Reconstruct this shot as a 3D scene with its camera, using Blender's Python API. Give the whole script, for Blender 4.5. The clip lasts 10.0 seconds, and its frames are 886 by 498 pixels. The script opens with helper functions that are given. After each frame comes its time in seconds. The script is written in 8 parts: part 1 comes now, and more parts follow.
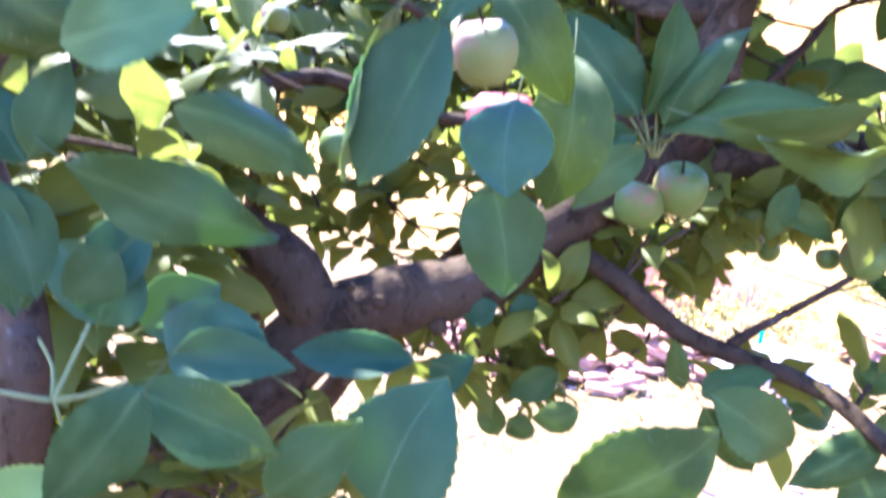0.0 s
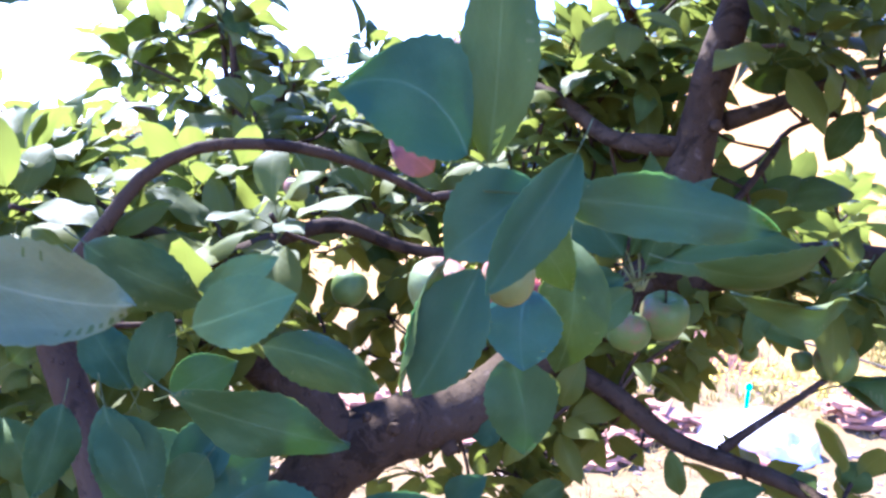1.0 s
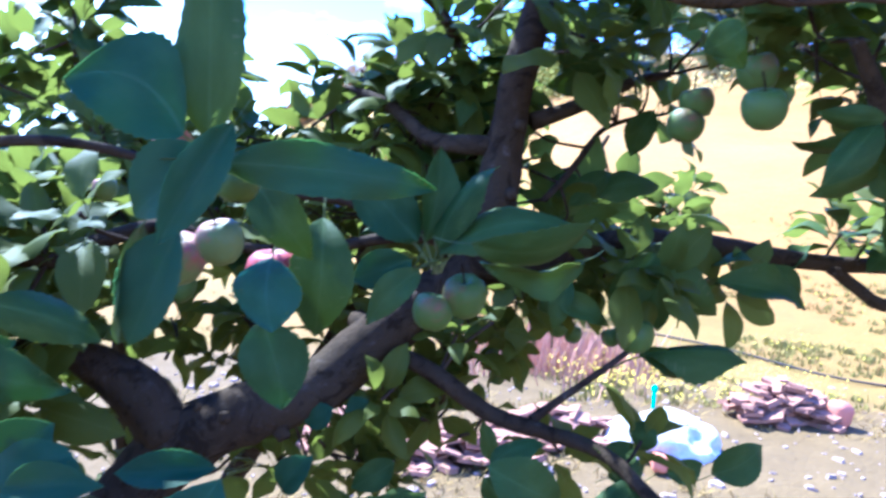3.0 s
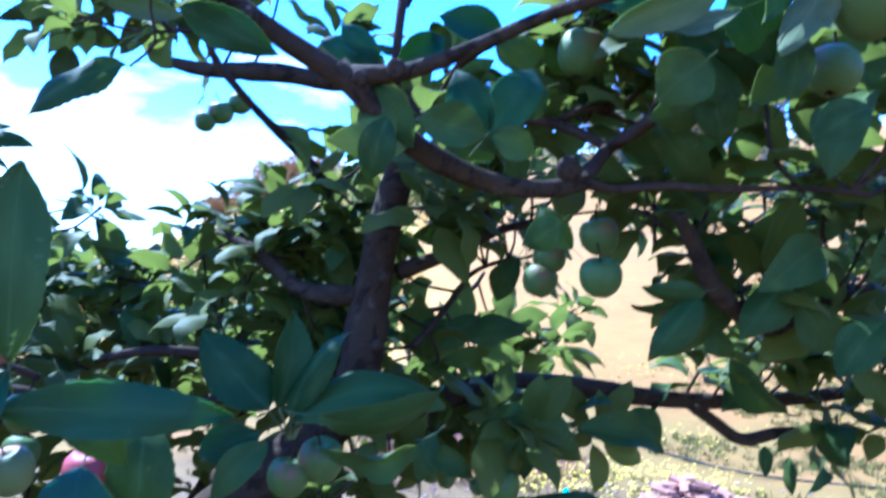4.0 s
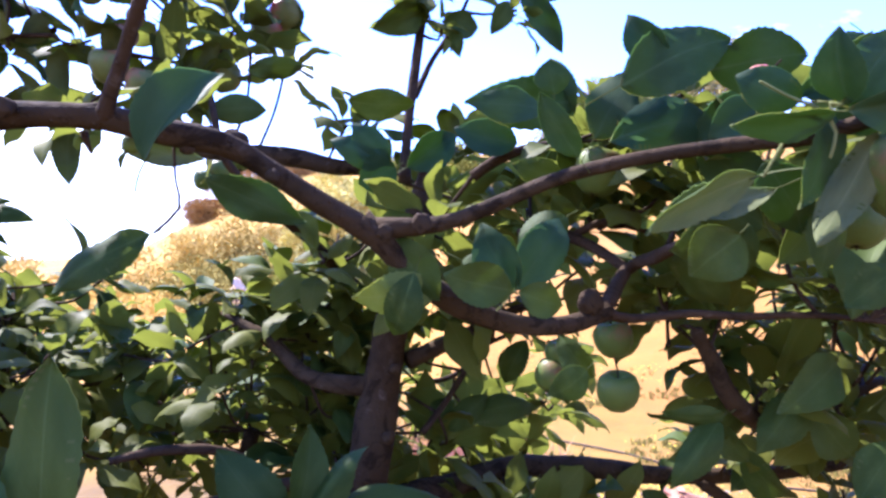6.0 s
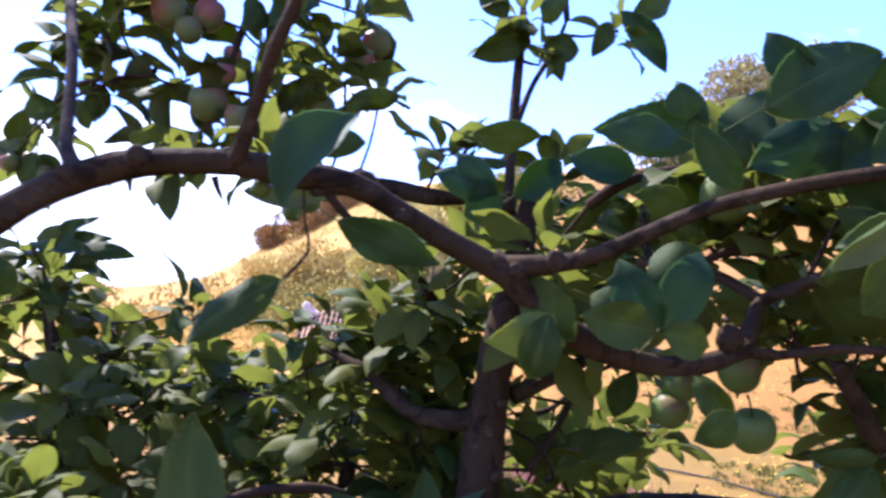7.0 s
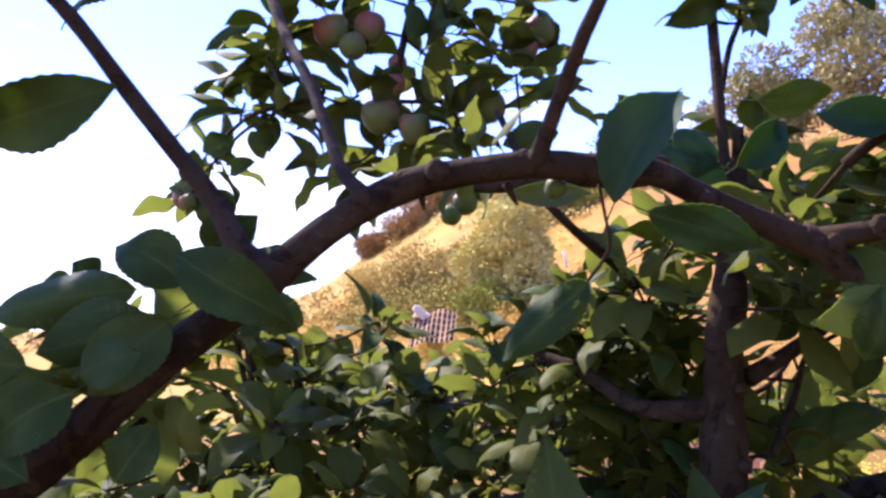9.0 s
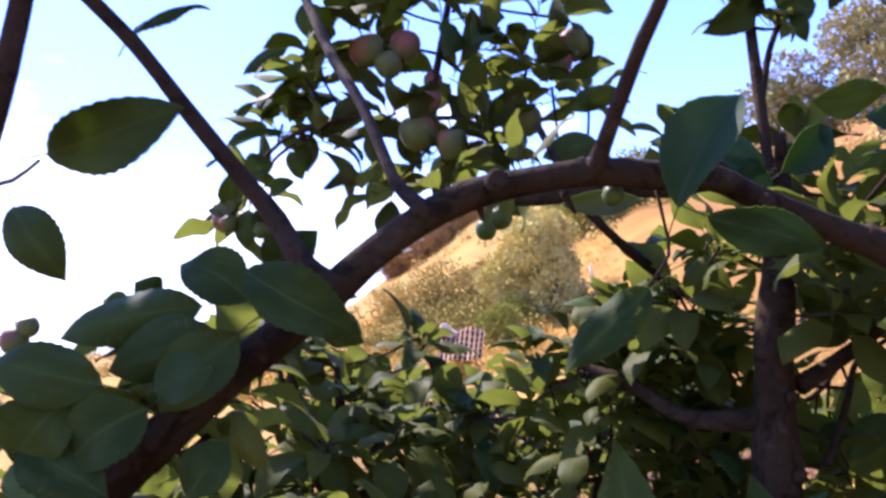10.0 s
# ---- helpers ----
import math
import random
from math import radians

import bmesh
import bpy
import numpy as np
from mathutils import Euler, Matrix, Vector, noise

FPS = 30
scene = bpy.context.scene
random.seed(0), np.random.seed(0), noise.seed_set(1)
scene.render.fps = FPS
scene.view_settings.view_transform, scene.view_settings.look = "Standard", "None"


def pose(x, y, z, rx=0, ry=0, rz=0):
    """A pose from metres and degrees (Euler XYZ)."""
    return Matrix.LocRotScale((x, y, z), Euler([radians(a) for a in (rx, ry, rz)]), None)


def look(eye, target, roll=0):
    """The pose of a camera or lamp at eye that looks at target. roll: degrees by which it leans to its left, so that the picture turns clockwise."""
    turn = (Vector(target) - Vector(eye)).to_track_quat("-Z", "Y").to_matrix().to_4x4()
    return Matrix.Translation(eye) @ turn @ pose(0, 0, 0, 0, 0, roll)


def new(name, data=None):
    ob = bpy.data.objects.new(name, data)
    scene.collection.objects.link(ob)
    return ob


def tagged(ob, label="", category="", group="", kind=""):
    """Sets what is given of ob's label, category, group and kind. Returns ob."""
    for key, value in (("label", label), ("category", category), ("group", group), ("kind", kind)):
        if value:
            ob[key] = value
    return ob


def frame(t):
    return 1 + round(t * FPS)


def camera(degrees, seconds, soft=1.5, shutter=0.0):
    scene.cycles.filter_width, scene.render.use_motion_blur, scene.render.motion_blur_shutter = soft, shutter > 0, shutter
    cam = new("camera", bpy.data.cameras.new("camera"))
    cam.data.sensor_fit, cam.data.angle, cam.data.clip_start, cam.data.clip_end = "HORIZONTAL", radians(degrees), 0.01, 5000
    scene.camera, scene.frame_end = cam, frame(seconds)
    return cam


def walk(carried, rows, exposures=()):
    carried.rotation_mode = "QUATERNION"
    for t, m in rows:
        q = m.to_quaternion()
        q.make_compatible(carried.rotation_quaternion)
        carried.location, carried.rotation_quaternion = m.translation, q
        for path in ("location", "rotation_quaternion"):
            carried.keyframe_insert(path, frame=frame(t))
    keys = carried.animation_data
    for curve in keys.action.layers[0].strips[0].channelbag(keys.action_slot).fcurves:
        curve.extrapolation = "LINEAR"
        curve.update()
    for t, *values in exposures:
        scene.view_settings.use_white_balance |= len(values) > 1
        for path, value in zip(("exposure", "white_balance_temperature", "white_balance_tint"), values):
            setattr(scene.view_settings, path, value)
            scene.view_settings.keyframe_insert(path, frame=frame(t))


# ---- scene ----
cam = camera(59.5, 10.0, soft=2.7, shutter=0.5)
# seconds, eye in metres, then yaw to the left, pitch up and lean to the left in degrees
ROWS = [
    (0, -0.0001, -0.0006, 1.5018, -1.64, -11.80, 8.19),
    (0.5, -0.0164, -0.0269, 1.5408, -1.54, -6.89, 5.61),
    (1, -0.0373, -0.0591, 1.5730, -2.59, -6.37, 5.31),
    (1.5, -0.0325, -0.0945, 1.5917, -1.41, -6.15, 4.08),
    (2, 0.0116, -0.1208, 1.5960, -5.05, -6.04, 4.48),
    (2.2, 0.0367, -0.1361, 1.5769, -5.26, -7.60, 4.76),
    (3.3, 0.1036, -0.1367, 1.5553, -9.92, -2.54, 2.32),
    (3.5, 0.1240, -0.1436, 1.5869, -11.24, -1.35, 1.62),
    (4, 0.1430, -0.1574, 1.6335, -13.48, 2.91, 3.12),
    (4.5, 0.1426, -0.1576, 1.6628, -15.34, 5.44, 4.46),
    (5, 0.1564, -0.1537, 1.6988, -15.58, 4.33, 2.89),
    (5.2, 0.1457, -0.1672, 1.7129, -14.22, 4.26, 1.63),
    (6.3, 0.1040, -0.1261, 1.7585, -14.09, 2.57, 3.31),
    (6.5, 0.1019, -0.1116, 1.7622, -12.42, 2.57, 3.09),
    (7, 0.0647, -0.1133, 1.7641, -9.58, 4.23, 1.75),
    (7.5, 0.0251, -0.0994, 1.7700, -7.74, 4.22, -1.04),
    (8, -0.0154, -0.0718, 1.7712, -5.68, 3.22, -3.60),
    (8.5, -0.0412, -0.0611, 1.7710, -3.80, 3.46, -4.08),
    (9, -0.0655, -0.0638, 1.7737, -2.39, 3.96, -4.79),
    (9.5, -0.0772, -0.0579, 1.7709, -2.07, 3.48, -5.53),
    (10, -0.0877, -0.0659, 1.7711, -0.68, 5.45, -6.10),
]
# seconds, stops, kelvin, tint
EXPOSURES = [(0.0, 4.36, 4580, 26), (0.5, 3.82, 4480, 29), (1.0, 3.72, 4400, 28), (2.0, 2.90, 4650, 28), (3.3, 3.00, 3720, 10), (3.6, 2.80, 3670, 10),
             (4.0, 2.62, 3620, 12), (4.5, 2.72, 3800, 18), (5.2, 2.76, 4480, 26), (6.3, 2.76, 4920, 29), (7.0, 2.28, 4930, 29), (8.0, 2.16, 5180, 29),
             (9.0, 2.06, 5180, 32), (9.5, 1.88, 5180, 33), (10.0, 1.92, 5100, 34)]
walk(cam, [(t, pose(x, y, z, 0, 0, yaw) @ pose(0, 0, 0, 90 + pitch) @ pose(0, 0, 0, 0, 0, roll)) for t, x, y, z, yaw, pitch, roll in ROWS], EXPOSURES)
# ---- light ----
SUN_AZ, SUN_EL = -38.0, 52.0     # degrees to the right of +y, and above the horizon
world = bpy.data.worlds.new("sky")
scene.world = world
world.use_nodes = True


def wire(tree, a, b):
    tree.links.new(a, b)


def node(tree, kind, **values):
    n = tree.nodes.new(kind)
    for key, value in values.items():
        n.inputs[key.replace("_", " ")].default_value = value
    return n


def ramp(tree, fac, stops, mode="LINEAR"):
    n = tree.nodes.new("ShaderNodeValToRGB")
    n.color_ramp.interpolation = mode
    while len(n.color_ramp.elements) < len(stops):
        n.color_ramp.elements.new(0.5)
    for e, (at, c) in zip(n.color_ramp.elements, stops):
        e.position, e.color = at, (*c, 1) if len(c) == 3 else c
    wire(tree, fac, n.inputs["Fac"])
    return n.outputs["Color"]


def maths(tree, op, a, b=0.0, c=0.0):
    n = tree.nodes.new("ShaderNodeMath")
    n.operation = op
    for slot, v in zip(n.inputs, (a, b, c)):
        if isinstance(v, (int, float)):
            slot.default_value = v
        else:
            wire(tree, v, slot)
    return n.outputs[0]


def mix(tree, fac, a, b, kind="MIX"):
    n = tree.nodes.new("ShaderNodeMix")
    n.data_type, n.blend_type = "RGBA", kind
    for slot, v in ((n.inputs[0], fac), (n.inputs[6], a), (n.inputs[7], b)):
        if isinstance(v, (int, float)):
            slot.default_value = v
        elif isinstance(v, tuple):
            slot.default_value = (*v, 1)
        else:
            wire(tree, v, slot)
    return n.outputs[2]


wt = world.node_tree
sky = wt.nodes.new("ShaderNodeTexSky")
sky.sky_type, sky.sun_disc = "NISHITA", False
sky.sun_elevation, sky.sun_rotation = radians(SUN_EL), radians(SUN_AZ)
sky.air_density, sky.dust_density, sky.ozone_density = 1.3, 0.4, 3.5
coord = wt.nodes.new("ShaderNodeTexCoord")
cl = node(wt, "ShaderNodeTexNoise", Scale=3.2, Detail=7.0, Roughness=0.55, Distortion=0.3)
stretch = wt.nodes.new("ShaderNodeMapping")
stretch.inputs["Scale"].default_value = (1, 1, 2.2)
stretch.inputs["Location"].default_value = (0.35, 0.2, 0.1)
wire(wt, coord.outputs["Generated"], stretch.inputs["Vector"])
wire(wt, stretch.outputs["Vector"], cl.inputs["Vector"])
sep = wt.nodes.new("ShaderNodeSeparateXYZ")
wire(wt, coord.outputs["Generated"], sep.inputs["Vector"])
# cloud bank: thick towards the sun's side and low down, thin overhead
bank = maths(wt, "ADD", maths(wt, "MULTIPLY", sep.outputs["X"], -0.04), maths(wt, "MULTIPLY_ADD", sep.outputs["Z"], -1.30, 0.16))
cover = maths(wt, "ADD", maths(wt, "MULTIPLY_ADD", cl.outputs["Fac"], 1.5, -0.25), bank)
mask = ramp(wt, cover, [(0.36, (0, 0, 0)), (0.56, (1, 1, 1))])
background = wt.nodes["Background"]
clear = mix(wt, 1.0, sky.outputs["Color"], (0.53, 0.53, 0.84), "MULTIPLY")
cloudy = mix(wt, mask, clear, (4.9, 4.95, 5.2))
wire(wt, cloudy, background.inputs["Color"])
background.inputs["Strength"].default_value = 0.14

sun = new("sun", bpy.data.lights.new("sun", "SUN"))
sun.data.energy, sun.data.angle, sun.data.color = 4.4, radians(0.6), (1.0, 0.83, 0.59)
to_sun = Vector((math.sin(radians(SUN_AZ)) * math.cos(radians(SUN_EL)), math.cos(radians(SUN_AZ)) * math.cos(radians(SUN_EL)), math.sin(radians(SUN_EL))))
sun.matrix_world = look(to_sun * 50, (0, 0, 0))


# ---- materials ----
def material(name):
    m = bpy.data.materials.new(name)
    m.use_nodes = True
    t = m.node_tree
    return m, t, t.nodes["Principled BSDF"]


def bump(tree, bsdf, height, strength, distance=0.01):
    b = node(tree, "ShaderNodeBump", Strength=strength, Distance=distance)
    wire(tree, height, b.inputs["Height"])
    wire(tree, b.outputs["Normal"], bsdf.inputs["Normal"])


def leaf_material(name, dark, light, glow, per_island, rough=0.6):
    m, t, p = material(name)
    uv = t.nodes.new("ShaderNodeUVMap")
    s = t.nodes.new("ShaderNodeSeparateXYZ")
    wire(t, uv.outputs["UV"], s.inputs["Vector"])
    off = maths(t, "ABSOLUTE", maths(t, "SUBTRACT", s.outputs["X"], 0.5))
    rib = maths(t, "LESS_THAN", off, maths(t, "MULTIPLY_ADD", s.outputs["Y"], -0.012, 0.020))
    side = maths(t, "SINE", maths(t, "SUBTRACT", maths(t, "MULTIPLY", s.outputs["Y"], 58.0), maths(t, "MULTIPLY", off, 46.0)))
    vein = maths(t, "MAXIMUM", rib, maths(t, "MULTIPLY", maths(t, "POWER", maths(t, "MAXIMUM", side, 0.0), 7.0), 0.16))
    if per_island:
        rand = t.nodes.new("ShaderNodeNewGeometry").outputs["Random Per Island"]
    else:
        rand = t.nodes.new("ShaderNodeObjectInfo").outputs["Random"]
    n = node(t, "ShaderNodeTexNoise", Scale=60.0, Detail=4.0)
    big = node(t, "ShaderNodeTexNoise", Scale=14.0, Detail=2.0)
    blotch = node(t, "ShaderNodeTexNoise", Scale=4.0, Detail=5.0, Roughness=0.6)
    base = mix(t, rand, dark, light)
    base = mix(t, maths(t, "MULTIPLY", ramp(t, blotch.outputs["Fac"], [(0.45, (0, 0, 0)), (0.68, (1, 1, 1))]), 0.45), base, tuple(min(1, 1.35 * a + 0.01) for a in light))
    base = mix(t, maths(t, "MULTIPLY", n.outputs["Fac"], 0.35), base, tuple(0.5 * a for a in dark))
    base = mix(t, maths(t, "MULTIPLY", vein, 0.4), base, tuple(min(1, 1.8 * a + 0.02) for a in light))
    wire(t, base, p.inputs["Base Color"])
    wire(t, maths(t, "ADD", maths(t, "MULTIPLY", big.outputs["Fac"], 0.25), rough - 0.12), p.inputs["Roughness"])
    p.inputs["Specular IOR Level"].default_value = 0.12
    bump(t, p, maths(t, "ADD", maths(t, "MULTIPLY", vein, -0.6), maths(t, "MULTIPLY", n.outputs["Fac"], 0.5)), 0.35, 0.002)
    through_light = node(t, "ShaderNodeBsdfTranslucent")
    wire(t, mix(t, maths(t, "MULTIPLY", vein, 0.5), glow, tuple(0.45 * a for a in glow)), through_light.inputs["Color"])
    both = node(t, "ShaderNodeMixShader", Fac=0.36)
    wire(t, p.outputs["BSDF"], both.inputs[1])
    wire(t, through_light.outputs["BSDF"], both.inputs[2])
    wire(t, both.outputs["Shader"], t.nodes["Material Output"].inputs["Surface"])
    return m


LEAF = leaf_material("leaf_green", (0.0320, 0.0580, 0.0090), (0.0700, 0.1020, 0.0160), (0.120, 0.170, 0.022), False)
# bluish cast of reflected sky put into the leaf green
LEAF_BLUISH = leaf_material("leaf_bluish_green", (0.0206, 0.0533, 0.0197), (0.0413, 0.0791, 0.0272), (0.103, 0.215, 0.0568), False)
# blue of the sky mirrored on a smooth leaf, put into its colour
LEAF_SKY_SHEEN = leaf_material("leaf_blue_sky_sheen", (0.0247, 0.0665, 0.0452), (0.038, 0.0874, 0.0598), (0.0475, 0.142, 0.0888), False, 0.5)
# darker copy of the leaf green: shade put into the colour
LEAF_SHADED = leaf_material("leaf_green_shaded", (0.0254, 0.0526, 0.0122), (0.0454, 0.0789, 0.0188), (0.0725, 0.16, 0.0282), False)
LEAF_UNDER = leaf_material("leaf_underside", (0.092, 0.112, 0.038), (0.140, 0.156, 0.060), (0.15, 0.22, 0.06), False, 0.75)
LEAF_BACK = leaf_material("leaf_back", (0.0531, 0.0711, 0.0186), (0.092, 0.111, 0.0307), (0.187, 0.223, 0.0339), False, 0.7)
LEAF_YELLOW = leaf_material("leaf_yellowing", (0.0816, 0.131, 0.0249), (0.154, 0.179, 0.0299), (0.272, 0.319, 0.0399), False)
LEAF_RED = leaf_material("leaf_reddened", (0.161, 0.0692, 0.0554), (0.242, 0.089, 0.0664), (0.302, 0.119, 0.0664), False)
# paler copy of the leaf green: light on the leaf put into the colour
LEAF_LIT = leaf_material("leaf_green_lit", (0.070, 0.122, 0.032), (0.115, 0.180, 0.044), (0.22, 0.33, 0.06), False)
LEAF_MANY = leaf_material("foliage", (0.037, 0.051, 0.0048), (0.090, 0.100, 0.0092), (0.165, 0.195, 0.022), True)


def bark_material(name, a, b, c):
    m, t, p = material(name)
    tc = t.nodes.new("ShaderNodeTexCoord")
    mp = t.nodes.new("ShaderNodeMapping")
    mp.inputs["Scale"].default_value = (1, 1, 1)
    wire(t, tc.outputs["Object"], mp.inputs["Vector"])
    n1 = node(t, "ShaderNodeTexNoise", Scale=38.0, Detail=8.0, Roughness=0.65)
    n2 = node(t, "ShaderNodeTexNoise", Scale=9.0, Detail=3.0)
    v = node(t, "ShaderNodeTexVoronoi", Scale=130.0)
    for q in (n1, n2, v):
        wire(t, mp.outputs["Vector"], q.inputs["Vector"])
    col = mix(t, n1.outputs["Fac"], a, b)
    col = mix(t, ramp(t, n2.outputs["Fac"], [(0.42, (0, 0, 0)), (0.68, (1, 1, 1))]), col, c)
    spots = ramp(t, v.outputs["Distance"], [(0.10, (1, 1, 1)), (0.2, (0, 0, 0))])
    col = mix(t, maths(t, "MULTIPLY", spots, 0.35), col, tuple(1.7 * q for q in c))
    n3 = node(t, "ShaderNodeTexNoise", Scale=26.0, Detail=5.0, Roughness=0.7, Distortion=1.2)
    wire(t, mp.outputs["Vector"], n3.inputs["Vector"])
    col = mix(t, maths(t, "MULTIPLY", ramp(t, n3.outputs["Fac"], [(0.52, (0, 0, 0)), (0.60, (1, 1, 1))]), 0.7), col, tuple(0.8 * q for q in a))
    col = mix(t, maths(t, "MULTIPLY", ramp(t, n3.outputs["Fac"], [(0.30, (1, 1, 1)), (0.40, (0, 0, 0))]), 0.5), col, (0.110, 0.086, 0.060))
    wire(t, col, p.inputs["Base Color"])
    p.inputs["Roughness"].default_value = 0.85
    p.inputs["Specular IOR Level"].default_value = 0.06
    bump(t, p, maths(t, "ADD", n1.outputs["Fac"], maths(t, "MULTIPLY", spots, 0.5)), 0.9, 0.006)
    return m


BARK = bark_material("apple_bark", (0.0105, 0.0070, 0.0034), (0.056, 0.0365, 0.0170), (0.043, 0.0305, 0.0155))
TWIG = bark_material("twig_bark", (0.018, 0.0115, 0.006), (0.060, 0.039, 0.020), (0.048, 0.034, 0.020))


def apple_material(name, green, red, amount):
    m, t, p = material(name)
    tc = t.nodes.new("ShaderNodeTexCoord")
    s = t.nodes.new("ShaderNodeSeparateXYZ")
    wire(t, tc.outputs["Object"], s.inputs["Vector"])
    n = node(t, "ShaderNodeTexNoise", Scale=2.2, Detail=5.0, Roughness=0.6)
    wire(t, tc.outputs["Object"], n.inputs["Vector"])
    speck = node(t, "ShaderNodeTexVoronoi", Scale=13.0)
    wire(t, tc.outputs["Object"], speck.inputs["Vector"])
    f = maths(t, "ADD", maths(t, "MULTIPLY", s.outputs["X"], 0.28), maths(t, "MULTIPLY", n.outputs["Fac"], 0.9))
    f = maths(t, "ADD", f, maths(t, "MULTIPLY", s.outputs["Z"], 0.18))
    blush = ramp(t, f, [(max(0.0, 0.72 - amount), (0, 0, 0)), (min(1.0, 1.02 - amount), (1, 1, 1))])
    col = mix(t, blush, green, red)
    dots = ramp(t, speck.outputs["Distance"], [(0.06, (1, 1, 1)), (0.13, (0, 0, 0))])
    col = mix(t, maths(t, "MULTIPLY", dots, 0.4), col, (0.32, 0.30, 0.13))
    wire(t, col, p.inputs["Base Color"])
    p.inputs["Roughness"].default_value = 0.5
    p.inputs["Specular IOR Level"].default_value = 0.16
    p.inputs["Subsurface Weight"].default_value = 0.08
    p.inputs["Subsurface Radius"].default_value = (0.01, 0.008, 0.003)
    bump(t, p, n.outputs["Fac"], 0.08, 0.05)
    return m


APPLE_GREEN = apple_material("apple_green", (0.070, 0.102, 0.018), (0.13, 0.070, 0.030), 0.08)
APPLE_BLUSH = apple_material("apple_blushed", (0.105, 0.125, 0.032), (0.20, 0.072, 0.045), 0.27)
APPLE_RED = apple_material("apple_red", (0.105, 0.108, 0.022), (0.24, 0.048, 0.040), 0.42)


def plain(name, a, b, scale=6.0, rough=0.9, relief=0.5, distance=0.02, detail=8.0):
    m, t, p = material(name)
    tc = t.nodes.new("ShaderNodeTexCoord")
    n = node(t, "ShaderNodeTexNoise", Scale=scale, Detail=detail, Roughness=0.65)
    wire(t, tc.outputs["Object"], n.inputs["Vector"])
    rand = t.nodes.new("ShaderNodeObjectInfo").outputs["Random"]
    isle = t.nodes.new("ShaderNodeNewGeometry").outputs["Random Per Island"]
    f = maths(t, "ADD", maths(t, "MULTIPLY", n.outputs["Fac"], 1.1), maths(t, "MULTIPLY", maths(t, "ADD", rand, isle), 0.35))
    wire(t, ramp(t, f, [(0.35, a), (1.0, b)]), p.inputs["Base Color"])
    p.inputs["Roughness"].default_value = rough
    p.inputs["Specular IOR Level"].default_value = 0.12
    bump(t, p, n.outputs["Fac"], relief, distance)
    return m


STONE_WHITE = plain("chalky_stone", (0.30, 0.255, 0.20), (0.72, 0.65, 0.55), 9.0, 0.95, 1.0, 0.05)
STALK_PALE = plain("pale_leaf_stalk", (0.085, 0.105, 0.030), (0.150, 0.170, 0.055), 20.0)
SLAB = plain("reddish_slab", (0.12, 0.048, 0.024), (0.29, 0.145, 0.080), 7.0)
RUBBLE = plain("rubble", (0.09, 0.058, 0.036), (0.28, 0.20, 0.135), 7.0)
BRICK = plain("orange_block", (0.34, 0.11, 0.05), (0.46, 0.17, 0.085), 9.0)
GRASS = plain("green_weed", (0.10, 0.10, 0.016), (0.25, 0.205, 0.040), 2.0)
MEADOW = plain("golden_grass", (0.20, 0.138, 0.017), (0.43, 0.275, 0.038), 0.35)
STRAW = plain("dry_grass", (0.135, 0.088, 0.019), (0.29, 0.19, 0.045), 2.0)
RUST = plain("rusty_dry_stalks", (0.24, 0.10, 0.05), (0.48, 0.26, 0.14), 2.0)
PETAL = plain("yellow_petal", (0.55, 0.38, 0.012), (0.70, 0.52, 0.03), 2.0, 0.6)
SCRUB = plain("scrub_leaf", (0.23, 0.185, 0.036), (0.50, 0.37, 0.09), 0.8)
GREENERY = plain("yellow_green_leaf", (0.13, 0.140, 0.020), (0.30, 0.290, 0.042), 0.8)
DRY_SCRUB = plain("olive_dry_scrub", (0.135, 0.112, 0.018), (0.310, 0.245, 0.042), 0.8)
HEATH = plain("brown_heath", (0.15, 0.088, 0.026), (0.33, 0.200, 0.058), 0.8)
OLIVE = plain("olive_leaf", (0.200, 0.190, 0.040), (0.560, 0.490, 0.140), 0.8)
FAR_LEAF = plain("far_leaf", (0.13, 0.14, 0.048), (0.40, 0.365, 0.14), 0.8)
WOOD_PALE = plain("weathered_wood", (0.50, 0.44, 0.36), (0.75, 0.70, 0.60), 5.0)
WOOD_FAR = plain("grey_trunk", (0.10, 0.075, 0.055), (0.26, 0.20, 0.15), 5.0)
PLASTIC_BLACK = plain("black_pipe", (0.020, 0.016, 0.013), (0.045, 0.036, 0.028), 5.0, 0.85)
PLASTIC_GREEN = plain("green_plastic", (0.02, 0.42, 0.20), (0.04, 0.55, 0.28), 5.0, 0.4)


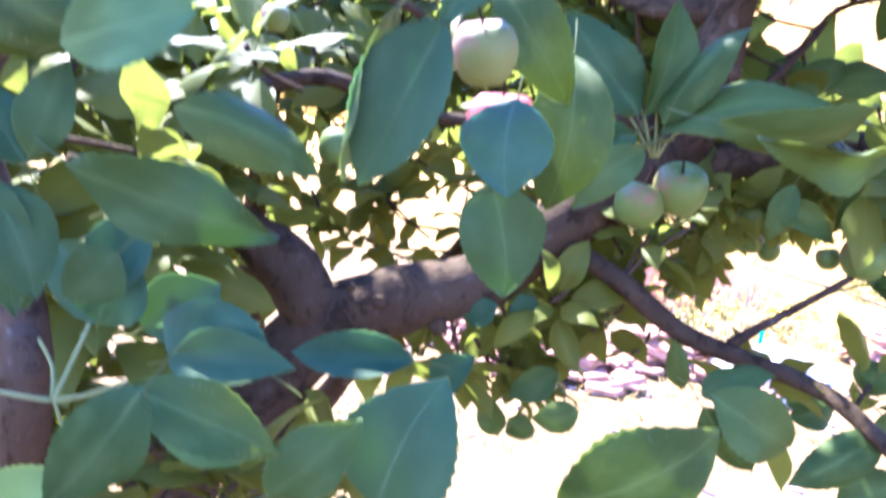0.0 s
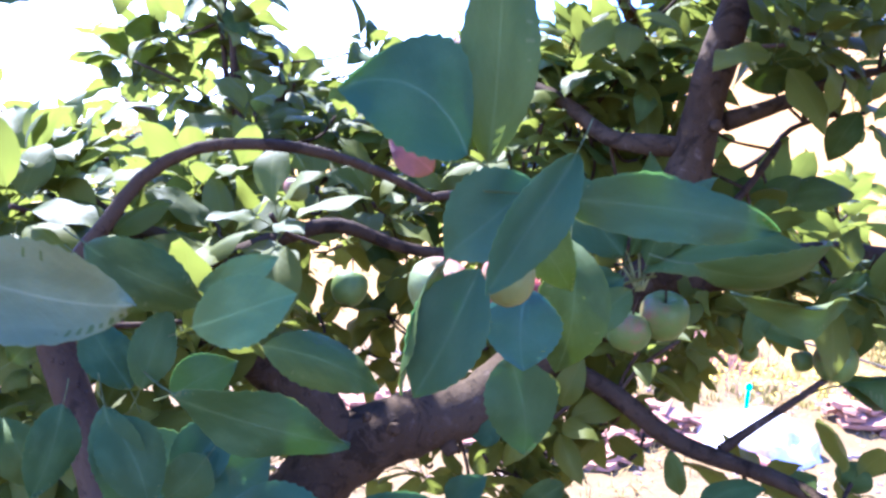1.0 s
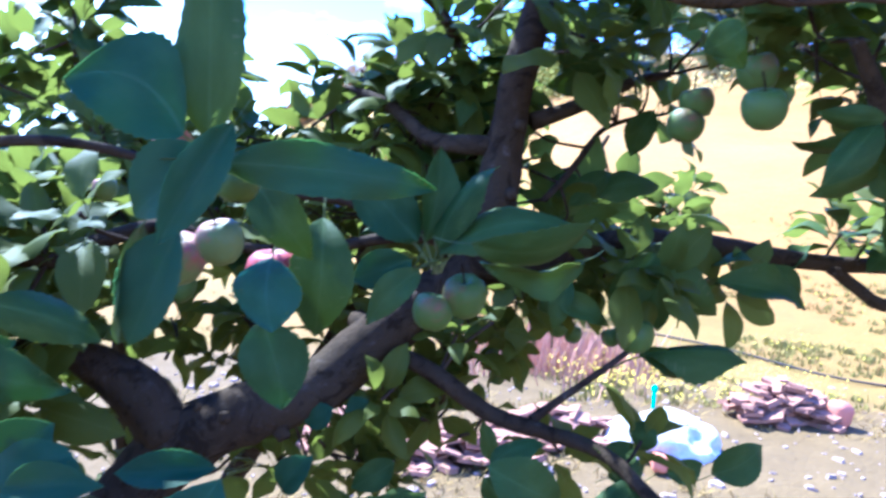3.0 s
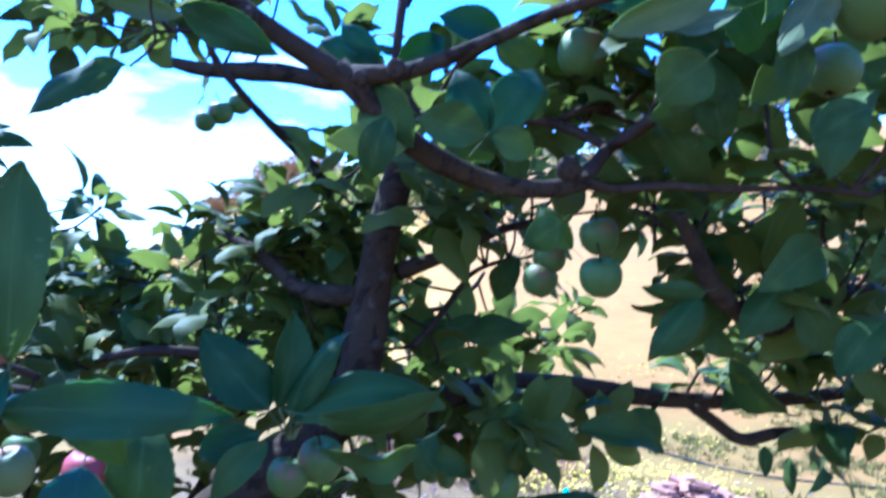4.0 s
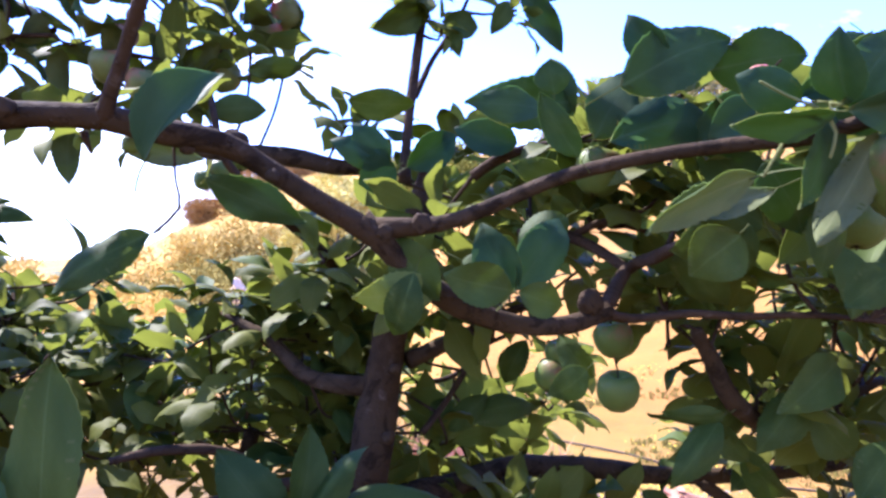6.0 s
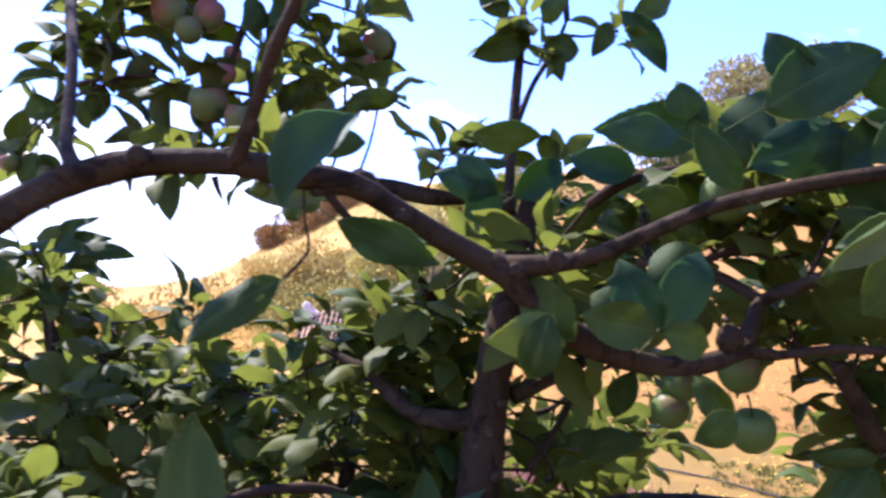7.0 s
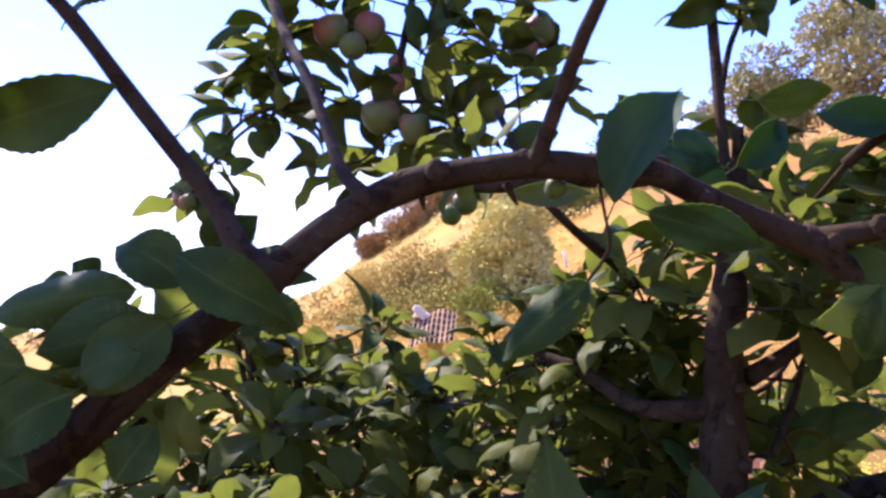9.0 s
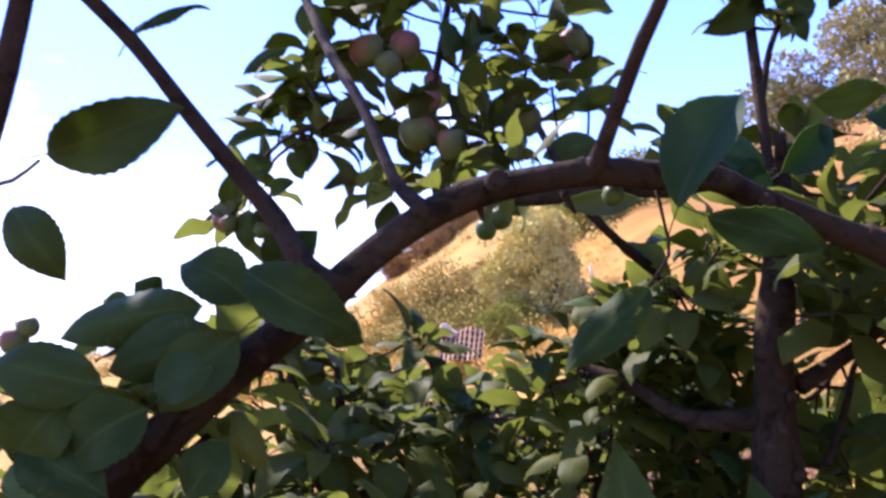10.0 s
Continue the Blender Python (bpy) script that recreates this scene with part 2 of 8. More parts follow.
def ground_material():
    m, t, p = material("dry_ground")
    tc = t.nodes.new("ShaderNodeTexCoord")
    s = t.nodes.new("ShaderNodeSeparateXYZ")
    wire(t, tc.outputs["Object"], s.inputs["Vector"])
    noises = []
    for scale, detail in ((0.05, 5.0), (0.35, 6.0), (2.5, 8.0), (22.0, 8.0), (0.13, 6.0)):
        n = node(t, "ShaderNodeTexNoise", Scale=scale, Detail=detail, Roughness=0.62)
        wire(t, tc.outputs["Object"], n.inputs["Vector"])
        noises.append(n.outputs["Fac"])
    far, mid, near, fine, patch = noises
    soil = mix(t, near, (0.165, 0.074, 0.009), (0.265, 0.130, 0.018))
    # near dust, its tone lowered partly for the tree's shade on it
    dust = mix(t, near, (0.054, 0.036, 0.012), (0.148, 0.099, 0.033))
    straw = mix(t, mid, (0.31, 0.168, 0.020), (0.47, 0.270, 0.038))
    scrub = mix(t, near, (0.16, 0.130, 0.024), (0.30, 0.220, 0.042))
    weeds = mix(t, near, (0.092, 0.062, 0.008), (0.215, 0.134, 0.018))
    # golden grass on the slope to the left, bare earth to the right
    bearing = maths(t, "DIVIDE", s.outputs["X"], maths(t, "MAXIMUM", s.outputs["Y"], 1.0))
    left = ramp(t, maths(t, "ADD", bearing, maths(t, "MULTIPLY", maths(t, "SUBTRACT", patch, 0.5), 0.5)), [(0.16, (1, 1, 1)), (0.27, (0, 0, 0))])
    hill = mix(t, left, soil, straw)
    hill = mix(t, maths(t, "MULTIPLY", ramp(t, patch, [(0.44, (0, 0, 0)), (0.60, (1, 1, 1))]), maths(t, "ADD", maths(t, "MULTIPLY", left, 0.60), 0.25)), hill, scrub)
    tint = node(t, "ShaderNodeTexNoise", Scale=0.24, Detail=6.0, Roughness=0.7)
    wire(t, tc.outputs["Object"], tint.inputs["Vector"])
    hill = mix(t, maths(t, "MULTIPLY", ramp(t, tint.outputs["Fac"], [(0.46, (0, 0, 0)), (0.60, (1, 1, 1))]), 0.65), hill, (0.29, 0.143, 0.020))
    hill = mix(t, maths(t, "MULTIPLY", ramp(t, tint.outputs["Fac"], [(0.34, (1, 1, 1)), (0.46, (0, 0, 0))]), maths(t, "MULTIPLY", left, 0.7)), hill, (0.22, 0.20, 0.035))
    reach = node(t, "ShaderNodeVectorMath")
    reach.operation = "LENGTH"
    wire(t, tc.outputs["Object"], reach.inputs[0])
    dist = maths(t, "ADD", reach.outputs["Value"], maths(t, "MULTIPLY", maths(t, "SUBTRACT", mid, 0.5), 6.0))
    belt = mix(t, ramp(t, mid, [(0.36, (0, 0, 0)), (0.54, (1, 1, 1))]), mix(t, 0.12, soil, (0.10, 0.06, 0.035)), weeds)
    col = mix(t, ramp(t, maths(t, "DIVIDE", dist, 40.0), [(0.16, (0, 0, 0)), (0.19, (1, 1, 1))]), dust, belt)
    col = mix(t, ramp(t, maths(t, "DIVIDE", dist, 40.0), [(0.27, (0, 0, 0)), (0.40, (1, 1, 1))]), col, hill)
    col = mix(t, maths(t, "MULTIPLY", fine, 0.35), col, (0.150, 0.082, 0.017))
    wire(t, col, p.inputs["Base Color"])
    p.inputs["Roughness"].default_value = 0.95
    p.inputs["Specular IOR Level"].default_value = 0.15
    bump(t, p, maths(t, "ADD", near, maths(t, "MULTIPLY", fine, 0.4)), 0.7, 0.05)
    return m


GROUND = ground_material()


# ---- building helpers ----
def part(name, bm, mat, parent=None, label=""):
    me = bpy.data.meshes.new(name)
    bm.to_mesh(me)
    bm.free()
    for m in mat if isinstance(mat, (list, tuple)) else (mat,):
        me.materials.append(m)
    for f in me.polygons:
        f.use_smooth = True
    ob = new(name, me)
    ob.parent = parent
    if label:
        ob["label"] = label
    return ob


def mesh_part(name, verts, faces, mat, parent=None, uvs=None, smooth=True):
    me = bpy.data.meshes.new(name)
    me.from_pydata(verts, [], faces)
    me.materials.append(mat)
    if smooth:
        me.shade_smooth()
    if uvs:
        layer = me.uv_layers.new(name="UVMap")
        flat = [c for f in faces for i in f for c in uvs[i]]
        layer.data.foreach_set("uv", flat)
    ob = new(name, me)
    ob.parent = parent
    return ob


def glide(points, step):
    """Points of a smooth curve through the given ones (Catmull-Rom), about step apart."""
    p = [np.array(q, float) for q in points]
    p = [2 * p[0] - p[1]] + p + [2 * p[-1] - p[-2]]
    out = []
    for a, b, c, d in zip(p, p[1:], p[2:], p[3:]):
        n = max(2, int(np.linalg.norm((c - b)[:3]) / step))
        for i in range(n):
            u = i / n
            out.append(0.5 * (2 * b + (c - a) * u + (2 * a - 5 * b + 4 * c - d) * u * u + (3 * b - a - 3 * c + d) * u ** 3))
    out.append(p[-2])
    return out


def tube_data(points, sides, knobs=0.0, rng=None):
    """Verts and faces of a tube through (x, y, z, r) points, with swellings."""
    verts, faces, ref = [], [], Vector((0.3, -0.9, 0.2))
    for k, q in enumerate(points):
        a, b = points[max(k - 1, 0)], points[min(k + 1, len(points) - 1)]
        way = Vector((b - a)[:3]).normalized()
        u = way.cross(ref).normalized()
        v = way.cross(u)
        swell = 1 + knobs * (noise.noise(Vector(q[:3]) * 14.0) * 0.9 + (0.35 if rng and rng.random() < 0.10 else 0.0))
        for s in range(sides):
            ang = 2 * math.pi * s / sides
            dent = 1 + knobs * 0.6 * noise.noise(Vector(q[:3]) * 40.0 + Vector((s * 3.1, 0, 0)))
            w = u * math.cos(ang) + v * math.sin(ang)
            verts.append(tuple(Vector(q[:3]) + w * max(q[3], 0.0008) * swell * dent))
        if k:
            o = (k - 1) * sides
            faces += [(o + s, o + (s + 1) % sides, o + sides + (s + 1) % sides, o + sides + s) for s in range(sides)]
    faces.append(tuple(range(sides - 1, -1, -1)))
    faces.append(tuple(len(verts) - sides + s for s in range(sides)))
    return verts, faces


# ---- ground ----
def table(x, rows):
    return float(np.interp(x, [r[0] for r in rows], [r[1] for r in rows]))


SKYLINE = [(-180, 0.4), (-60, 0.6), (-25, 0.3), (-14, 0.4), (-10, 1.0), (-7.4, 1.6), (-3, 4.0), (0.6, 6.0), (3, 7.4), (8, 8.8), (13.6, 9.6), (27, 10.6), (45, 12.0), (80, 11), (120, 5), (160, 1), (180, 0.4)]


def height(x, y):
    """The lie of the land: level round the tree, a hillside beyond that climbs to the right."""
    r, az = math.hypot(x, y), math.degrees(math.atan2(x, y))
    start, crest = table(az, [(-40, 30), (9, 26), (18, 11), (60, 9), (180, 20)]), 110.0
    top = 1.77 + math.tan(radians(table(az, SKYLINE))) * crest
    s = min(1.0, max(0.0, (r - start) / (crest - start)))
    z = top * s ** 1.12
    rough = min(1.0, max(0.0, (r - 6) / 30))
    z += rough * (noise.noise(Vector((x, y, 0)) * 0.05) * 1.1 + noise.noise(Vector((x, y, 3)) * 0.2) * 0.30) * (1 if s > 0 else 0.3)
    z += 0.035 * noise.noise(Vector((x, y, 7)) * 1.1) + 0.012 * noise.noise(Vector((x, y, 9)) * 5.0)
    return z


def build_ground():
    azs = list(np.linspace(-60, 75, 200)) + list(np.linspace(79, 296, 54))
    rs = [0.0] + list(np.geomspace(0.6, 110, 120)) + list(np.geomspace(125, 4000, 16))
    verts, faces, n = [], [], len(azs)
    for r in rs:
        for a in azs:
            x, y = r * math.sin(radians(a)), r * math.cos(radians(a))
            verts.append((x, y, height(x, y)))
    for i in range(len(rs) - 1):
        for j in range(n):
            k = (j + 1) % n
            faces.append((i * n + j, (i + 1) * n + j, (i + 1) * n + k, i * n + k)[::-1])
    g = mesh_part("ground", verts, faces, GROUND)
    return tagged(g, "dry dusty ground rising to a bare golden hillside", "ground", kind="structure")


build_ground()


# ---- the apple trees ----
def thing(name, x, y, z):
    ob = new(name)
    ob.location = (x, y, z)
    ob.empty_display_size = 0.1
    return ob


SIDES = {"trunk": 16, "limb": 16, "branch": 12, "shoot": 10, "twig": 8, "leaf_stalk": 6}
LABELS = {"trunk": "upright grey-brown trunk", "limb": "thick arching grey-brown limb", "leaf_stalk": "pale pinkish leaf stalk"}
wood = {}


def limb(tree, name, points):
    pts = glide(points, 0.012 if name in ("twig", "shoot", "leaf_stalk") else 0.015)
    rng = random.Random(len(wood.get(tree.name, ())) + 5)
    verts, faces = tube_data(pts, SIDES[name], {"shoot": 0.10, "leaf_stalk": 0.05}.get(name, 0.16), rng)
    ob = mesh_part(name, verts, faces, STALK_PALE if name == "leaf_stalk" else TWIG if name in ("twig", "shoot") else BARK, tree)
    ob.matrix_parent_inverse = tree.matrix_basis.inverted()
    if name in LABELS:
        ob["label"] = LABELS[name]
    wood.setdefault(tree.name, []).extend(tuple(q) for q in pts[::3])


def knot(tree, x, y, z, r):
    """A healed bud scar: a low rough boss on the bark."""
    bm = bmesh.new()
    bmesh.ops.create_icosphere(bm, subdivisions=3, radius=r)
    for v in bm.verts:
        v.co *= 1 + 0.25 * noise.noise(v.co * (1.6 / r) + Vector((x * 90, 0, 0))) - 0.30 * max(0.0, -v.co.y / r - 0.75)
        v.co.y *= 0.6
    ob = part("knot", bm, BARK, tree)
    ob.matrix_parent_inverse = tree.matrix_basis.inverted()
    ob.location = (x, y, z)


def leaf_outline(v, full):
    """Half-width of an apple leaf at v along the blade: rounded at the base, shortly pointed at the tip."""
    if v <= full:
        return 0.5 * math.sin(0.5 * math.pi * v / full) ** 0.66
    u = (v - full) / (1 - full)
    return 0.5 * ((1 - u ** 2.0) ** 0.92 * (1 - 0.10 * u ** 6))


def leaf_shape(seed, rows=24, cols=2, two_sided=True, calm=1.0, hook=0.0, crease=0.0):
    """A unit apple leaf: stalk behind the origin, blade arching along +y to 1, width 1, upper side to +z."""
    rng = random.Random(seed)
    arch, fold, wave, twist = rng.uniform(0.04, 0.24) * calm, rng.uniform(0.06, 0.34) * calm, rng.uniform(0.015, 0.05), rng.uniform(-0.4, 0.4) * calm
    fold += crease
    full, ripple, cup = rng.uniform(0.40, 0.50), rng.uniform(7, 13), rng.uniform(-0.1, 0.6) * calm
    sickle, curl = rng.uniform(-0.09, 0.09) + hook, rng.uniform(0.0, 0.10) * calm
    verts, faces, uvs, slots = [], [], [], []
    across = [c / cols for c in range(-cols, cols + 1)]

    def sheet(lift, flip, slot):
        o = len(verts)
        for i in range(rows + 1):
            v = i / rows
            w = max(leaf_outline(v, full), 0.008)
            hump = 4 * v * (1 - v)
            for c in across:
                tooth = 1 + (0.030 if (i % 2) else -0.022) * (abs(c) == 1) * (0 < i < rows) * two_sided
                x = c * w * tooth
                z = fold * abs(x) * (1.2 - 0.7 * v) + arch * hump + wave * math.sin(ripple * v + 2.5 * c + seed) * c * c + twist * x * (v - 0.25) - cup * x * x * 1.6 - curl * max(0.0, v - 0.8) * 3 + lift
                verts.append((x + sickle * hump + wave * 0.4 * math.sin(5 * v + seed), v, z))
                uvs.append((0.5 + c * w, v))
        k = 2 * cols + 1
        for i in range(rows):
            for j in range(2 * cols):
                f = (o + i * k + j, o + i * k + j + 1, o + (i + 1) * k + j + 1, o + (i + 1) * k + j)
                faces.append(f[::-1] if flip else f)
                slots.append(slot)

    sheet(0.0, False, 0)
    if two_sided:
        sheet(-0.006, True, 1)
    o, n = len(verts), 4
    for i in range(n + 1):
        u = i / n
        for s in range(4):
            a = math.pi / 2 * s + 0.4
            r = 0.014 - 0.004 * u
            verts.append((r * math.cos(a), -0.26 + 0.34 * u, r * math.sin(a) - 0.010 - 0.16 * (1 - u) ** 2))
            uvs.append((0.2, 0.02))
        if i:
            for s in range(4):
                faces.append((o + (i - 1) * 4 + s, o + (i - 1) * 4 + (s + 1) % 4, o + i * 4 + (s + 1) % 4, o + i * 4 + s))
                slots.append(1 if two_sided else 0)
    return verts, faces, uvs, slots


def leaf_mesh(seed, upper, calm=1.0, under=LEAF_BACK, hook=0.0, crease=0.0):
    verts, faces, uvs, slots = leaf_shape(seed, calm=calm, hook=hook, crease=crease)
    me = bpy.data.meshes.new("leaf")
    me.from_pydata(verts, [], faces)
    me.materials.append(upper)
    me.materials.append(LEAF_YELLOW if upper is LEAF_YELLOW else under)
    me.polygons.foreach_set("material_index", slots)
    me.shade_smooth()
    me.uv_layers.new(name="UVMap").data.foreach_set("uv", [c for f in faces for i in f for c in uvs[i]])
    return me


LEAF_MESHES = {"-": [leaf_mesh(s, LEAF) for s in range(14)], "y": [leaf_mesh(20 + s, LEAF_YELLOW) for s in range(3)],
               "p": [leaf_mesh(30 + s, LEAF_LIT) for s in range(3)], "b": [leaf_mesh(40 + s, LEAF_BLUISH, 0.8, LEAF_BACK, 0.0, 0.16) for s in range(6)],
               "B": [leaf_mesh(46, LEAF_SKY_SHEEN, 0.3)], "r": [leaf_mesh(56, LEAF_RED)], "h": [leaf_mesh(47, LEAF_BLUISH, 0.5, LEAF_BACK, 0.32)], "d": [leaf_mesh(58, LEAF_SHADED, 0.4)], "w": [leaf_mesh(50 + s, LEAF, 0.6, LEAF_UNDER) for s in range(4)]}
FLAT_LEAVES = [leaf_shape(60 + s, 9, 2, False, 1.0) for s in range(12)]
counts, many = {}, {}


def leaf_frame(base, tip, width, normal):
    base, tip, normal = Vector(base), Vector(tip), Vector(normal)
    along = tip - base
    length = along.length
    along.normalize()
    normal = (normal - along * normal.dot(along)).normalized()
    side = along.cross(normal)
    m = Matrix.Identity(4)
    for i, (axis, size) in enumerate(((side, width), (along, length), (normal, length))):
        for r in range(3):
            m[r][i] = axis[r] * size
    m.translation = base
    return m


def leaf(tree, base, tip, width, normal, look_of="-"):
    counts[tree.name] = counts.get(tree.name, 0) + 1
    kind = LEAF_MESHES[look_of]
    ob = new("leaf", kind[int(abs(base[0] + 3 * base[1] + 7 * base[2]) * 997) % len(kind)])
    ob.parent = tree
    ob.matrix_parent_inverse = tree.matrix_basis.inverted()
    ob.matrix_basis = leaf_frame(base, tip, width, normal)
    if look_of == "y":
        ob["label"] = "yellowing leaf"
    elif look_of == "p":
        ob["label"] = "leaf in a paler, lit green"


def loose_leaf(tree, base, tip, width, normal):
    """A leaf past the first three hundred: joined into the tree's foliage."""
    verts, faces, uvs = many.setdefault(tree.name, ([], [], []))
    sv, sf, su, _ = FLAT_LEAVES[len(verts) // 11 % len(FLAT_LEAVES)]
    m, o = leaf_frame(base, tip, width, normal), len(verts)
    verts.extend(tuple(m @ Vector(v)) for v in sv)
    uvs.extend(su)
    faces.extend(tuple(o + i for i in f) for f in sf)


spur_twigs = {}


def spur(tree, x, y, z, n, size):
    """A fruiting spur: a short twig from the nearest wood with a whorl of leaves at its end."""
    rng = random.Random(int(abs(x * 7919 + y * 104729 + z * 1299709) * 10))
    end = Vector((x, y, z))
    if y > 0.95:
        size *= 1.15
    start = min(wood[tree.name], key=lambda q: (q[0] - x) ** 2 + (q[1] - y) ** 2 + (q[2] - z) ** 2)
    root = Vector(start[:3])
    if (end - root).length > 0.16:
        root = end + (root - end).normalized() * rng.uniform(0.07, 0.12) + Vector((rng.uniform(-0.03, 0.03), rng.uniform(-0.03, 0.03), -0.03))
    if n:
        middle = root.lerp(end, 0.55) + Vector((rng.uniform(-0.012, 0.012), rng.uniform(-0.012, 0.012), rng.uniform(-0.018, 0.004)))
        pts = glide([(*root, 0.0026), (*middle, 0.0022), (*end, 0.0026)], 0.012)
        verts, faces = tube_data(pts, 6, 0.15)
        spur_twigs.setdefault(tree.name, []).append((verts, faces))
        axis = (end - root).normalized()
    else:
        axis = Vector((0, 0, 1))
    axis = (axis * 0.8 + Vector((rng.uniform(-0.35, 0.35), rng.uniform(-0.35, 0.35), 0.9))).normalized()
    turn = rng.uniform(0, 6.28)
    n = max(6, round(n * (0.76 if y > 0.95 else 0.88)))
    flat = axis.orthogonal().normalized()
    for i in range(n):
        turn += 2.4 + rng.uniform(-0.3, 0.3)
        out = Matrix.Rotation(turn, 3, axis) @ flat
        # the oldest leaves stand out level and droop, the youngest point up from the middle
        open_angle = radians(38 + 62 * (1 - i / n) + rng.uniform(-14, 14))
        way = axis * math.cos(open_angle) + out * math.sin(open_angle)
        way.z -= rng.uniform(0.05, 0.42) * (1 - 0.6 * i / n)
        way.normalize()
        length = size * rng.uniform(0.78, 1.22) * (1.12 - 0.30 * i / n)
        base = end - axis * 0.012 * (1 - i / n) + way * length * 0.26
        normal = (axis - way * way.dot(axis) + Vector((rng.uniform(-0.3, 0.3), rng.uniform(-0.3, 0.3), 0.25))).normalized()
        args = (tree, base, base + way * length, length * rng.uniform(0.45, 0.56), normal)
        if counts.get(tree.name, 0) < 300 and i % 2 == 0:
            leaf(*args)
        else:
            loose_leaf(*args)


def apple_shape():
    bm = bmesh.new()
    prof = [(0.0, 0.62), (0.10, 0.64), (0.22, 0.76), (0.40, 0.86), (0.66, 0.86), (0.88, 0.66), (1.0, 0.30), (1.0, -0.05), (0.92, -0.40), (0.74, -0.72), (0.50, -0.92), (0.30, -0.97), (0.16, -0.88), (0.0, -0.82)]
    rings, n = [], 20
    for r, z in prof:
        if r == 0:
            rings.append([bm.verts.new((0, 0, z))])
        else:
            rings.append([bm.verts.new((r * (1 + 0.025 * math.cos(5 * a)) * math.cos(a), r * (1 + 0.03 * math.sin(2 * a)) * math.sin(a), z + 0.02 * math.cos(5 * a) * (z < -0.5))) for a in (2 * math.pi * s / n for s in range(n))])
    for a, b in zip(rings, rings[1:]):
        for s in range(n):
            t = (s + 1) % n
            if len(a) == 1:
                bm.faces.new((a[0], b[s], b[t]))
            elif len(b) == 1:
                bm.faces.new((a[s], b[0], a[t]))
            else:
                bm.faces.new((a[s], b[s], b[t], a[t]))
    bmesh.ops.recalc_face_normals(bm, faces=bm.faces)
    me = bpy.data.meshes.new("apple")
    bm.to_mesh(me)
    bm.free()
    me.shade_smooth()
    return me


def calyx_shape():
    """The dried flower at the apple's lower end."""
    verts, faces = [], []
    for s in range(5):
        a = 2 * math.pi * s / 5
        u, v = Vector((math.cos(a), math.sin(a), 0)), Vector((-math.sin(a), math.cos(a), 0))
        o = len(verts)
        verts += [tuple(v * 0.09 + Vector((0, 0, -0.84))), tuple(v * -0.09 + Vector((0, 0, -0.84))), tuple(u * 0.14 + Vector((0, 0, -1.0))), tuple(u * 0.24 + Vector((0, 0, -1.10)))]
        faces += [(o, o + 1, o + 2), (o + 1, o + 3, o + 2), (o, o + 2, o + 3)]
    me = bpy.data.meshes.new("calyx")
    me.from_pydata(verts, [], faces)
    me.materials.append(TWIG)
    return me


def stalk_shape():
    verts, faces = tube_data(glide([(0, 0, 0.60, 0.05), (0.05, 0, 1.1, 0.045), (0.22, 0.05, 1.7, 0.06)], 0.25), 6)
    me = bpy.data.meshes.new("stalk")
    me.from_pydata(verts, [], faces)
    me.materials.append(TWIG)
    me.shade_smooth()
    return me


APPLES = []
for skin in (APPLE_GREEN, APPLE_BLUSH, APPLE_RED):
    APPLES.append(apple_shape())
    APPLES[-1].materials.append(skin)
CALYX, STALK = calyx_shape(), stalk_shape()
APPLE_LABELS = ("small unripe green apple", "green apple with a pink blush", "ripening red and yellow apple")


def apple(tree, x, y, z, r, blush):
    rng = random.Random(int(x * 10000) + int(z * 10000))
    k = 0 if blush < 0.28 else 1 if blush < 0.6 else 2
    ob = new("apple", APPLES[k])
    ob["label"] = APPLE_LABELS[k]
    ob.parent = tree
    ob.matrix_parent_inverse = tree.matrix_basis.inverted()
    ob.matrix_basis = pose(x, y, z, rng.uniform(-22, 22), rng.uniform(-22, 22), rng.uniform(0, 360)) @ Matrix.Diagonal((r * 0.94, r * 0.94, r * rng.uniform(0.84, 0.96), 1))
    for name, me in (("stalk", STALK), ("calyx", CALYX)):
        bit = new(name, me)
        bit.parent = ob


def finish(tree):
    """Joins the small twigs and the leaves past the first three hundred."""
    verts, faces = [], []
    for v, f in spur_twigs.get(tree.name, ()):
        o = len(verts)
        verts += v
        faces += [tuple(o + i for i in g) for g in f]
    bits = [mesh_part("spur_wood", verts, faces, TWIG, tree)]
    v, f, u = many[tree.name]
    bits.append(mesh_part("foliage", v, f, LEAF_MANY, tree, u))
    for b in bits:
        b.matrix_parent_inverse = tree.matrix_basis.inverted()
        tagged(b, kind="stuff")


tree = tagged(thing("apple_tree", -0.27, 0.76, 0.0), "apple tree with arching grey limbs and unripe fruit", "tree", "apple trees")
tree_behind = tagged(thing("apple_tree", -0.32, 1.62, 0.0), "apple tree in full leaf close behind, with reddening fruit", "tree", "apple trees")
limb(tree, "trunk", [(-0.27, 0.76, -0.10, 0.080), (-0.27, 0.76, 0.10, 0.068), (-0.27, 0.76, 0.45, 0.060), (-0.255, 0.765, 0.80, 0.055), (-0.235, 0.77, 1.00, 0.050), (-0.222, 0.77, 1.110, 0.047)])
limb(tree, "limb", [(-0.27, 0.76, 0.50, 0.034), (-0.46, 0.60, 0.90, 0.028), (-0.50, 0.47, 1.35, 0.022), (-0.38, 0.42, 1.62, 0.0165), (-0.280, 0.420, 1.710, 0.0138), (-0.238, 0.420, 1.742, 0.008)])
limb(tree, "limb", [(-0.27, 0.76, 0.60, 0.026), (-0.25, 0.58, 0.90, 0.018), (-0.22, 0.44, 1.16, 0.0145), (-0.205, 0.400, 1.308, 0.0125), (-0.217, 0.420, 1.342, 0.008)])
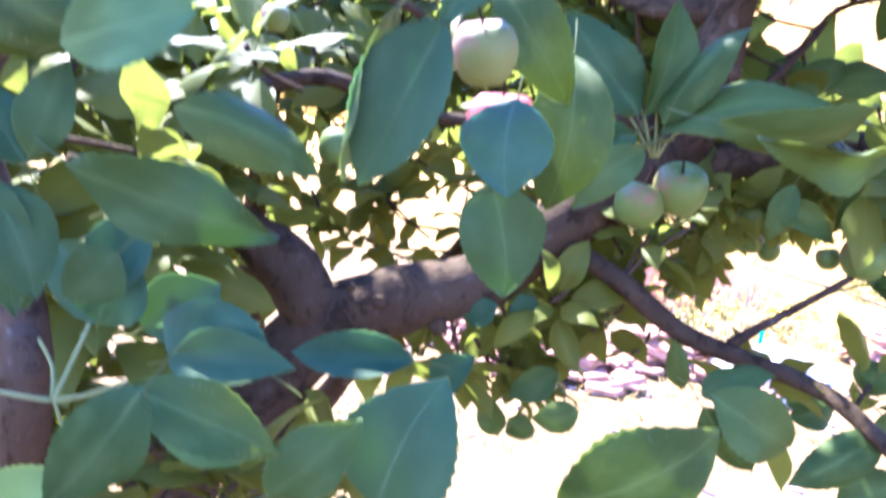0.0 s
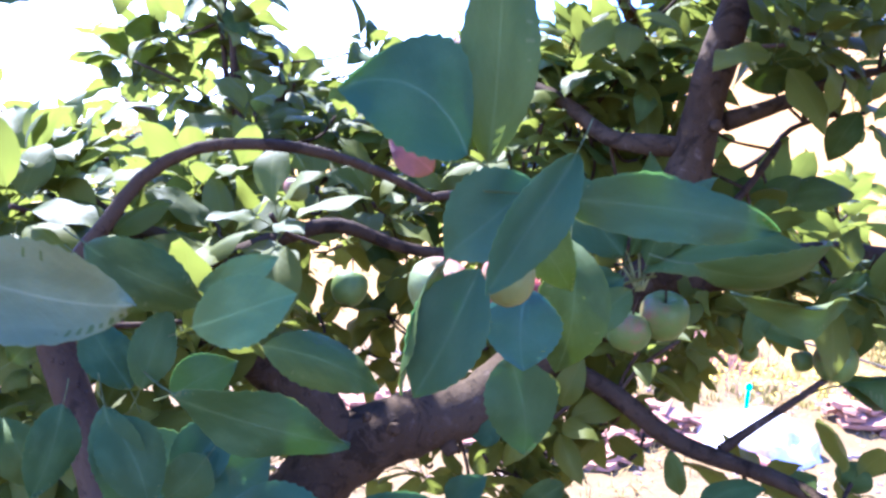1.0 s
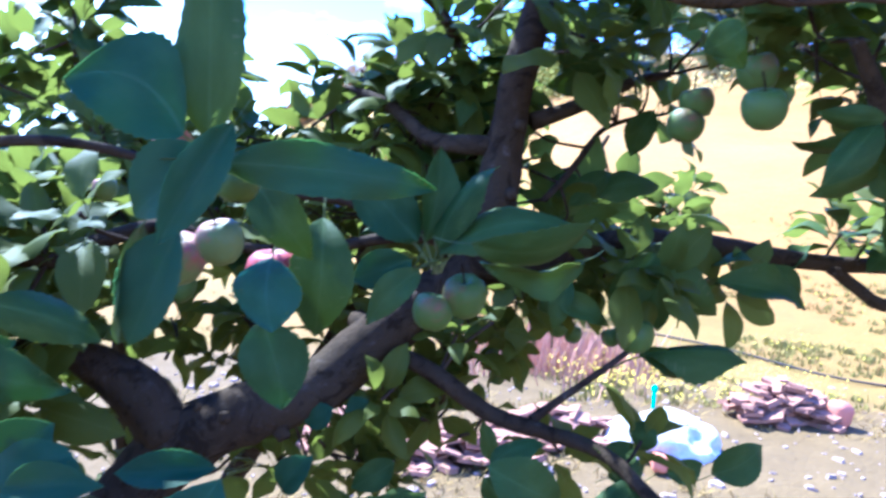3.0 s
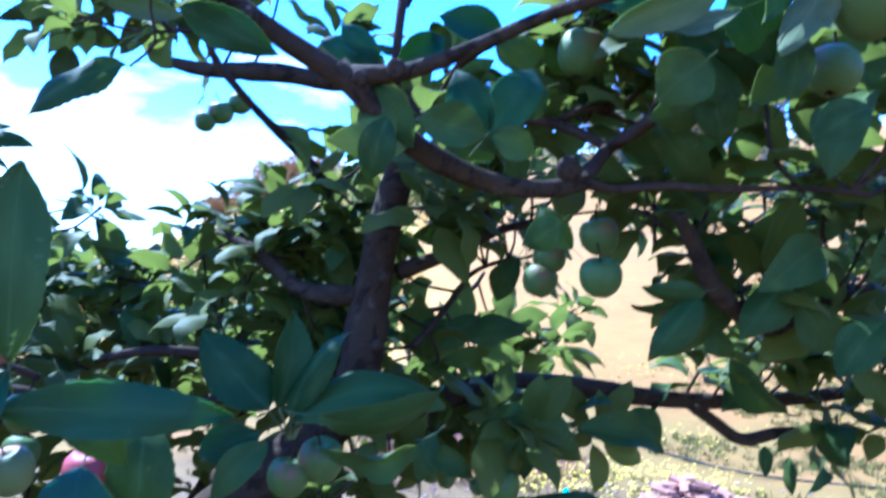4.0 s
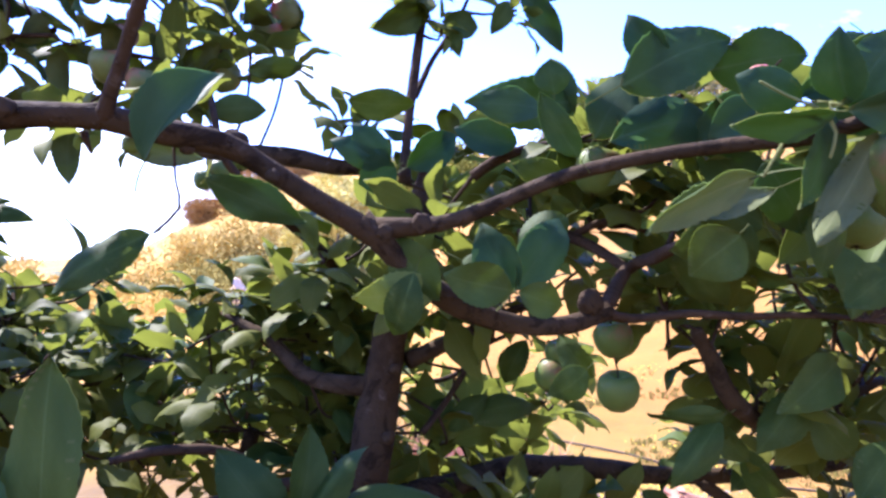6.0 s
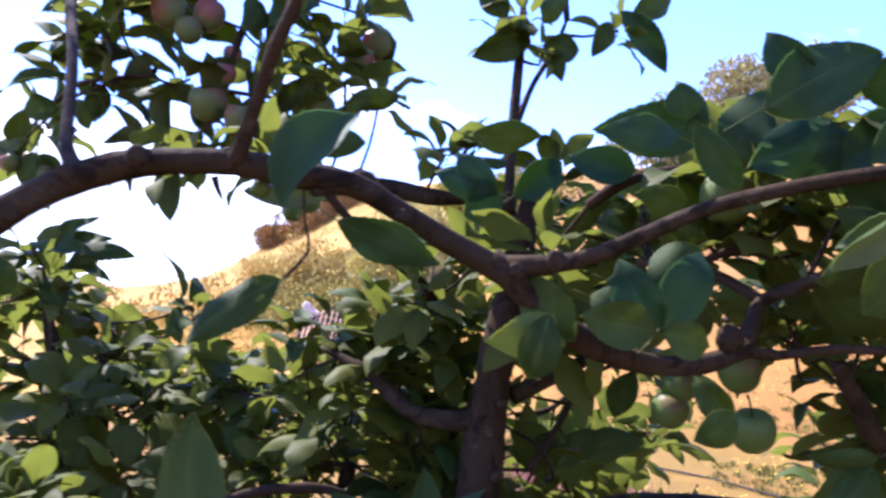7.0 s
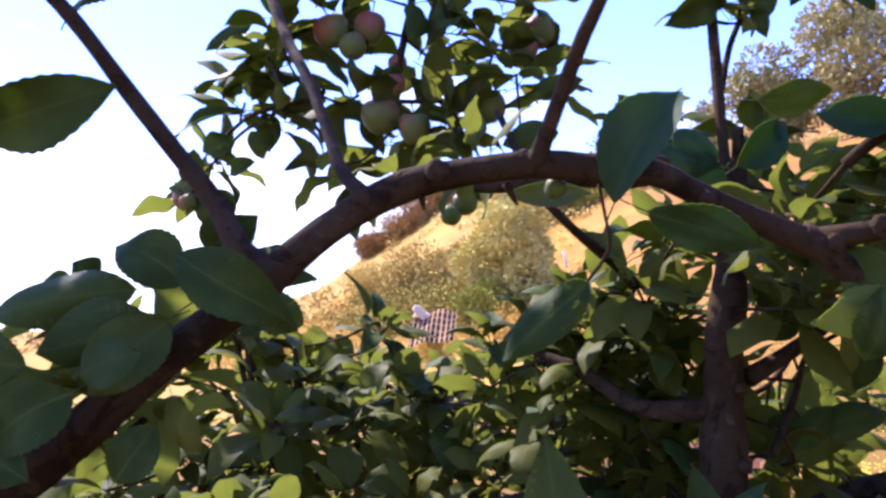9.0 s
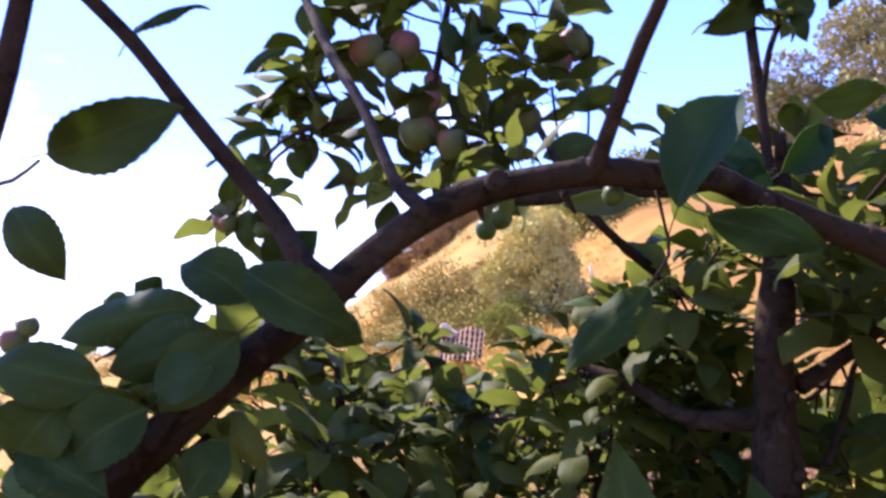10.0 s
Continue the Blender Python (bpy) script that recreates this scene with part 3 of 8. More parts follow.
limb(tree_behind, "trunk", [(-0.32, 1.62, -0.10, 0.060), (-0.32, 1.62, 0.30, 0.048), (-0.32, 1.55, 0.80, 0.034), (-0.30, 1.36, 1.18, 0.022), (-0.286, 1.30, 1.336, 0.0172)])
limb(tree_behind, "limb", [(-0.32, 1.60, 0.50, 0.030), (-0.10, 1.45, 0.95, 0.022), (0.10, 1.25, 1.30, 0.017), (0.14, 1.19, 1.50, 0.0125)])
limb(tree, "limb", [(-0.165, 0.770, 1.101, 0.0476), (-0.148, 0.780, 1.158, 0.0452), (-0.118, 0.790, 1.206, 0.0417), (-0.071, 0.800, 1.246, 0.0388), (-0.002, 0.810, 1.275, 0.0366), (0.063, 0.825, 1.297, 0.0349), (0.127, 0.845, 1.350, 0.0350), (0.183, 0.860, 1.395, 0.0336), (0.243, 0.880, 1.438, 0.0315), (0.287, 0.880, 1.473, 0.0302)])
limb(tree, "trunk", [(0.273, 0.880, 1.450, 0.0317), (0.283, 0.870, 1.511, 0.0276), (0.293, 0.870, 1.601, 0.0253), (0.306, 0.870, 1.705, 0.0230), (0.322, 0.870, 1.780, 0.0212), (0.334, 0.870, 1.847, 0.0185), (0.338, 0.865, 1.882, 0.0140), (0.342, 0.860, 1.917, 0.0088), (0.337, 0.840, 1.952, 0.0065)])
limb(tree, "branch", [(0.273, 0.880, 1.450, 0.0226), (0.342, 0.880, 1.467, 0.0213), (0.396, 0.880, 1.482, 0.0169), (0.471, 0.890, 1.502, 0.0165), (0.542, 0.900, 1.503, 0.0160), (0.628, 0.900, 1.499, 0.0146), (0.717, 0.900, 1.489, 0.0140), (0.833, 0.910, 1.483, 0.0127), (0.974, 0.910, 1.490, 0.0112), (1.164, 0.920, 1.510, 0.0089)])
limb(tree, "branch", [(0.793, 0.905, 1.482, 0.0109), (0.841, 0.905, 1.451, 0.0101), (0.886, 0.900, 1.427, 0.0093), (0.953, 0.880, 1.444, 0.0076), (1.052, 0.850, 1.437, 0.0058)])
limb(tree, "branch", [(0.115, 0.900, 1.375, 0.0153), (0.150, 0.840, 1.354, 0.0119), (0.216, 0.800, 1.325, 0.0111), (0.276, 0.770, 1.289, 0.0109), (0.331, 0.750, 1.276, 0.0101), (0.367, 0.700, 1.278, 0.0087), (0.392, 0.660, 1.274, 0.0080), (0.408, 0.600, 1.261, 0.0076), (0.444, 0.560, 1.232, 0.0063)])
limb(tree, "twig", [(0.327, 0.757, 1.286, 0.0069), (0.364, 0.770, 1.308, 0.0057), (0.413, 0.785, 1.337, 0.0045), (0.457, 0.798, 1.365, 0.0042)])
limb(tree, "branch", [(-0.102, 0.790, 1.247, 0.0339), (-0.131, 0.790, 1.291, 0.0323), (-0.171, 0.785, 1.322, 0.0246), (-0.216, 0.780, 1.348, 0.0170), (-0.274, 0.770, 1.349, 0.0119), (-0.306, 0.750, 1.373, 0.0088), (-0.336, 0.720, 1.388, 0.0058)])
limb(tree, "twig", [(-0.244, 0.790, 1.321, 0.0088), (-0.287, 0.780, 1.322, 0.0075), (-0.324, 0.760, 1.309, 0.0045)])
limb(tree, "limb", [(-0.205, 0.400, 1.308, 0.0131), (-0.217, 0.420, 1.342, 0.0126), (-0.246, 0.440, 1.400, 0.0122), (-0.265, 0.450, 1.442, 0.0108), (-0.261, 0.460, 1.478, 0.0064), (-0.241, 0.470, 1.512, 0.0050), (-0.223, 0.480, 1.543, 0.0046), (-0.189, 0.490, 1.567, 0.0047), (-0.140, 0.500, 1.574, 0.0044), (-0.101, 0.510, 1.571, 0.0041), (-0.060, 0.520, 1.560, 0.0036), (-0.020, 0.530, 1.544, 0.0030)])
limb(tree, "branch", [(-0.324, 0.700, 1.488, 0.0109), (-0.275, 0.720, 1.468, 0.0119), (-0.225, 0.750, 1.454, 0.0106), (-0.173, 0.780, 1.477, 0.0092), (-0.116, 0.800, 1.493, 0.0081), (-0.039, 0.820, 1.472, 0.0071), (0.047, 0.840, 1.470, 0.0073), (0.163, 0.860, 1.492, 0.0088), (0.238, 0.880, 1.489, 0.0104)])
limb(tree, "limb", [(-0.280, 0.420, 1.710, 0.0144), (-0.238, 0.420, 1.742, 0.0132), (-0.204, 0.420, 1.765, 0.0123), (-0.171, 0.420, 1.785, 0.0117), (-0.136, 0.420, 1.812, 0.0112), (-0.101, 0.420, 1.834, 0.0106), (-0.065, 0.420, 1.849, 0.0100), (-0.029, 0.410, 1.853, 0.0091), (0.013, 0.400, 1.853, 0.0087), (0.052, 0.410, 1.849, 0.0089), (0.090, 0.420, 1.846, 0.0092), (0.118, 0.430, 1.834, 0.0086), (0.157, 0.435, 1.813, 0.0086), (0.197, 0.440, 1.793, 0.0093), (0.217, 0.441, 1.782, 0.0097)])
limb(tree, "branch", [(0.193, 0.441, 1.800, 0.0099), (0.211, 0.441, 1.784, 0.0099), (0.239, 0.445, 1.760, 0.0101), (0.277, 0.450, 1.738, 0.0099), (0.327, 0.460, 1.724, 0.0084), (0.381, 0.475, 1.724, 0.0078), (0.426, 0.488, 1.737, 0.0086)])
limb(tree, "branch", [(0.205, 0.441, 1.795, 0.0084), (0.237, 0.430, 1.797, 0.0075), (0.265, 0.410, 1.804, 0.0059), (0.304, 0.400, 1.823, 0.0055), (0.338, 0.380, 1.839, 0.0054), (0.381, 0.340, 1.850, 0.0051), (0.424, 0.310, 1.857, 0.0052), (0.454, 0.280, 1.859, 0.0053), (0.470, 0.270, 1.863, 0.0052), (0.502, 0.260, 1.875, 0.0045)])
limb(tree, "twig", [(0.426, 0.488, 1.736, 0.0060), (0.450, 0.487, 1.731, 0.0043), (0.502, 0.480, 1.738, 0.0039), (0.554, 0.470, 1.738, 0.0039), (0.618, 0.450, 1.742, 0.0033), (0.674, 0.430, 1.739, 0.0026)])
limb(tree, "twig", [(0.423, 0.488, 1.737, 0.0076), (0.467, 0.530, 1.777, 0.0073), (0.477, 0.500, 1.788, 0.0066), (0.486, 0.460, 1.801, 0.0055)])
limb(tree, "twig", [(0.468, 0.530, 1.777, 0.0060), (0.448, 0.570, 1.800, 0.0060), (0.422, 0.600, 1.814, 0.0056), (0.391, 0.630, 1.814, 0.0042)])
limb(tree, "twig", [(0.431, 0.590, 1.808, 0.0046), (0.454, 0.580, 1.823, 0.0046), (0.484, 0.570, 1.830, 0.0040)])
limb(tree, "shoot", [(0.013, 0.400, 1.850, 0.0069), (0.019, 0.385, 1.866, 0.0051), (0.029, 0.365, 1.891, 0.0047), (0.038, 0.345, 1.913, 0.0044), (0.048, 0.330, 1.932, 0.0039), (0.061, 0.310, 1.965, 0.0032)])
limb(tree, "shoot", [(-0.091, 0.430, 1.845, 0.0061), (-0.108, 0.460, 1.869, 0.0046), (-0.120, 0.500, 1.908, 0.0045), (-0.135, 0.550, 1.957, 0.0047), (-0.160, 0.620, 2.019, 0.0050), (-0.180, 0.680, 2.080, 0.0055), (-0.209, 0.750, 2.170, 0.0048)])
limb(tree, "shoot", [(-0.150, 0.420, 1.796, 0.0088), (-0.159, 0.420, 1.805, 0.0089), (-0.171, 0.420, 1.817, 0.0082), (-0.186, 0.430, 1.848, 0.0069), (-0.210, 0.435, 1.883, 0.0063), (-0.240, 0.435, 1.928, 0.0058), (-0.269, 0.430, 1.974, 0.0054), (-0.301, 0.425, 2.014, 0.0052), (-0.327, 0.420, 2.045, 0.0044)])
limb(tree, "shoot", [(-0.371, 0.420, 1.892, 0.0072), (-0.354, 0.420, 1.946, 0.0076), (-0.345, 0.420, 1.978, 0.0077), (-0.335, 0.420, 2.015, 0.0070)])
limb(tree, "shoot", [(0.297, 0.790, 1.879, 0.0085), (0.296, 0.790, 1.912, 0.0062), (0.301, 0.800, 1.981, 0.0066), (0.311, 0.820, 2.055, 0.0068), (0.321, 0.840, 2.132, 0.0056), (0.325, 0.850, 2.187, 0.0028)])
limb(tree, "twig", [(0.309, 0.810, 1.993, 0.0047), (0.334, 0.830, 2.050, 0.0041), (0.368, 0.850, 2.106, 0.0039), (0.388, 0.860, 2.153, 0.0025)])
limb(tree, "branch", [(0.301, 0.870, 1.618, 0.0139), (0.259, 0.880, 1.617, 0.0125), (0.203, 0.920, 1.623, 0.0105), (0.159, 0.970, 1.660, 0.0094), (0.123, 1.000, 1.682, 0.0080), (0.083, 1.040, 1.700, 0.0029)])
limb(tree, "branch", [(0.329, 0.870, 1.652, 0.0127), (0.368, 0.880, 1.668, 0.0107), (0.416, 0.890, 1.689, 0.0094), (0.475, 0.900, 1.720, 0.0072), (0.529, 0.910, 1.735, 0.0049)])
limb(tree, "twig", [(0.361, 0.900, 1.551, 0.0050), (0.396, 0.930, 1.583, 0.0051), (0.431, 0.960, 1.621, 0.0044), (0.472, 1.000, 1.662, 0.0038), (0.543, 1.020, 1.690, 0.0030)])
limb(tree, "branch", [(0.309, 0.920, 1.909, 0.0031), (0.262, 0.925, 1.911, 0.0078), (0.216, 0.930, 1.914, 0.0123), (0.171, 0.950, 1.924, 0.0140), (0.118, 0.970, 1.927, 0.0133), (0.049, 1.000, 1.930, 0.0103), (-0.015, 1.030, 1.946, 0.0072)])
limb(tree, "branch", [(0.557, 0.550, 1.720, 0.0072), (0.585, 0.560, 1.686, 0.0096), (0.617, 0.570, 1.646, 0.0104), (0.701, 0.600, 1.608, 0.0086), (0.776, 0.620, 1.633, 0.0077), (0.873, 0.640, 1.664, 0.0061)])
limb(tree, "twig", [(0.396, 1.100, 1.594, 0.0045), (0.457, 1.120, 1.602, 0.0046), (0.514, 1.150, 1.637, 0.0043), (0.536, 1.160, 1.666, 0.0034)])
limb(tree, "twig", [(0.334, 0.620, 1.868, 0.0062), (0.356, 0.610, 1.886, 0.0056), (0.387, 0.600, 1.900, 0.0050), (0.421, 0.590, 1.906, 0.0039)])
limb(tree, "twig", [(0.052, 0.850, 1.996, 0.0041), (0.065, 0.820, 1.944, 0.0046), (0.076, 0.800, 1.899, 0.0048), (0.105, 0.820, 1.867, 0.0052), (0.148, 0.880, 1.838, 0.0062), (0.202, 0.950, 1.806, 0.0082), (0.240, 1.000, 1.777, 0.0101)])
limb(tree, "twig", [(-0.333, 0.360, 1.874, 0.0013), (-0.317, 0.360, 1.875, 0.0013), (-0.301, 0.360, 1.885, 0.0011)])
limb(tree, "twig", [(-0.032, 0.850, 1.527, 0.0046), (0.021, 0.860, 1.537, 0.0057), (0.083, 0.880, 1.534, 0.0060), (0.123, 0.900, 1.521, 0.0043)])
limb(tree, "twig", [(-0.002, 0.420, 1.846, 0.0029), (0.001, 0.420, 1.837, 0.0020), (0.004, 0.420, 1.831, 0.0009)])
limb(tree, "twig", [(-0.056, 0.420, 1.841, 0.0025), (-0.055, 0.420, 1.833, 0.0011)])
limb(tree, "twig", [(0.056, 0.420, 1.848, 0.0013), (0.059, 0.420, 1.818, 0.0011), (0.062, 0.430, 1.799, 0.0013), (0.046, 0.430, 1.780, 0.0011)])
limb(tree, "leaf_stalk", [(0.189, 0.680, 1.466, 0.0015), (0.176, 0.680, 1.499, 0.0012), (0.158, 0.680, 1.527, 0.0008)])
limb(tree, "leaf_stalk", [(0.191, 0.680, 1.466, 0.0015), (0.186, 0.680, 1.502, 0.0012), (0.176, 0.680, 1.532, 0.0008)])
limb(tree, "leaf_stalk", [(0.194, 0.680, 1.467, 0.0015), (0.204, 0.680, 1.488, 0.0012), (0.229, 0.670, 1.503, 0.0010)])
limb(tree, "leaf_stalk", [(0.188, 0.680, 1.468, 0.0015), (0.164, 0.680, 1.497, 0.0010), (0.140, 0.680, 1.512, 0.0008)])
limb(tree, "leaf_stalk", [(0.193, 0.680, 1.467, 0.0014), (0.198, 0.690, 1.496, 0.0010), (0.198, 0.690, 1.519, 0.0009)])
limb(tree, "leaf_stalk", [(-0.137, 0.290, 1.358, 0.0009), (-0.147, 0.290, 1.358, 0.0008), (-0.163, 0.290, 1.359, 0.0007)])
limb(tree, "leaf_stalk", [(-0.137, 0.290, 1.358, 0.0009), (-0.125, 0.290, 1.362, 0.0008), (-0.105, 0.280, 1.375, 0.0007)])
limb(tree, "leaf_stalk", [(-0.137, 0.290, 1.359, 0.0009), (-0.136, 0.300, 1.369, 0.0007), (-0.133, 0.310, 1.385, 0.0006)])
limb(tree, "leaf_stalk", [(-0.138, 0.290, 1.359, 0.0008), (-0.143, 0.300, 1.368, 0.0007), (-0.149, 0.300, 1.379, 0.0006)])
limb(tree, "leaf_stalk", [(-0.137, 0.290, 1.358, 0.0008), (-0.134, 0.290, 1.349, 0.0007), (-0.131, 0.290, 1.340, 0.0006)])
limb(tree, "leaf_stalk", [(0.446, 0.250, 1.871, 0.0013), (0.428, 0.250, 1.860, 0.0011), (0.414, 0.260, 1.828, 0.0009)])
limb(tree, "leaf_stalk", [(0.449, 0.250, 1.871, 0.0013), (0.458, 0.250, 1.858, 0.0011), (0.454, 0.250, 1.842, 0.0009)])
limb(tree, "leaf_stalk", [(0.453, 0.250, 1.876, 0.0013), (0.487, 0.240, 1.871, 0.0011), (0.526, 0.230, 1.867, 0.0009)])
limb(tree, "leaf_stalk", [(0.444, 0.250, 1.872, 0.0013), (0.423, 0.250, 1.877, 0.0010), (0.403, 0.250, 1.884, 0.0009)])
limb(tree, "leaf_stalk", [(-0.272, 0.430, 1.980, 0.0010), (-0.277, 0.460, 1.998, 0.0009), (-0.287, 0.500, 2.020, 0.0007)])
apple(tree, 0.015, 0.330, 1.517, 0.0145, .35)
apple(tree, 0.191, 0.700, 1.422, 0.0239, .1)
apple(tree, 0.225, 0.700, 1.440, 0.0262, .2)
apple(tree, 0.465, 0.798, 1.386, 0.0261, .1)
apple(tree, 0.449, 0.840, 1.375, 0.0137, .1)
apple(tree, -0.099, 0.800, 1.424, 0.0215, .1)
apple(tree, -0.144, 0.660, 1.536, 0.0125, .3)
apple(tree, 0.230, 0.900, 1.267, 0.0160, .1)
apple(tree, 0.300, 0.900, 1.331, 0.0145, .1)
apple(tree, 0.379, 0.900, 1.401, 0.0173, .1)
apple(tree, 0.416, 0.900, 1.401, 0.0159, .1)
apple(tree, 0.517, 0.250, 1.838, 0.0340, .1)
apple(tree, 0.559, 0.340, 1.814, 0.0219, .1)
apple(tree, 0.025, 0.320, 1.552, 0.0134, .1)
apple(tree, 0.444, 0.550, 1.873, 0.0261, .1)
apple(tree, 0.488, 0.580, 1.654, 0.0230, .1)
apple(tree, 0.498, 0.750, 1.678, 0.0218, .1)
apple(tree, 0.486, 0.750, 1.650, 0.0232, .1)
apple(tree, 0.522, 0.660, 1.703, 0.0235, .1)
apple(tree, 0.408, 0.950, 1.365, 0.0156, .1)
apple(tree, 0.432, 0.950, 1.357, 0.0142, .1)
apple(tree, 0.225, 0.950, 1.269, 0.0172, .1)
apple(tree, 0.203, 0.950, 1.269, 0.0158, .1)
apple(tree, 0.323, 0.950, 1.290, 0.0129, .1)
apple(tree, 0.354, 0.950, 1.297, 0.0100, .1)
apple(tree, 0.037, 0.460, 1.483, 0.0228, .8)
apple(tree, -0.018, 0.380, 1.501, 0.0188, .5)
apple(tree, 0.442, 0.300, 1.897, 0.0154, .7)
apple(tree, 0.029, 0.420, 1.840, 0.0074, .1)
knot(tree, -0.035, 0.768, 1.277, 0.0078)
knot(tree, -0.099, 0.762, 1.228, 0.0072)
knot(tree, 0.029, 0.790, 1.253, 0.0105)
knot(tree, -0.066, 0.765, 1.289, 0.0053)
knot(tree, -0.046, 0.391, 1.852, 0.0074)
knot(tree, 0.007, 0.400, 1.854, 0.0082)
knot(tree, -0.093, 0.412, 1.842, 0.0063)
knot(tree, 0.066, 0.412, 1.840, 0.0053)
knot(tree, -0.123, 0.412, 1.813, 0.0042)
knot(tree, 0.125, 0.420, 1.826, 0.0050)
knot(tree, -0.045, 0.402, 1.855, 0.0052)
knot(tree, 0.097, 0.430, 1.849, 0.0105)
knot(tree, 0.237, 0.420, 1.799, 0.0076)
knot(tree, 0.405, 0.478, 1.744, 0.0121)
knot(tree, 0.211, 0.430, 1.791, 0.0065)
knot(tree, 0.307, 0.840, 1.644, 0.0073)
knot(tree, 0.302, 0.840, 1.556, 0.0087)
knot(tree, 0.589, 0.885, 1.501, 0.0072)
knot(tree, 0.798, 0.890, 1.473, 0.0084)
leaf(tree, (0.001, 0.360, 1.575), (-0.000, 0.365, 1.698), 0.043, (-0.18, -0.98, 0.04), "-")
leaf(tree, (0.186, 0.660, 1.484), (0.348, 0.648, 1.511), 0.066, (-0.18, -0.54, 0.82), "-")
leaf(tree, (0.072, 0.458, 1.529), (0.070, 0.448, 1.439), 0.048, (-0.01, -0.99, 0.12), "-")
leaf(tree, (-0.185, 0.300, 1.521), (-0.127, 0.297, 1.498), 0.031, (-0.01, -1.00, 0.10), "-")
leaf(tree, (-0.133, 0.300, 1.504), (-0.098, 0.309, 1.521), 0.016, (0.27, -0.96, -0.03), "p")
leaf(tree, (-0.128, 0.360, 1.420), (-0.156, 0.352, 1.384), 0.033, (-0.09, -0.95, 0.29), "b")
leaf(tree, (-0.170, 0.300, 1.441), (-0.147, 0.293, 1.398), 0.031, (0.49, -0.78, 0.38), "d")
leaf(tree, (-0.192, 0.300, 1.444), (-0.200, 0.288, 1.402), 0.024, (0.53, -0.83, 0.14), "d")
leaf(tree, (-0.172, 0.330, 1.444), (-0.201, 0.343, 1.477), 0.026, (0.31, -0.76, 0.57), "d")
leaf(tree, (-0.004, 0.330, 1.306), (0.020, 0.334, 1.372), 0.056, (-0.10, -0.96, 0.26), "b")
leaf(tree, (0.079, 0.330, 1.320), (0.145, 0.324, 1.368), 0.052, (-0.12, -0.99, 0.04), "-")
leaf(tree, (0.231, 0.550, 1.303), (0.306, 0.561, 1.264), 0.053, (0.26, -0.93, 0.25), "-")
leaf(tree, (0.228, 0.550, 1.293), (0.280, 0.553, 1.243), 0.035, (-0.12, -0.97, -0.19), "-")
leaf(tree, (0.245, 0.600, 1.284), (0.298, 0.590, 1.313), 0.039, (-0.48, -0.47, 0.74), "-")
leaf(tree, (0.005, 0.420, 1.347), (-0.068, 0.433, 1.338), 0.028, (-0.21, -0.83, 0.51), "b")
leaf(tree, (-0.105, 0.280, 1.371), (-0.044, 0.281, 1.352), 0.027, (0.20, -0.79, 0.58), "-")
leaf(tree, (-0.049, 0.290, 1.328), (-0.014, 0.292, 1.366), 0.031, (0.23, -0.96, -0.16), "d")
leaf(tree, (-0.088, 0.250, 1.386), (-0.120, 0.250, 1.338), 0.030, (0.11, -0.99, -0.08), "d")
leaf(tree, (-0.146, 0.350, 1.372), (-0.131, 0.348, 1.407), 0.039, (0.02, -1.00, -0.07), "b")
leaf(tree, (0.022, 0.420, 1.557), (0.066, 0.414, 1.500), 0.035, (0.06, -0.99, 0.14), "-")
leaf(tree, (-0.128, 0.380, 1.319), (-0.076, 0.366, 1.299), 0.035, (-0.09, -0.91, 0.39), "b")
leaf(tree, (-0.173, 0.300, 1.445), (-0.155, 0.293, 1.390), 0.024, (0.32, -0.92, 0.21), "d")
leaf(tree, (-0.184, 0.330, 1.280), (-0.146, 0.325, 1.304), 0.034, (-0.14, -0.99, 0.02), "p")
leaf(tree, (0.284, 0.750, 1.233), (0.264, 0.741, 1.288), 0.024, (-0.49, -0.82, -0.31), "-")
leaf(tree, (0.415, 0.620, 1.263), (0.341, 0.611, 1.209), 0.040, (-0.27, -0.82, 0.51), "-")
leaf(tree, (0.392, 0.620, 1.195), (0.442, 0.616, 1.226), 0.045, (-0.36, -0.81, 0.46), "-")
leaf(tree, (0.449, 0.700, 1.305), (0.443, 0.702, 1.269), 0.038, (-0.71, -0.70, 0.09), "-")
leaf(tree, (0.034, 0.750, 1.197), (0.068, 0.738, 1.243), 0.040, (-0.49, -0.86, 0.13), "b")
leaf(tree, (0.055, 0.800, 1.264), (0.088, 0.792, 1.284), 0.036, (-0.22, -0.97, -0.02), "b")
leaf(tree, (0.129, 0.800, 1.265), (0.111, 0.803, 1.297), 0.036, (-0.22, -0.98, -0.01), "b")
leaf(tree, (0.168, 0.800, 1.215), (0.116, 0.795, 1.184), 0.037, (-0.03, -0.98, 0.21), "-")
leaf(tree, (0.197, 0.800, 1.173), (0.146, 0.799, 1.159), 0.037, (-0.04, -0.97, 0.23), "-")
leaf(tree, (0.104, 0.900, 1.138), (0.127, 0.906, 1.081), 0.035, (-0.10, -0.98, -0.15), "-")
leaf(tree, (0.136, 0.900, 1.112), (0.175, 0.914, 1.084), 0.036, (0.28, -0.96, -0.09), "-")
leaf(tree, (0.157, 0.620, 1.486), (0.100, 0.634, 1.461), 0.044, (-0.16, -0.97, -0.17), "b")
leaf(tree, (0.165, 0.620, 1.475), (0.115, 0.614, 1.420), 0.034, (-0.19, -0.94, 0.28), "-")
leaf(tree, (0.485, 0.800, 1.492), (0.432, 0.808, 1.410), 0.051, (-0.18, -0.98, 0.02), "-")
leaf(tree, (0.493, 0.800, 1.485), (0.582, 0.813, 1.411), 0.052, (-0.18, -0.91, -0.38), "-")
leaf(tree, (0.486, 0.800, 1.478), (0.502, 0.810, 1.389), 0.045, (-0.15, -0.98, -0.13), "-")
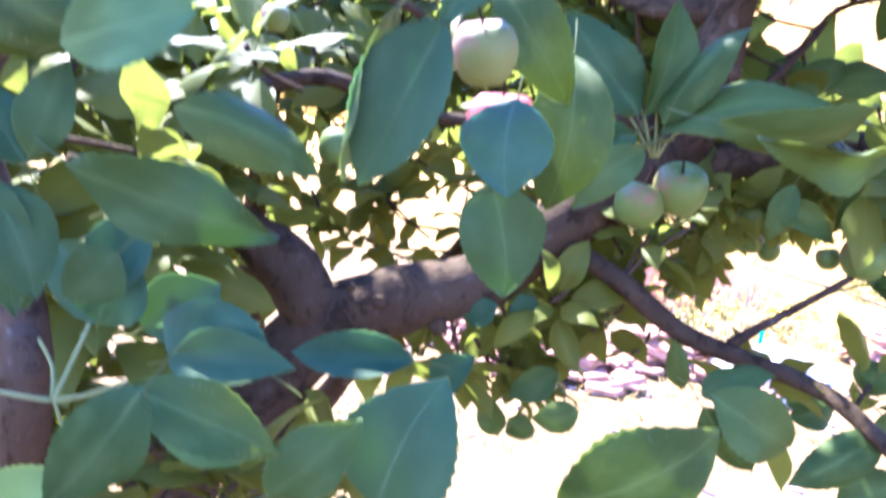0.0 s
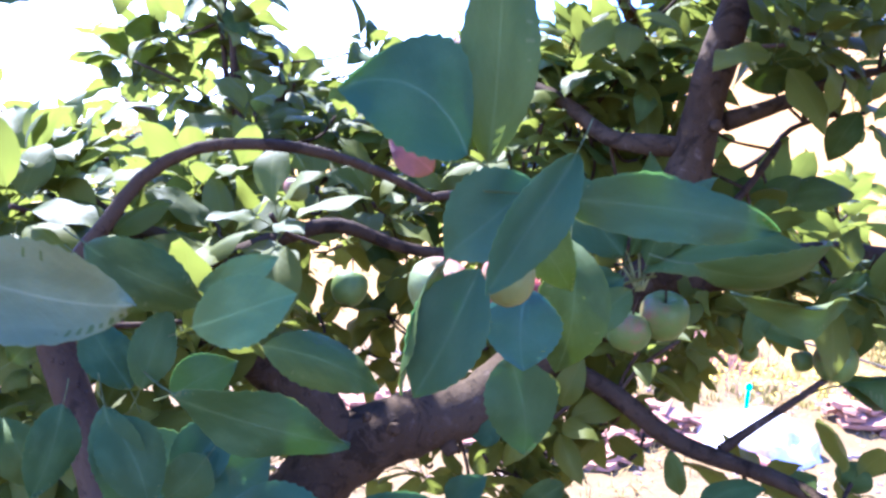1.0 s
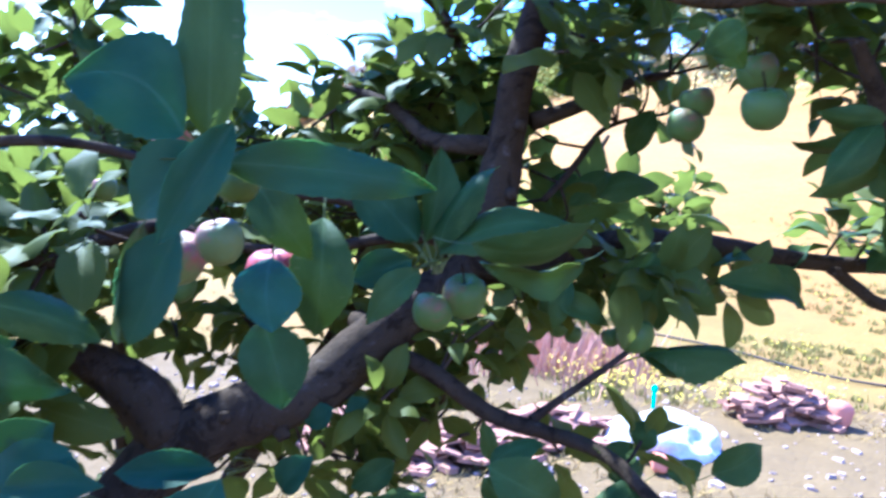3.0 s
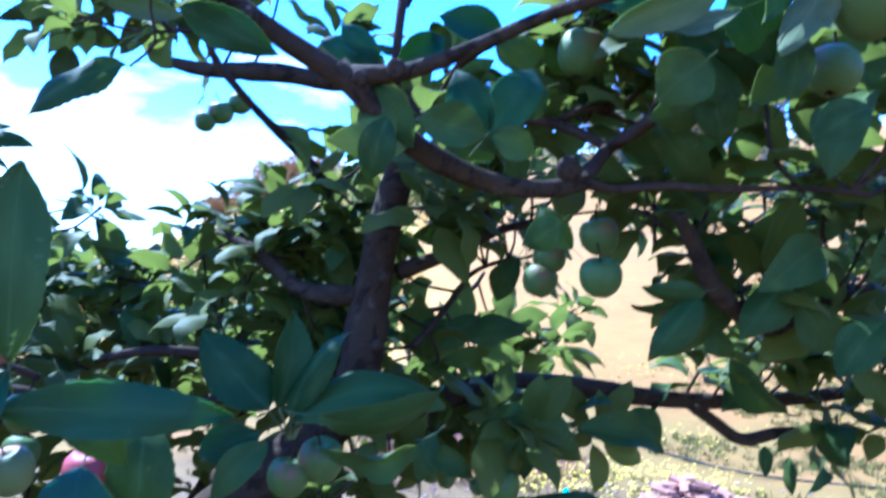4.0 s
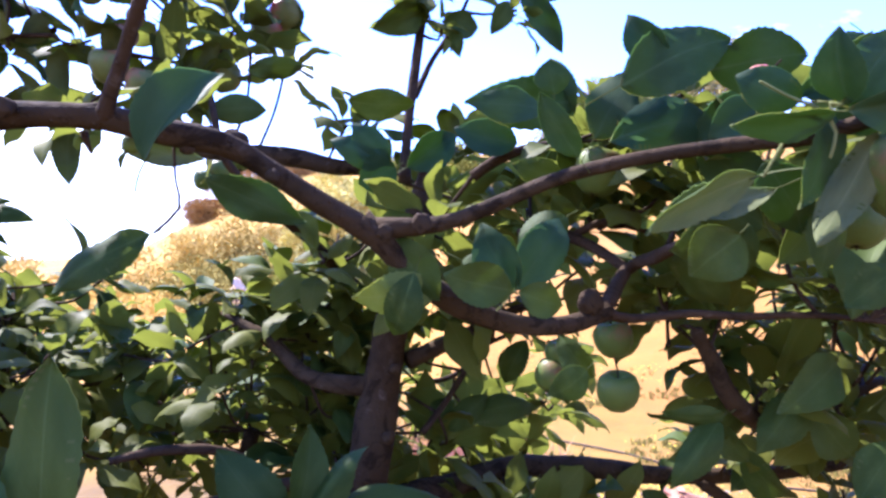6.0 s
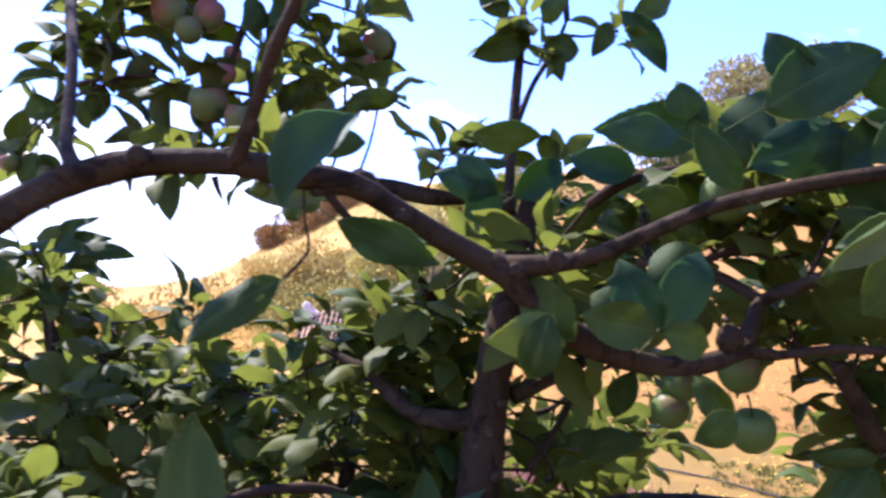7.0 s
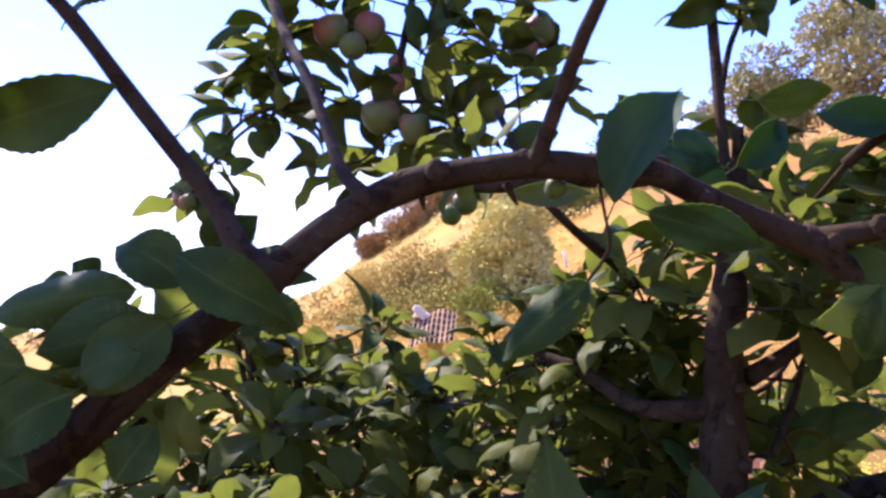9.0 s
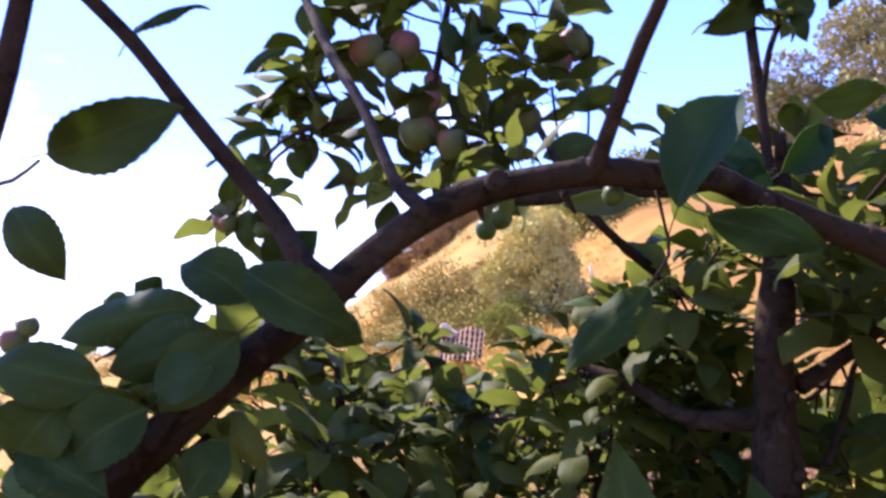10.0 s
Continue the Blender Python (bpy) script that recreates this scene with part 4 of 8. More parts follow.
leaf(tree, (0.564, 0.800, 1.457), (0.693, 0.791, 1.431), 0.052, (0.04, -0.86, 0.51), "-")
leaf(tree, (0.477, 0.800, 1.361), (0.616, 0.789, 1.364), 0.056, (-0.05, -0.42, 0.90), "-")
leaf(tree, (0.469, 0.800, 1.368), (0.546, 0.814, 1.336), 0.034, (0.24, -0.96, 0.16), "-")
leaf(tree, (0.354, 0.800, 1.432), (0.425, 0.785, 1.399), 0.033, (-0.08, -0.96, 0.26), "-")
leaf(tree, (0.375, 0.800, 1.453), (0.353, 0.790, 1.391), 0.028, (-0.41, -0.87, 0.28), "-")
leaf(tree, (0.909, 0.880, 1.422), (0.909, 0.876, 1.376), 0.022, (-0.45, -0.89, 0.08), "-")
leaf(tree, (0.953, 0.880, 1.406), (0.950, 0.868, 1.349), 0.023, (-0.87, -0.48, 0.15), "-")
leaf(tree, (0.669, 0.620, 1.640), (0.572, 0.618, 1.572), 0.048, (0.11, -0.98, -0.13), "-")
leaf(tree, (0.648, 0.620, 1.645), (0.539, 0.607, 1.623), 0.045, (0.23, -0.48, -0.85), "-")
leaf(tree, (0.637, 0.620, 1.614), (0.666, 0.610, 1.573), 0.028, (-0.63, -0.73, -0.27), "-")
leaf(tree, (0.843, 0.750, 1.491), (0.749, 0.739, 1.561), 0.047, (-0.48, -0.50, -0.72), "-")
leaf(tree, (0.474, 0.900, 1.178), (0.523, 0.900, 1.210), 0.044, (-0.34, -0.79, 0.51), "-")
leaf(tree, (0.484, 0.900, 1.161), (0.544, 0.915, 1.171), 0.044, (0.09, -0.77, 0.63), "-")
leaf(tree, (0.587, 0.800, 1.204), (0.657, 0.801, 1.244), 0.053, (-0.15, -0.95, 0.28), "-")
leaf(tree, (0.524, 0.800, 1.205), (0.573, 0.797, 1.220), 0.035, (-0.12, -0.97, 0.22), "-")
leaf(tree, (0.413, 0.950, 1.544), (0.471, 0.949, 1.596), 0.038, (-0.26, -0.92, 0.28), "-")
leaf(tree, (0.430, 0.950, 1.553), (0.544, 0.947, 1.582), 0.047, (-0.18, -0.75, 0.63), "-")
leaf(tree, (0.387, 0.950, 1.559), (0.419, 0.948, 1.589), 0.035, (-0.29, -0.93, 0.23), "-")
leaf(tree, (0.507, 0.900, 1.683), (0.482, 0.912, 1.619), 0.040, (-0.50, -0.87, 0.04), "-")
leaf(tree, (0.456, 0.900, 1.711), (0.357, 0.900, 1.774), 0.068, (-0.36, -0.74, -0.57), "-")
leaf(tree, (0.415, 0.900, 1.716), (0.350, 0.892, 1.703), 0.036, (0.17, -0.95, -0.27), "-")
leaf(tree, (0.490, 0.250, 1.861), (0.446, 0.250, 1.786), 0.029, (0.62, 0.75, -0.20), "w")
leaf(tree, (0.417, 0.270, 1.831), (0.333, 0.259, 1.788), 0.028, (-0.31, 0.87, 0.38), "w")
leaf(tree, (0.233, 0.420, 1.761), (0.222, 0.433, 1.713), 0.030, (-0.35, -0.92, -0.17), "-")
leaf(tree, (0.309, 0.400, 1.754), (0.282, 0.415, 1.802), 0.035, (-0.56, -0.83, -0.06), "b")
leaf(tree, (0.307, 0.400, 1.752), (0.346, 0.412, 1.810), 0.037, (0.12, -0.98, 0.12), "b")
leaf(tree, (0.304, 0.400, 1.751), (0.253, 0.409, 1.762), 0.034, (-0.16, -0.99, 0.03), "-")
leaf(tree, (0.309, 0.400, 1.750), (0.346, 0.400, 1.741), 0.027, (-0.01, -1.00, -0.02), "-")
leaf(tree, (0.406, 0.550, 1.859), (0.349, 0.541, 1.871), 0.030, (0.11, -0.98, -0.18), "-")
leaf(tree, (0.395, 0.550, 1.846), (0.425, 0.562, 1.829), 0.022, (-0.05, -0.77, -0.64), "-")
leaf(tree, (0.500, 0.500, 1.800), (0.555, 0.495, 1.746), 0.048, (-0.61, -0.55, -0.57), "-")
leaf(tree, (0.528, 0.450, 1.828), (0.539, 0.454, 1.773), 0.036, (-0.68, -0.70, -0.20), "-")
leaf(tree, (0.546, 0.450, 1.931), (0.479, 0.451, 1.878), 0.040, (-0.28, -0.90, 0.34), "b")
leaf(tree, (0.557, 0.450, 1.821), (0.476, 0.443, 1.850), 0.042, (0.14, -0.98, 0.15), "-")
leaf(tree, (0.649, 0.400, 1.824), (0.594, 0.387, 1.743), 0.049, (-0.76, -0.32, 0.56), "-")
leaf(tree, (0.698, 0.400, 1.820), (0.634, 0.405, 1.844), 0.050, (-0.18, -0.95, -0.27), "-")
leaf(tree, (0.552, 0.500, 1.638), (0.496, 0.489, 1.579), 0.033, (-0.38, -0.78, 0.51), "-")
leaf(tree, (0.558, 0.500, 1.643), (0.495, 0.505, 1.644), 0.025, (-0.08, -0.89, -0.44), "-")
leaf(tree, (0.683, 0.550, 1.660), (0.625, 0.540, 1.599), 0.046, (-0.46, -0.69, 0.56), "-")
leaf(tree, (0.698, 0.550, 1.643), (0.757, 0.557, 1.591), 0.049, (-0.20, -0.91, -0.35), "-")
leaf(tree, (0.683, 0.500, 1.696), (0.609, 0.485, 1.648), 0.047, (0.05, -0.97, 0.22), "-")
leaf(tree, (0.746, 0.500, 1.666), (0.813, 0.511, 1.718), 0.052, (-0.17, -0.89, 0.42), "-")
leaf(tree, (0.715, 0.450, 1.625), (0.673, 0.458, 1.570), 0.045, (-0.67, -0.62, 0.41), "-")
leaf(tree, (0.422, 0.500, 1.676), (0.390, 0.511, 1.715), 0.028, (-0.51, -0.85, -0.16), "-")
leaf(tree, (0.377, 0.420, 1.692), (0.347, 0.425, 1.671), 0.028, (-0.10, -0.99, -0.10), "-")
leaf(tree, (0.212, 0.600, 1.504), (0.338, 0.612, 1.532), 0.052, (0.20, -0.79, -0.57), "-")
leaf(tree, (0.332, 0.420, 1.896), (0.266, 0.420, 1.895), 0.032, (-0.10, -0.90, 0.35), "d")
leaf(tree, (0.352, 0.450, 1.917), (0.347, 0.450, 1.947), 0.030, (-0.20, -0.95, 0.10), "d")
leaf(tree, (0.309, 0.300, 1.837), (0.282, 0.303, 1.877), 0.021, (-0.51, -0.81, -0.29), "d")
leaf(tree, (0.453, 0.280, 1.887), (0.524, 0.291, 1.934), 0.035, (0.21, -0.98, -0.08), "b")
leaf(tree, (0.255, 0.438, 1.750), (0.189, 0.427, 1.740), 0.034, (0.18, -0.98, -0.10), "y")
leaf(tree, (0.389, 0.500, 1.821), (0.347, 0.508, 1.786), 0.038, (-0.36, -0.91, 0.22), "-")
leaf(tree, (0.385, 0.480, 1.920), (0.280, 0.465, 1.908), 0.046, (0.14, -0.99, -0.01), "d")
leaf(tree, (0.383, 0.480, 1.908), (0.362, 0.490, 1.961), 0.033, (-0.65, -0.75, -0.11), "b")
leaf(tree, (0.404, 0.480, 1.891), (0.449, 0.481, 1.958), 0.048, (-0.39, -0.88, 0.28), "d")
leaf(tree, (0.404, 0.450, 1.881), (0.511, 0.459, 1.911), 0.051, (0.04, -0.99, 0.16), "b")
leaf(tree, (0.388, 0.400, 1.917), (0.480, 0.392, 1.964), 0.054, (-0.15, -0.98, 0.13), "d")
leaf(tree, (0.429, 0.400, 1.943), (0.398, 0.414, 1.980), 0.030, (-0.69, -0.65, -0.32), "b")
leaf(tree, (0.467, 0.400, 1.939), (0.550, 0.388, 1.958), 0.052, (-0.04, -0.93, -0.37), "d")
leaf(tree, (0.469, 0.340, 1.896), (0.435, 0.352, 1.872), 0.035, (-0.42, -0.89, 0.17), "b")
leaf(tree, (0.437, 0.280, 1.824), (0.354, 0.278, 1.802), 0.026, (0.10, 0.90, -0.43), "w")
leaf(tree, (0.446, 0.300, 1.846), (0.483, 0.308, 1.800), 0.039, (-0.29, -0.87, -0.39), "d")
leaf(tree, (0.427, 0.300, 1.796), (0.398, 0.311, 1.767), 0.042, (-0.33, -0.94, -0.03), "-")
leaf(tree, (0.045, 0.420, 1.779), (-0.015, 0.414, 1.735), 0.030, (-0.16, -0.93, 0.34), "-")
leaf(tree, (0.080, 0.400, 1.818), (0.149, 0.398, 1.792), 0.030, (-0.20, -0.87, -0.45), "d")
leaf(tree, (0.222, 0.440, 1.788), (0.256, 0.430, 1.741), 0.037, (-0.41, -0.91, -0.10), "-")
leaf(tree, (0.293, 0.500, 1.776), (0.340, 0.490, 1.750), 0.042, (-0.14, -0.98, 0.12), "-")
leaf(tree, (0.307, 0.500, 1.790), (0.343, 0.500, 1.769), 0.038, (-0.01, -1.00, -0.00), "-")
leaf(tree, (0.270, 0.750, 1.898), (0.198, 0.750, 1.917), 0.038, (0.01, -1.00, -0.00), "b")
leaf(tree, (0.277, 0.750, 1.892), (0.233, 0.750, 1.869), 0.051, (0.12, -0.97, -0.21), "b")
leaf(tree, (0.291, 0.750, 1.893), (0.347, 0.742, 1.936), 0.045, (0.03, -0.98, -0.21), "b")
leaf(tree, (0.270, 0.750, 1.898), (0.222, 0.746, 1.938), 0.038, (0.03, -1.00, -0.08), "b")
leaf(tree, (0.375, 0.600, 1.903), (0.310, 0.615, 1.916), 0.039, (-0.22, -0.98, -0.01), "b")
leaf(tree, (0.423, 0.600, 1.907), (0.470, 0.605, 1.872), 0.045, (-0.29, -0.81, -0.51), "-")
leaf(tree, (-0.297, 0.360, 1.888), (-0.219, 0.358, 1.905), 0.038, (0.10, -0.86, -0.50), "-")
leaf(tree, (-0.306, 0.340, 1.856), (-0.281, 0.339, 1.814), 0.028, (0.11, -0.99, 0.09), "-")
leaf(tree, (0.046, 0.350, 1.820), (0.088, 0.346, 1.879), 0.037, (-0.55, -0.82, 0.16), "b")
leaf(tree, (-0.206, 0.420, 1.799), (-0.251, 0.431, 1.828), 0.038, (-0.01, -0.94, 0.35), "-")
leaf(tree, (-0.198, 0.380, 1.813), (-0.136, 0.383, 1.769), 0.036, (0.19, -0.96, 0.19), "-")
leaf(tree, (-0.162, 0.400, 1.783), (-0.134, 0.389, 1.765), 0.020, (-0.33, -0.94, 0.06), "-")
leaf(tree, (-0.235, 0.420, 1.798), (-0.325, 0.416, 1.787), 0.037, (0.03, -0.99, 0.11), "-")
leaf(tree, (-0.217, 0.400, 1.776), (-0.284, 0.389, 1.763), 0.040, (0.20, -0.95, -0.22), "-")
leaf(tree, (-0.210, 0.400, 1.778), (-0.256, 0.389, 1.738), 0.040, (0.11, -0.99, 0.13), "-")
leaf(tree, (-0.274, 0.360, 1.758), (-0.329, 0.350, 1.777), 0.036, (0.26, -0.92, 0.28), "-")
leaf(tree, (-0.293, 0.360, 1.754), (-0.323, 0.356, 1.722), 0.039, (0.14, -0.99, -0.01), "-")
leaf(tree, (-0.251, 0.360, 1.743), (-0.296, 0.356, 1.716), 0.039, (0.04, -0.99, 0.10), "-")
leaf(tree, (-0.319, 0.360, 1.733), (-0.270, 0.348, 1.700), 0.036, (0.17, -0.81, 0.56), "-")
leaf(tree, (-0.240, 0.380, 1.690), (-0.219, 0.393, 1.717), 0.029, (0.18, -0.93, 0.31), "-")
leaf(tree, (-0.332, 0.360, 1.710), (-0.288, 0.365, 1.717), 0.030, (0.06, -0.96, 0.26), "p")
leaf(tree, (-0.247, 0.360, 1.752), (-0.211, 0.354, 1.761), 0.027, (-0.19, -0.98, 0.11), "d")
leaf(tree, (-0.200, 0.450, 1.822), (-0.162, 0.436, 1.839), 0.034, (-0.11, -0.87, -0.48), "-")
leaf(tree, (0.010, 0.500, 1.849), (0.073, 0.510, 1.847), 0.019, (0.10, 0.90, 0.42), "w")
leaf(tree, (-0.227, 0.450, 1.728), (-0.214, 0.459, 1.688), 0.019, (0.14, -0.97, -0.18), "y")
leaf(tree, (-0.291, 0.500, 1.810), (-0.303, 0.490, 1.824), 0.024, (0.61, -0.79, -0.08), "-")
leaf(tree, (-0.352, 0.600, 1.813), (-0.375, 0.600, 1.822), 0.019, (0.12, -0.96, 0.27), "-")
leaf(tree, (0.098, 0.900, 2.027), (0.176, 0.913, 2.045), 0.033, (0.24, -0.90, -0.37), "-")
leaf(tree, (0.054, 0.850, 1.955), (0.127, 0.864, 1.968), 0.038, (0.18, -0.98, 0.05), "-")
leaf(tree, (-0.297, 0.500, 2.010), (-0.238, 0.502, 2.028), 0.018, (0.25, -0.55, 0.80), "-")
leaf(tree, (0.180, 0.450, 1.894), (0.235, 0.457, 1.898), 0.027, (0.15, -0.91, -0.39), "-")
leaf(tree, (-0.147, 0.500, 1.766), (-0.181, 0.510, 1.793), 0.029, (-0.25, -0.97, 0.04), "-")
leaf(tree, (-0.101, 0.300, 1.480), (-0.044, 0.313, 1.459), 0.027, (0.33, -0.88, 0.34), "-")
leaf(tree, (-0.141, 0.300, 1.452), (-0.057, 0.303, 1.433), 0.035, (-0.04, -0.95, -0.31), "d")
leaf(tree, (-0.121, 0.250, 1.498), (-0.081, 0.256, 1.514), 0.029, (0.05, -0.97, 0.24), "p")
leaf(tree, (-0.207, 0.204, 1.525), (-0.125, 0.197, 1.516), 0.036, (0.16, 0.93, -0.31), "w")
leaf(tree, (-0.003, 0.300, 1.525), (-0.029, 0.304, 1.459), 0.038, (-0.33, -0.94, 0.07), "b")
leaf(tree, (-0.021, 0.295, 1.528), (-0.036, 0.307, 1.460), 0.021, (-0.86, 0.43, 0.26), "w")
leaf(tree, (0.016, 0.280, 1.568), (-0.021, 0.277, 1.532), 0.040, (-0.18, -0.95, 0.27), "b")
leaf(tree, (0.029, 0.262, 1.582), (-0.004, 0.256, 1.520), 0.025, (0.07, -1.00, 0.07), "b")
spur(tree, 1.009, 0.850, 1.475, 9, 0.075)
spur(tree, 0.990, 0.860, 1.425, 7, 0.070)
spur(tree, 0.885, 0.850, 1.560, 8, 0.075)
spur(tree, 0.955, 0.850, 1.590, 9, 0.080)
spur(tree, 1.002, 0.850, 1.680, 9, 0.080)
leaf(tree, (0.960, 0.850, 1.462), (1.030, 0.845, 1.395), 0.040, (-0.3, -0.95, 0.1), "-")
leaf(tree, (0.672, 0.850, 1.480), (0.715, 0.846, 1.432), 0.042, (0.2, -0.97, 0.1), "-")
leaf(tree, (0.023, 0.265, 1.563), (0.137, 0.300, 1.555), 0.030, (0.28, -0.95, 0.15), "d")
leaf(tree, (-0.011, 0.345, 1.578), (-0.081, 0.349, 1.605), 0.062, (-0.12, -0.97, 0.22), "h")
leaf(tree, (0.039, 0.410, 1.501), (0.042, 0.411, 1.449), 0.051, (-0.34, -0.94, -0.04), "B")
leaf(tree, (0.034, 0.420, 1.455), (0.050, 0.423, 1.390), 0.049, (0.12, -0.99, -0.02), "d")
leaf(tree, (-0.065, 0.360, 1.352), (-0.125, 0.374, 1.370), 0.042, (0.01, -0.79, 0.62), "b")
leaf(tree, (-0.115, 0.360, 1.352), (-0.052, 0.350, 1.361), 0.026, (-0.21, -0.83, 0.52), "b")
leaf(tree, (0.165, 0.660, 1.500), (0.093, 0.674, 1.578), 0.058, (0.05, -0.97, 0.22), "d")
leaf(tree, (0.174, 0.670, 1.500), (0.186, 0.683, 1.601), 0.041, (0.27, -0.96, 0.09), "-")
leaf(tree, (0.188, 0.660, 1.495), (0.243, 0.654, 1.585), 0.042, (-0.62, -0.71, 0.33), "-")
leaf(tree, (0.292, 0.500, 1.502), (0.202, 0.493, 1.496), 0.036, (0.11, -0.85, -0.52), "-")
leaf(tree, (-0.185, 0.300, 1.513), (-0.152, 0.313, 1.492), 0.025, (0.31, -0.94, -0.10), "-")
leaf(tree, (-0.169, 0.300, 1.414), (-0.158, 0.308, 1.388), 0.021, (0.73, -0.68, 0.08), "d")
leaf(tree, (-0.131, 0.330, 1.411), (-0.150, 0.322, 1.390), 0.028, (0.37, -0.93, 0.02), "d")
leaf(tree, (0.450, 0.240, 1.870), (0.385, 0.253, 1.856), 0.027, (0.06, -0.56, -0.83), "b")
leaf(tree, (0.454, 0.240, 1.874), (0.506, 0.249, 1.929), 0.032, (0.03, -0.99, 0.13), "d")
leaf(tree, (0.458, 0.240, 1.869), (0.556, 0.241, 1.901), 0.041, (0.17, -0.85, -0.50), "b")
leaf(tree, (0.472, 0.270, 1.879), (0.441, 0.260, 1.810), 0.030, (0.16, -0.98, 0.08), "d")
leaf(tree, (0.458, 0.240, 1.875), (0.438, 0.226, 1.915), 0.030, (-0.65, -0.56, -0.51), "b")
leaf(tree, (0.564, 0.340, 1.960), (0.608, 0.329, 1.917), 0.048, (-0.48, -0.84, -0.26), "d")
leaf(tree, (0.618, 0.340, 1.973), (0.689, 0.355, 1.947), 0.051, (-0.04, -0.82, -0.57), "b")
leaf(tree, (-0.160, 0.310, 1.451), (-0.152, 0.322, 1.491), 0.022, (0.47, -0.87, 0.16), "d")
leaf(tree, (-0.187, 0.450, 1.402), (-0.145, 0.457, 1.427), 0.034, (0.16, -0.99, 0.01), "d")
leaf(tree, (-0.161, 0.450, 1.333), (-0.120, 0.464, 1.363), 0.043, (0.20, -0.97, 0.16), "b")
leaf(tree, (-0.202, 0.420, 1.388), (-0.159, 0.427, 1.344), 0.040, (0.27, -0.96, 0.12), "b")
leaf(tree, (-0.316, 0.500, 1.401), (-0.284, 0.506, 1.436), 0.033, (0.33, -0.93, -0.15), "-")
leaf(tree, (-0.297, 0.500, 1.309), (-0.324, 0.502, 1.358), 0.037, (0.60, -0.72, 0.35), "-")
leaf(tree, (0.496, 0.460, 1.888), (0.571, 0.450, 1.843), 0.046, (-0.43, -0.72, -0.55), "d")
leaf(tree, (0.532, 0.340, 1.827), (0.489, 0.340, 1.779), 0.034, (-0.08, -0.99, 0.08), "-")
leaf(tree, (0.564, 0.300, 1.848), (0.504, 0.290, 1.852), 0.036, (0.13, -0.92, -0.36), "b")
leaf(tree, (0.495, 0.300, 1.822), (0.485, 0.293, 1.772), 0.027, (-0.38, -0.90, 0.21), "-")
leaf(tree, (0.557, 0.300, 1.778), (0.516, 0.305, 1.750), 0.032, (-0.31, -0.91, 0.28), "-")
leaf(tree, (0.527, 0.460, 1.819), (0.469, 0.455, 1.792), 0.040, (0.16, -0.98, -0.15), "-")
leaf(tree, (0.311, 0.800, 2.105), (0.247, 0.798, 2.070), 0.042, (0.21, -0.92, -0.33), "-")
leaf(tree, (0.315, 0.800, 2.084), (0.295, 0.811, 2.130), 0.042, (-0.59, -0.81, -0.06), "-")
leaf(tree, (0.337, 0.800, 2.093), (0.390, 0.814, 2.095), 0.036, (0.25, -0.95, -0.16), "-")
leaf(tree, (0.355, 0.800, 2.084), (0.360, 0.790, 2.045), 0.021, (-0.57, -0.81, 0.15), "-")
leaf(tree, (0.448, 0.820, 2.155), (0.517, 0.830, 2.081), 0.037, (-0.18, -0.94, -0.29), "b")
leaf(tree, (0.433, 0.820, 2.138), (0.411, 0.822, 2.092), 0.029, (0.00, -1.00, -0.04), "-")
leaf(tree, (0.464, 0.820, 2.149), (0.522, 0.827, 2.180), 0.037, (0.07, -0.99, 0.07), "-")
leaf(tree, (0.292, 0.800, 2.125), (0.258, 0.810, 2.162), 0.035, (-0.30, -0.95, -0.03), "-")
leaf(tree, (0.336, 0.800, 2.122), (0.367, 0.806, 2.164), 0.032, (0.22, -0.97, -0.02), "-")
leaf(tree, (-0.217, 0.220, 1.630), (-0.162, 0.233, 1.627), 0.039, (0.23, -0.97, 0.11), "d")
leaf(tree, (0.533, 0.290, 1.874), (0.504, 0.300, 1.906), 0.036, (-0.49, -0.85, -0.18), "d")
leaf(tree, (0.571, 0.300, 1.920), (0.501, 0.303, 1.918), 0.045, (-0.02, -0.81, -0.59), "b")
leaf(tree, (0.558, 0.320, 1.951), (0.512, 0.324, 1.911), 0.046, (-0.27, -0.94, 0.22), "d")
leaf(tree, (-0.025, 0.470, 1.566), (-0.056, 0.464, 1.585), 0.027, (0.24, -0.97, 0.08), "r")
leaf(tree, (0.449, 0.270, 1.883), (0.408, 0.282, 1.896), 0.031, (-0.34, -0.92, -0.22), "b")
spur(tree, 0.265, 0.900, 1.978, 9, 0.062)
spur(tree, 0.392, 0.900, 1.950, 9, 0.062)
spur(tree, 0.351, 0.950, 1.892, 11, 0.062)
spur(tree, 0.479, 1.000, 1.901, 10, 0.062)
spur(tree, 0.255, 1.100, 1.830, 8, 0.067)
spur(tree, 0.306, 1.000, 1.836, 9, 0.071)
spur(tree, 0.516, 1.300, 1.522, 11, 0.071)
spur(tree, 0.620, 1.300, 1.505, 11, 0.067)
spur(tree, 0.817, 1.500, 1.515, 11, 0.067)
spur(tree, 0.806, 0.900, 1.529, 10, 0.067)
spur(tree, 0.994, 0.800, 1.584, 12, 0.067)
spur(tree, 1.087, 0.800, 1.538, 11, 0.067)
spur(tree, 0.590, 0.900, 1.449, 10, 0.067)
spur(tree, 0.771, 0.600, 1.754, 11, 0.076)
spur(tree, 0.851, 0.600, 1.748, 11, 0.076)
spur(tree, 0.673, 0.700, 1.693, 9, 0.067)
spur(tree, 1.004, 0.700, 1.657, 11, 0.067)
spur(tree, 0.475, 0.600, 1.898, 9, 0.076)
spur(tree, 0.617, 0.500, 1.837, 10, 0.081)
spur(tree, 0.315, 0.700, 1.833, 10, 0.067)
spur(tree, 0.235, 0.900, 1.968, 10, 0.067)
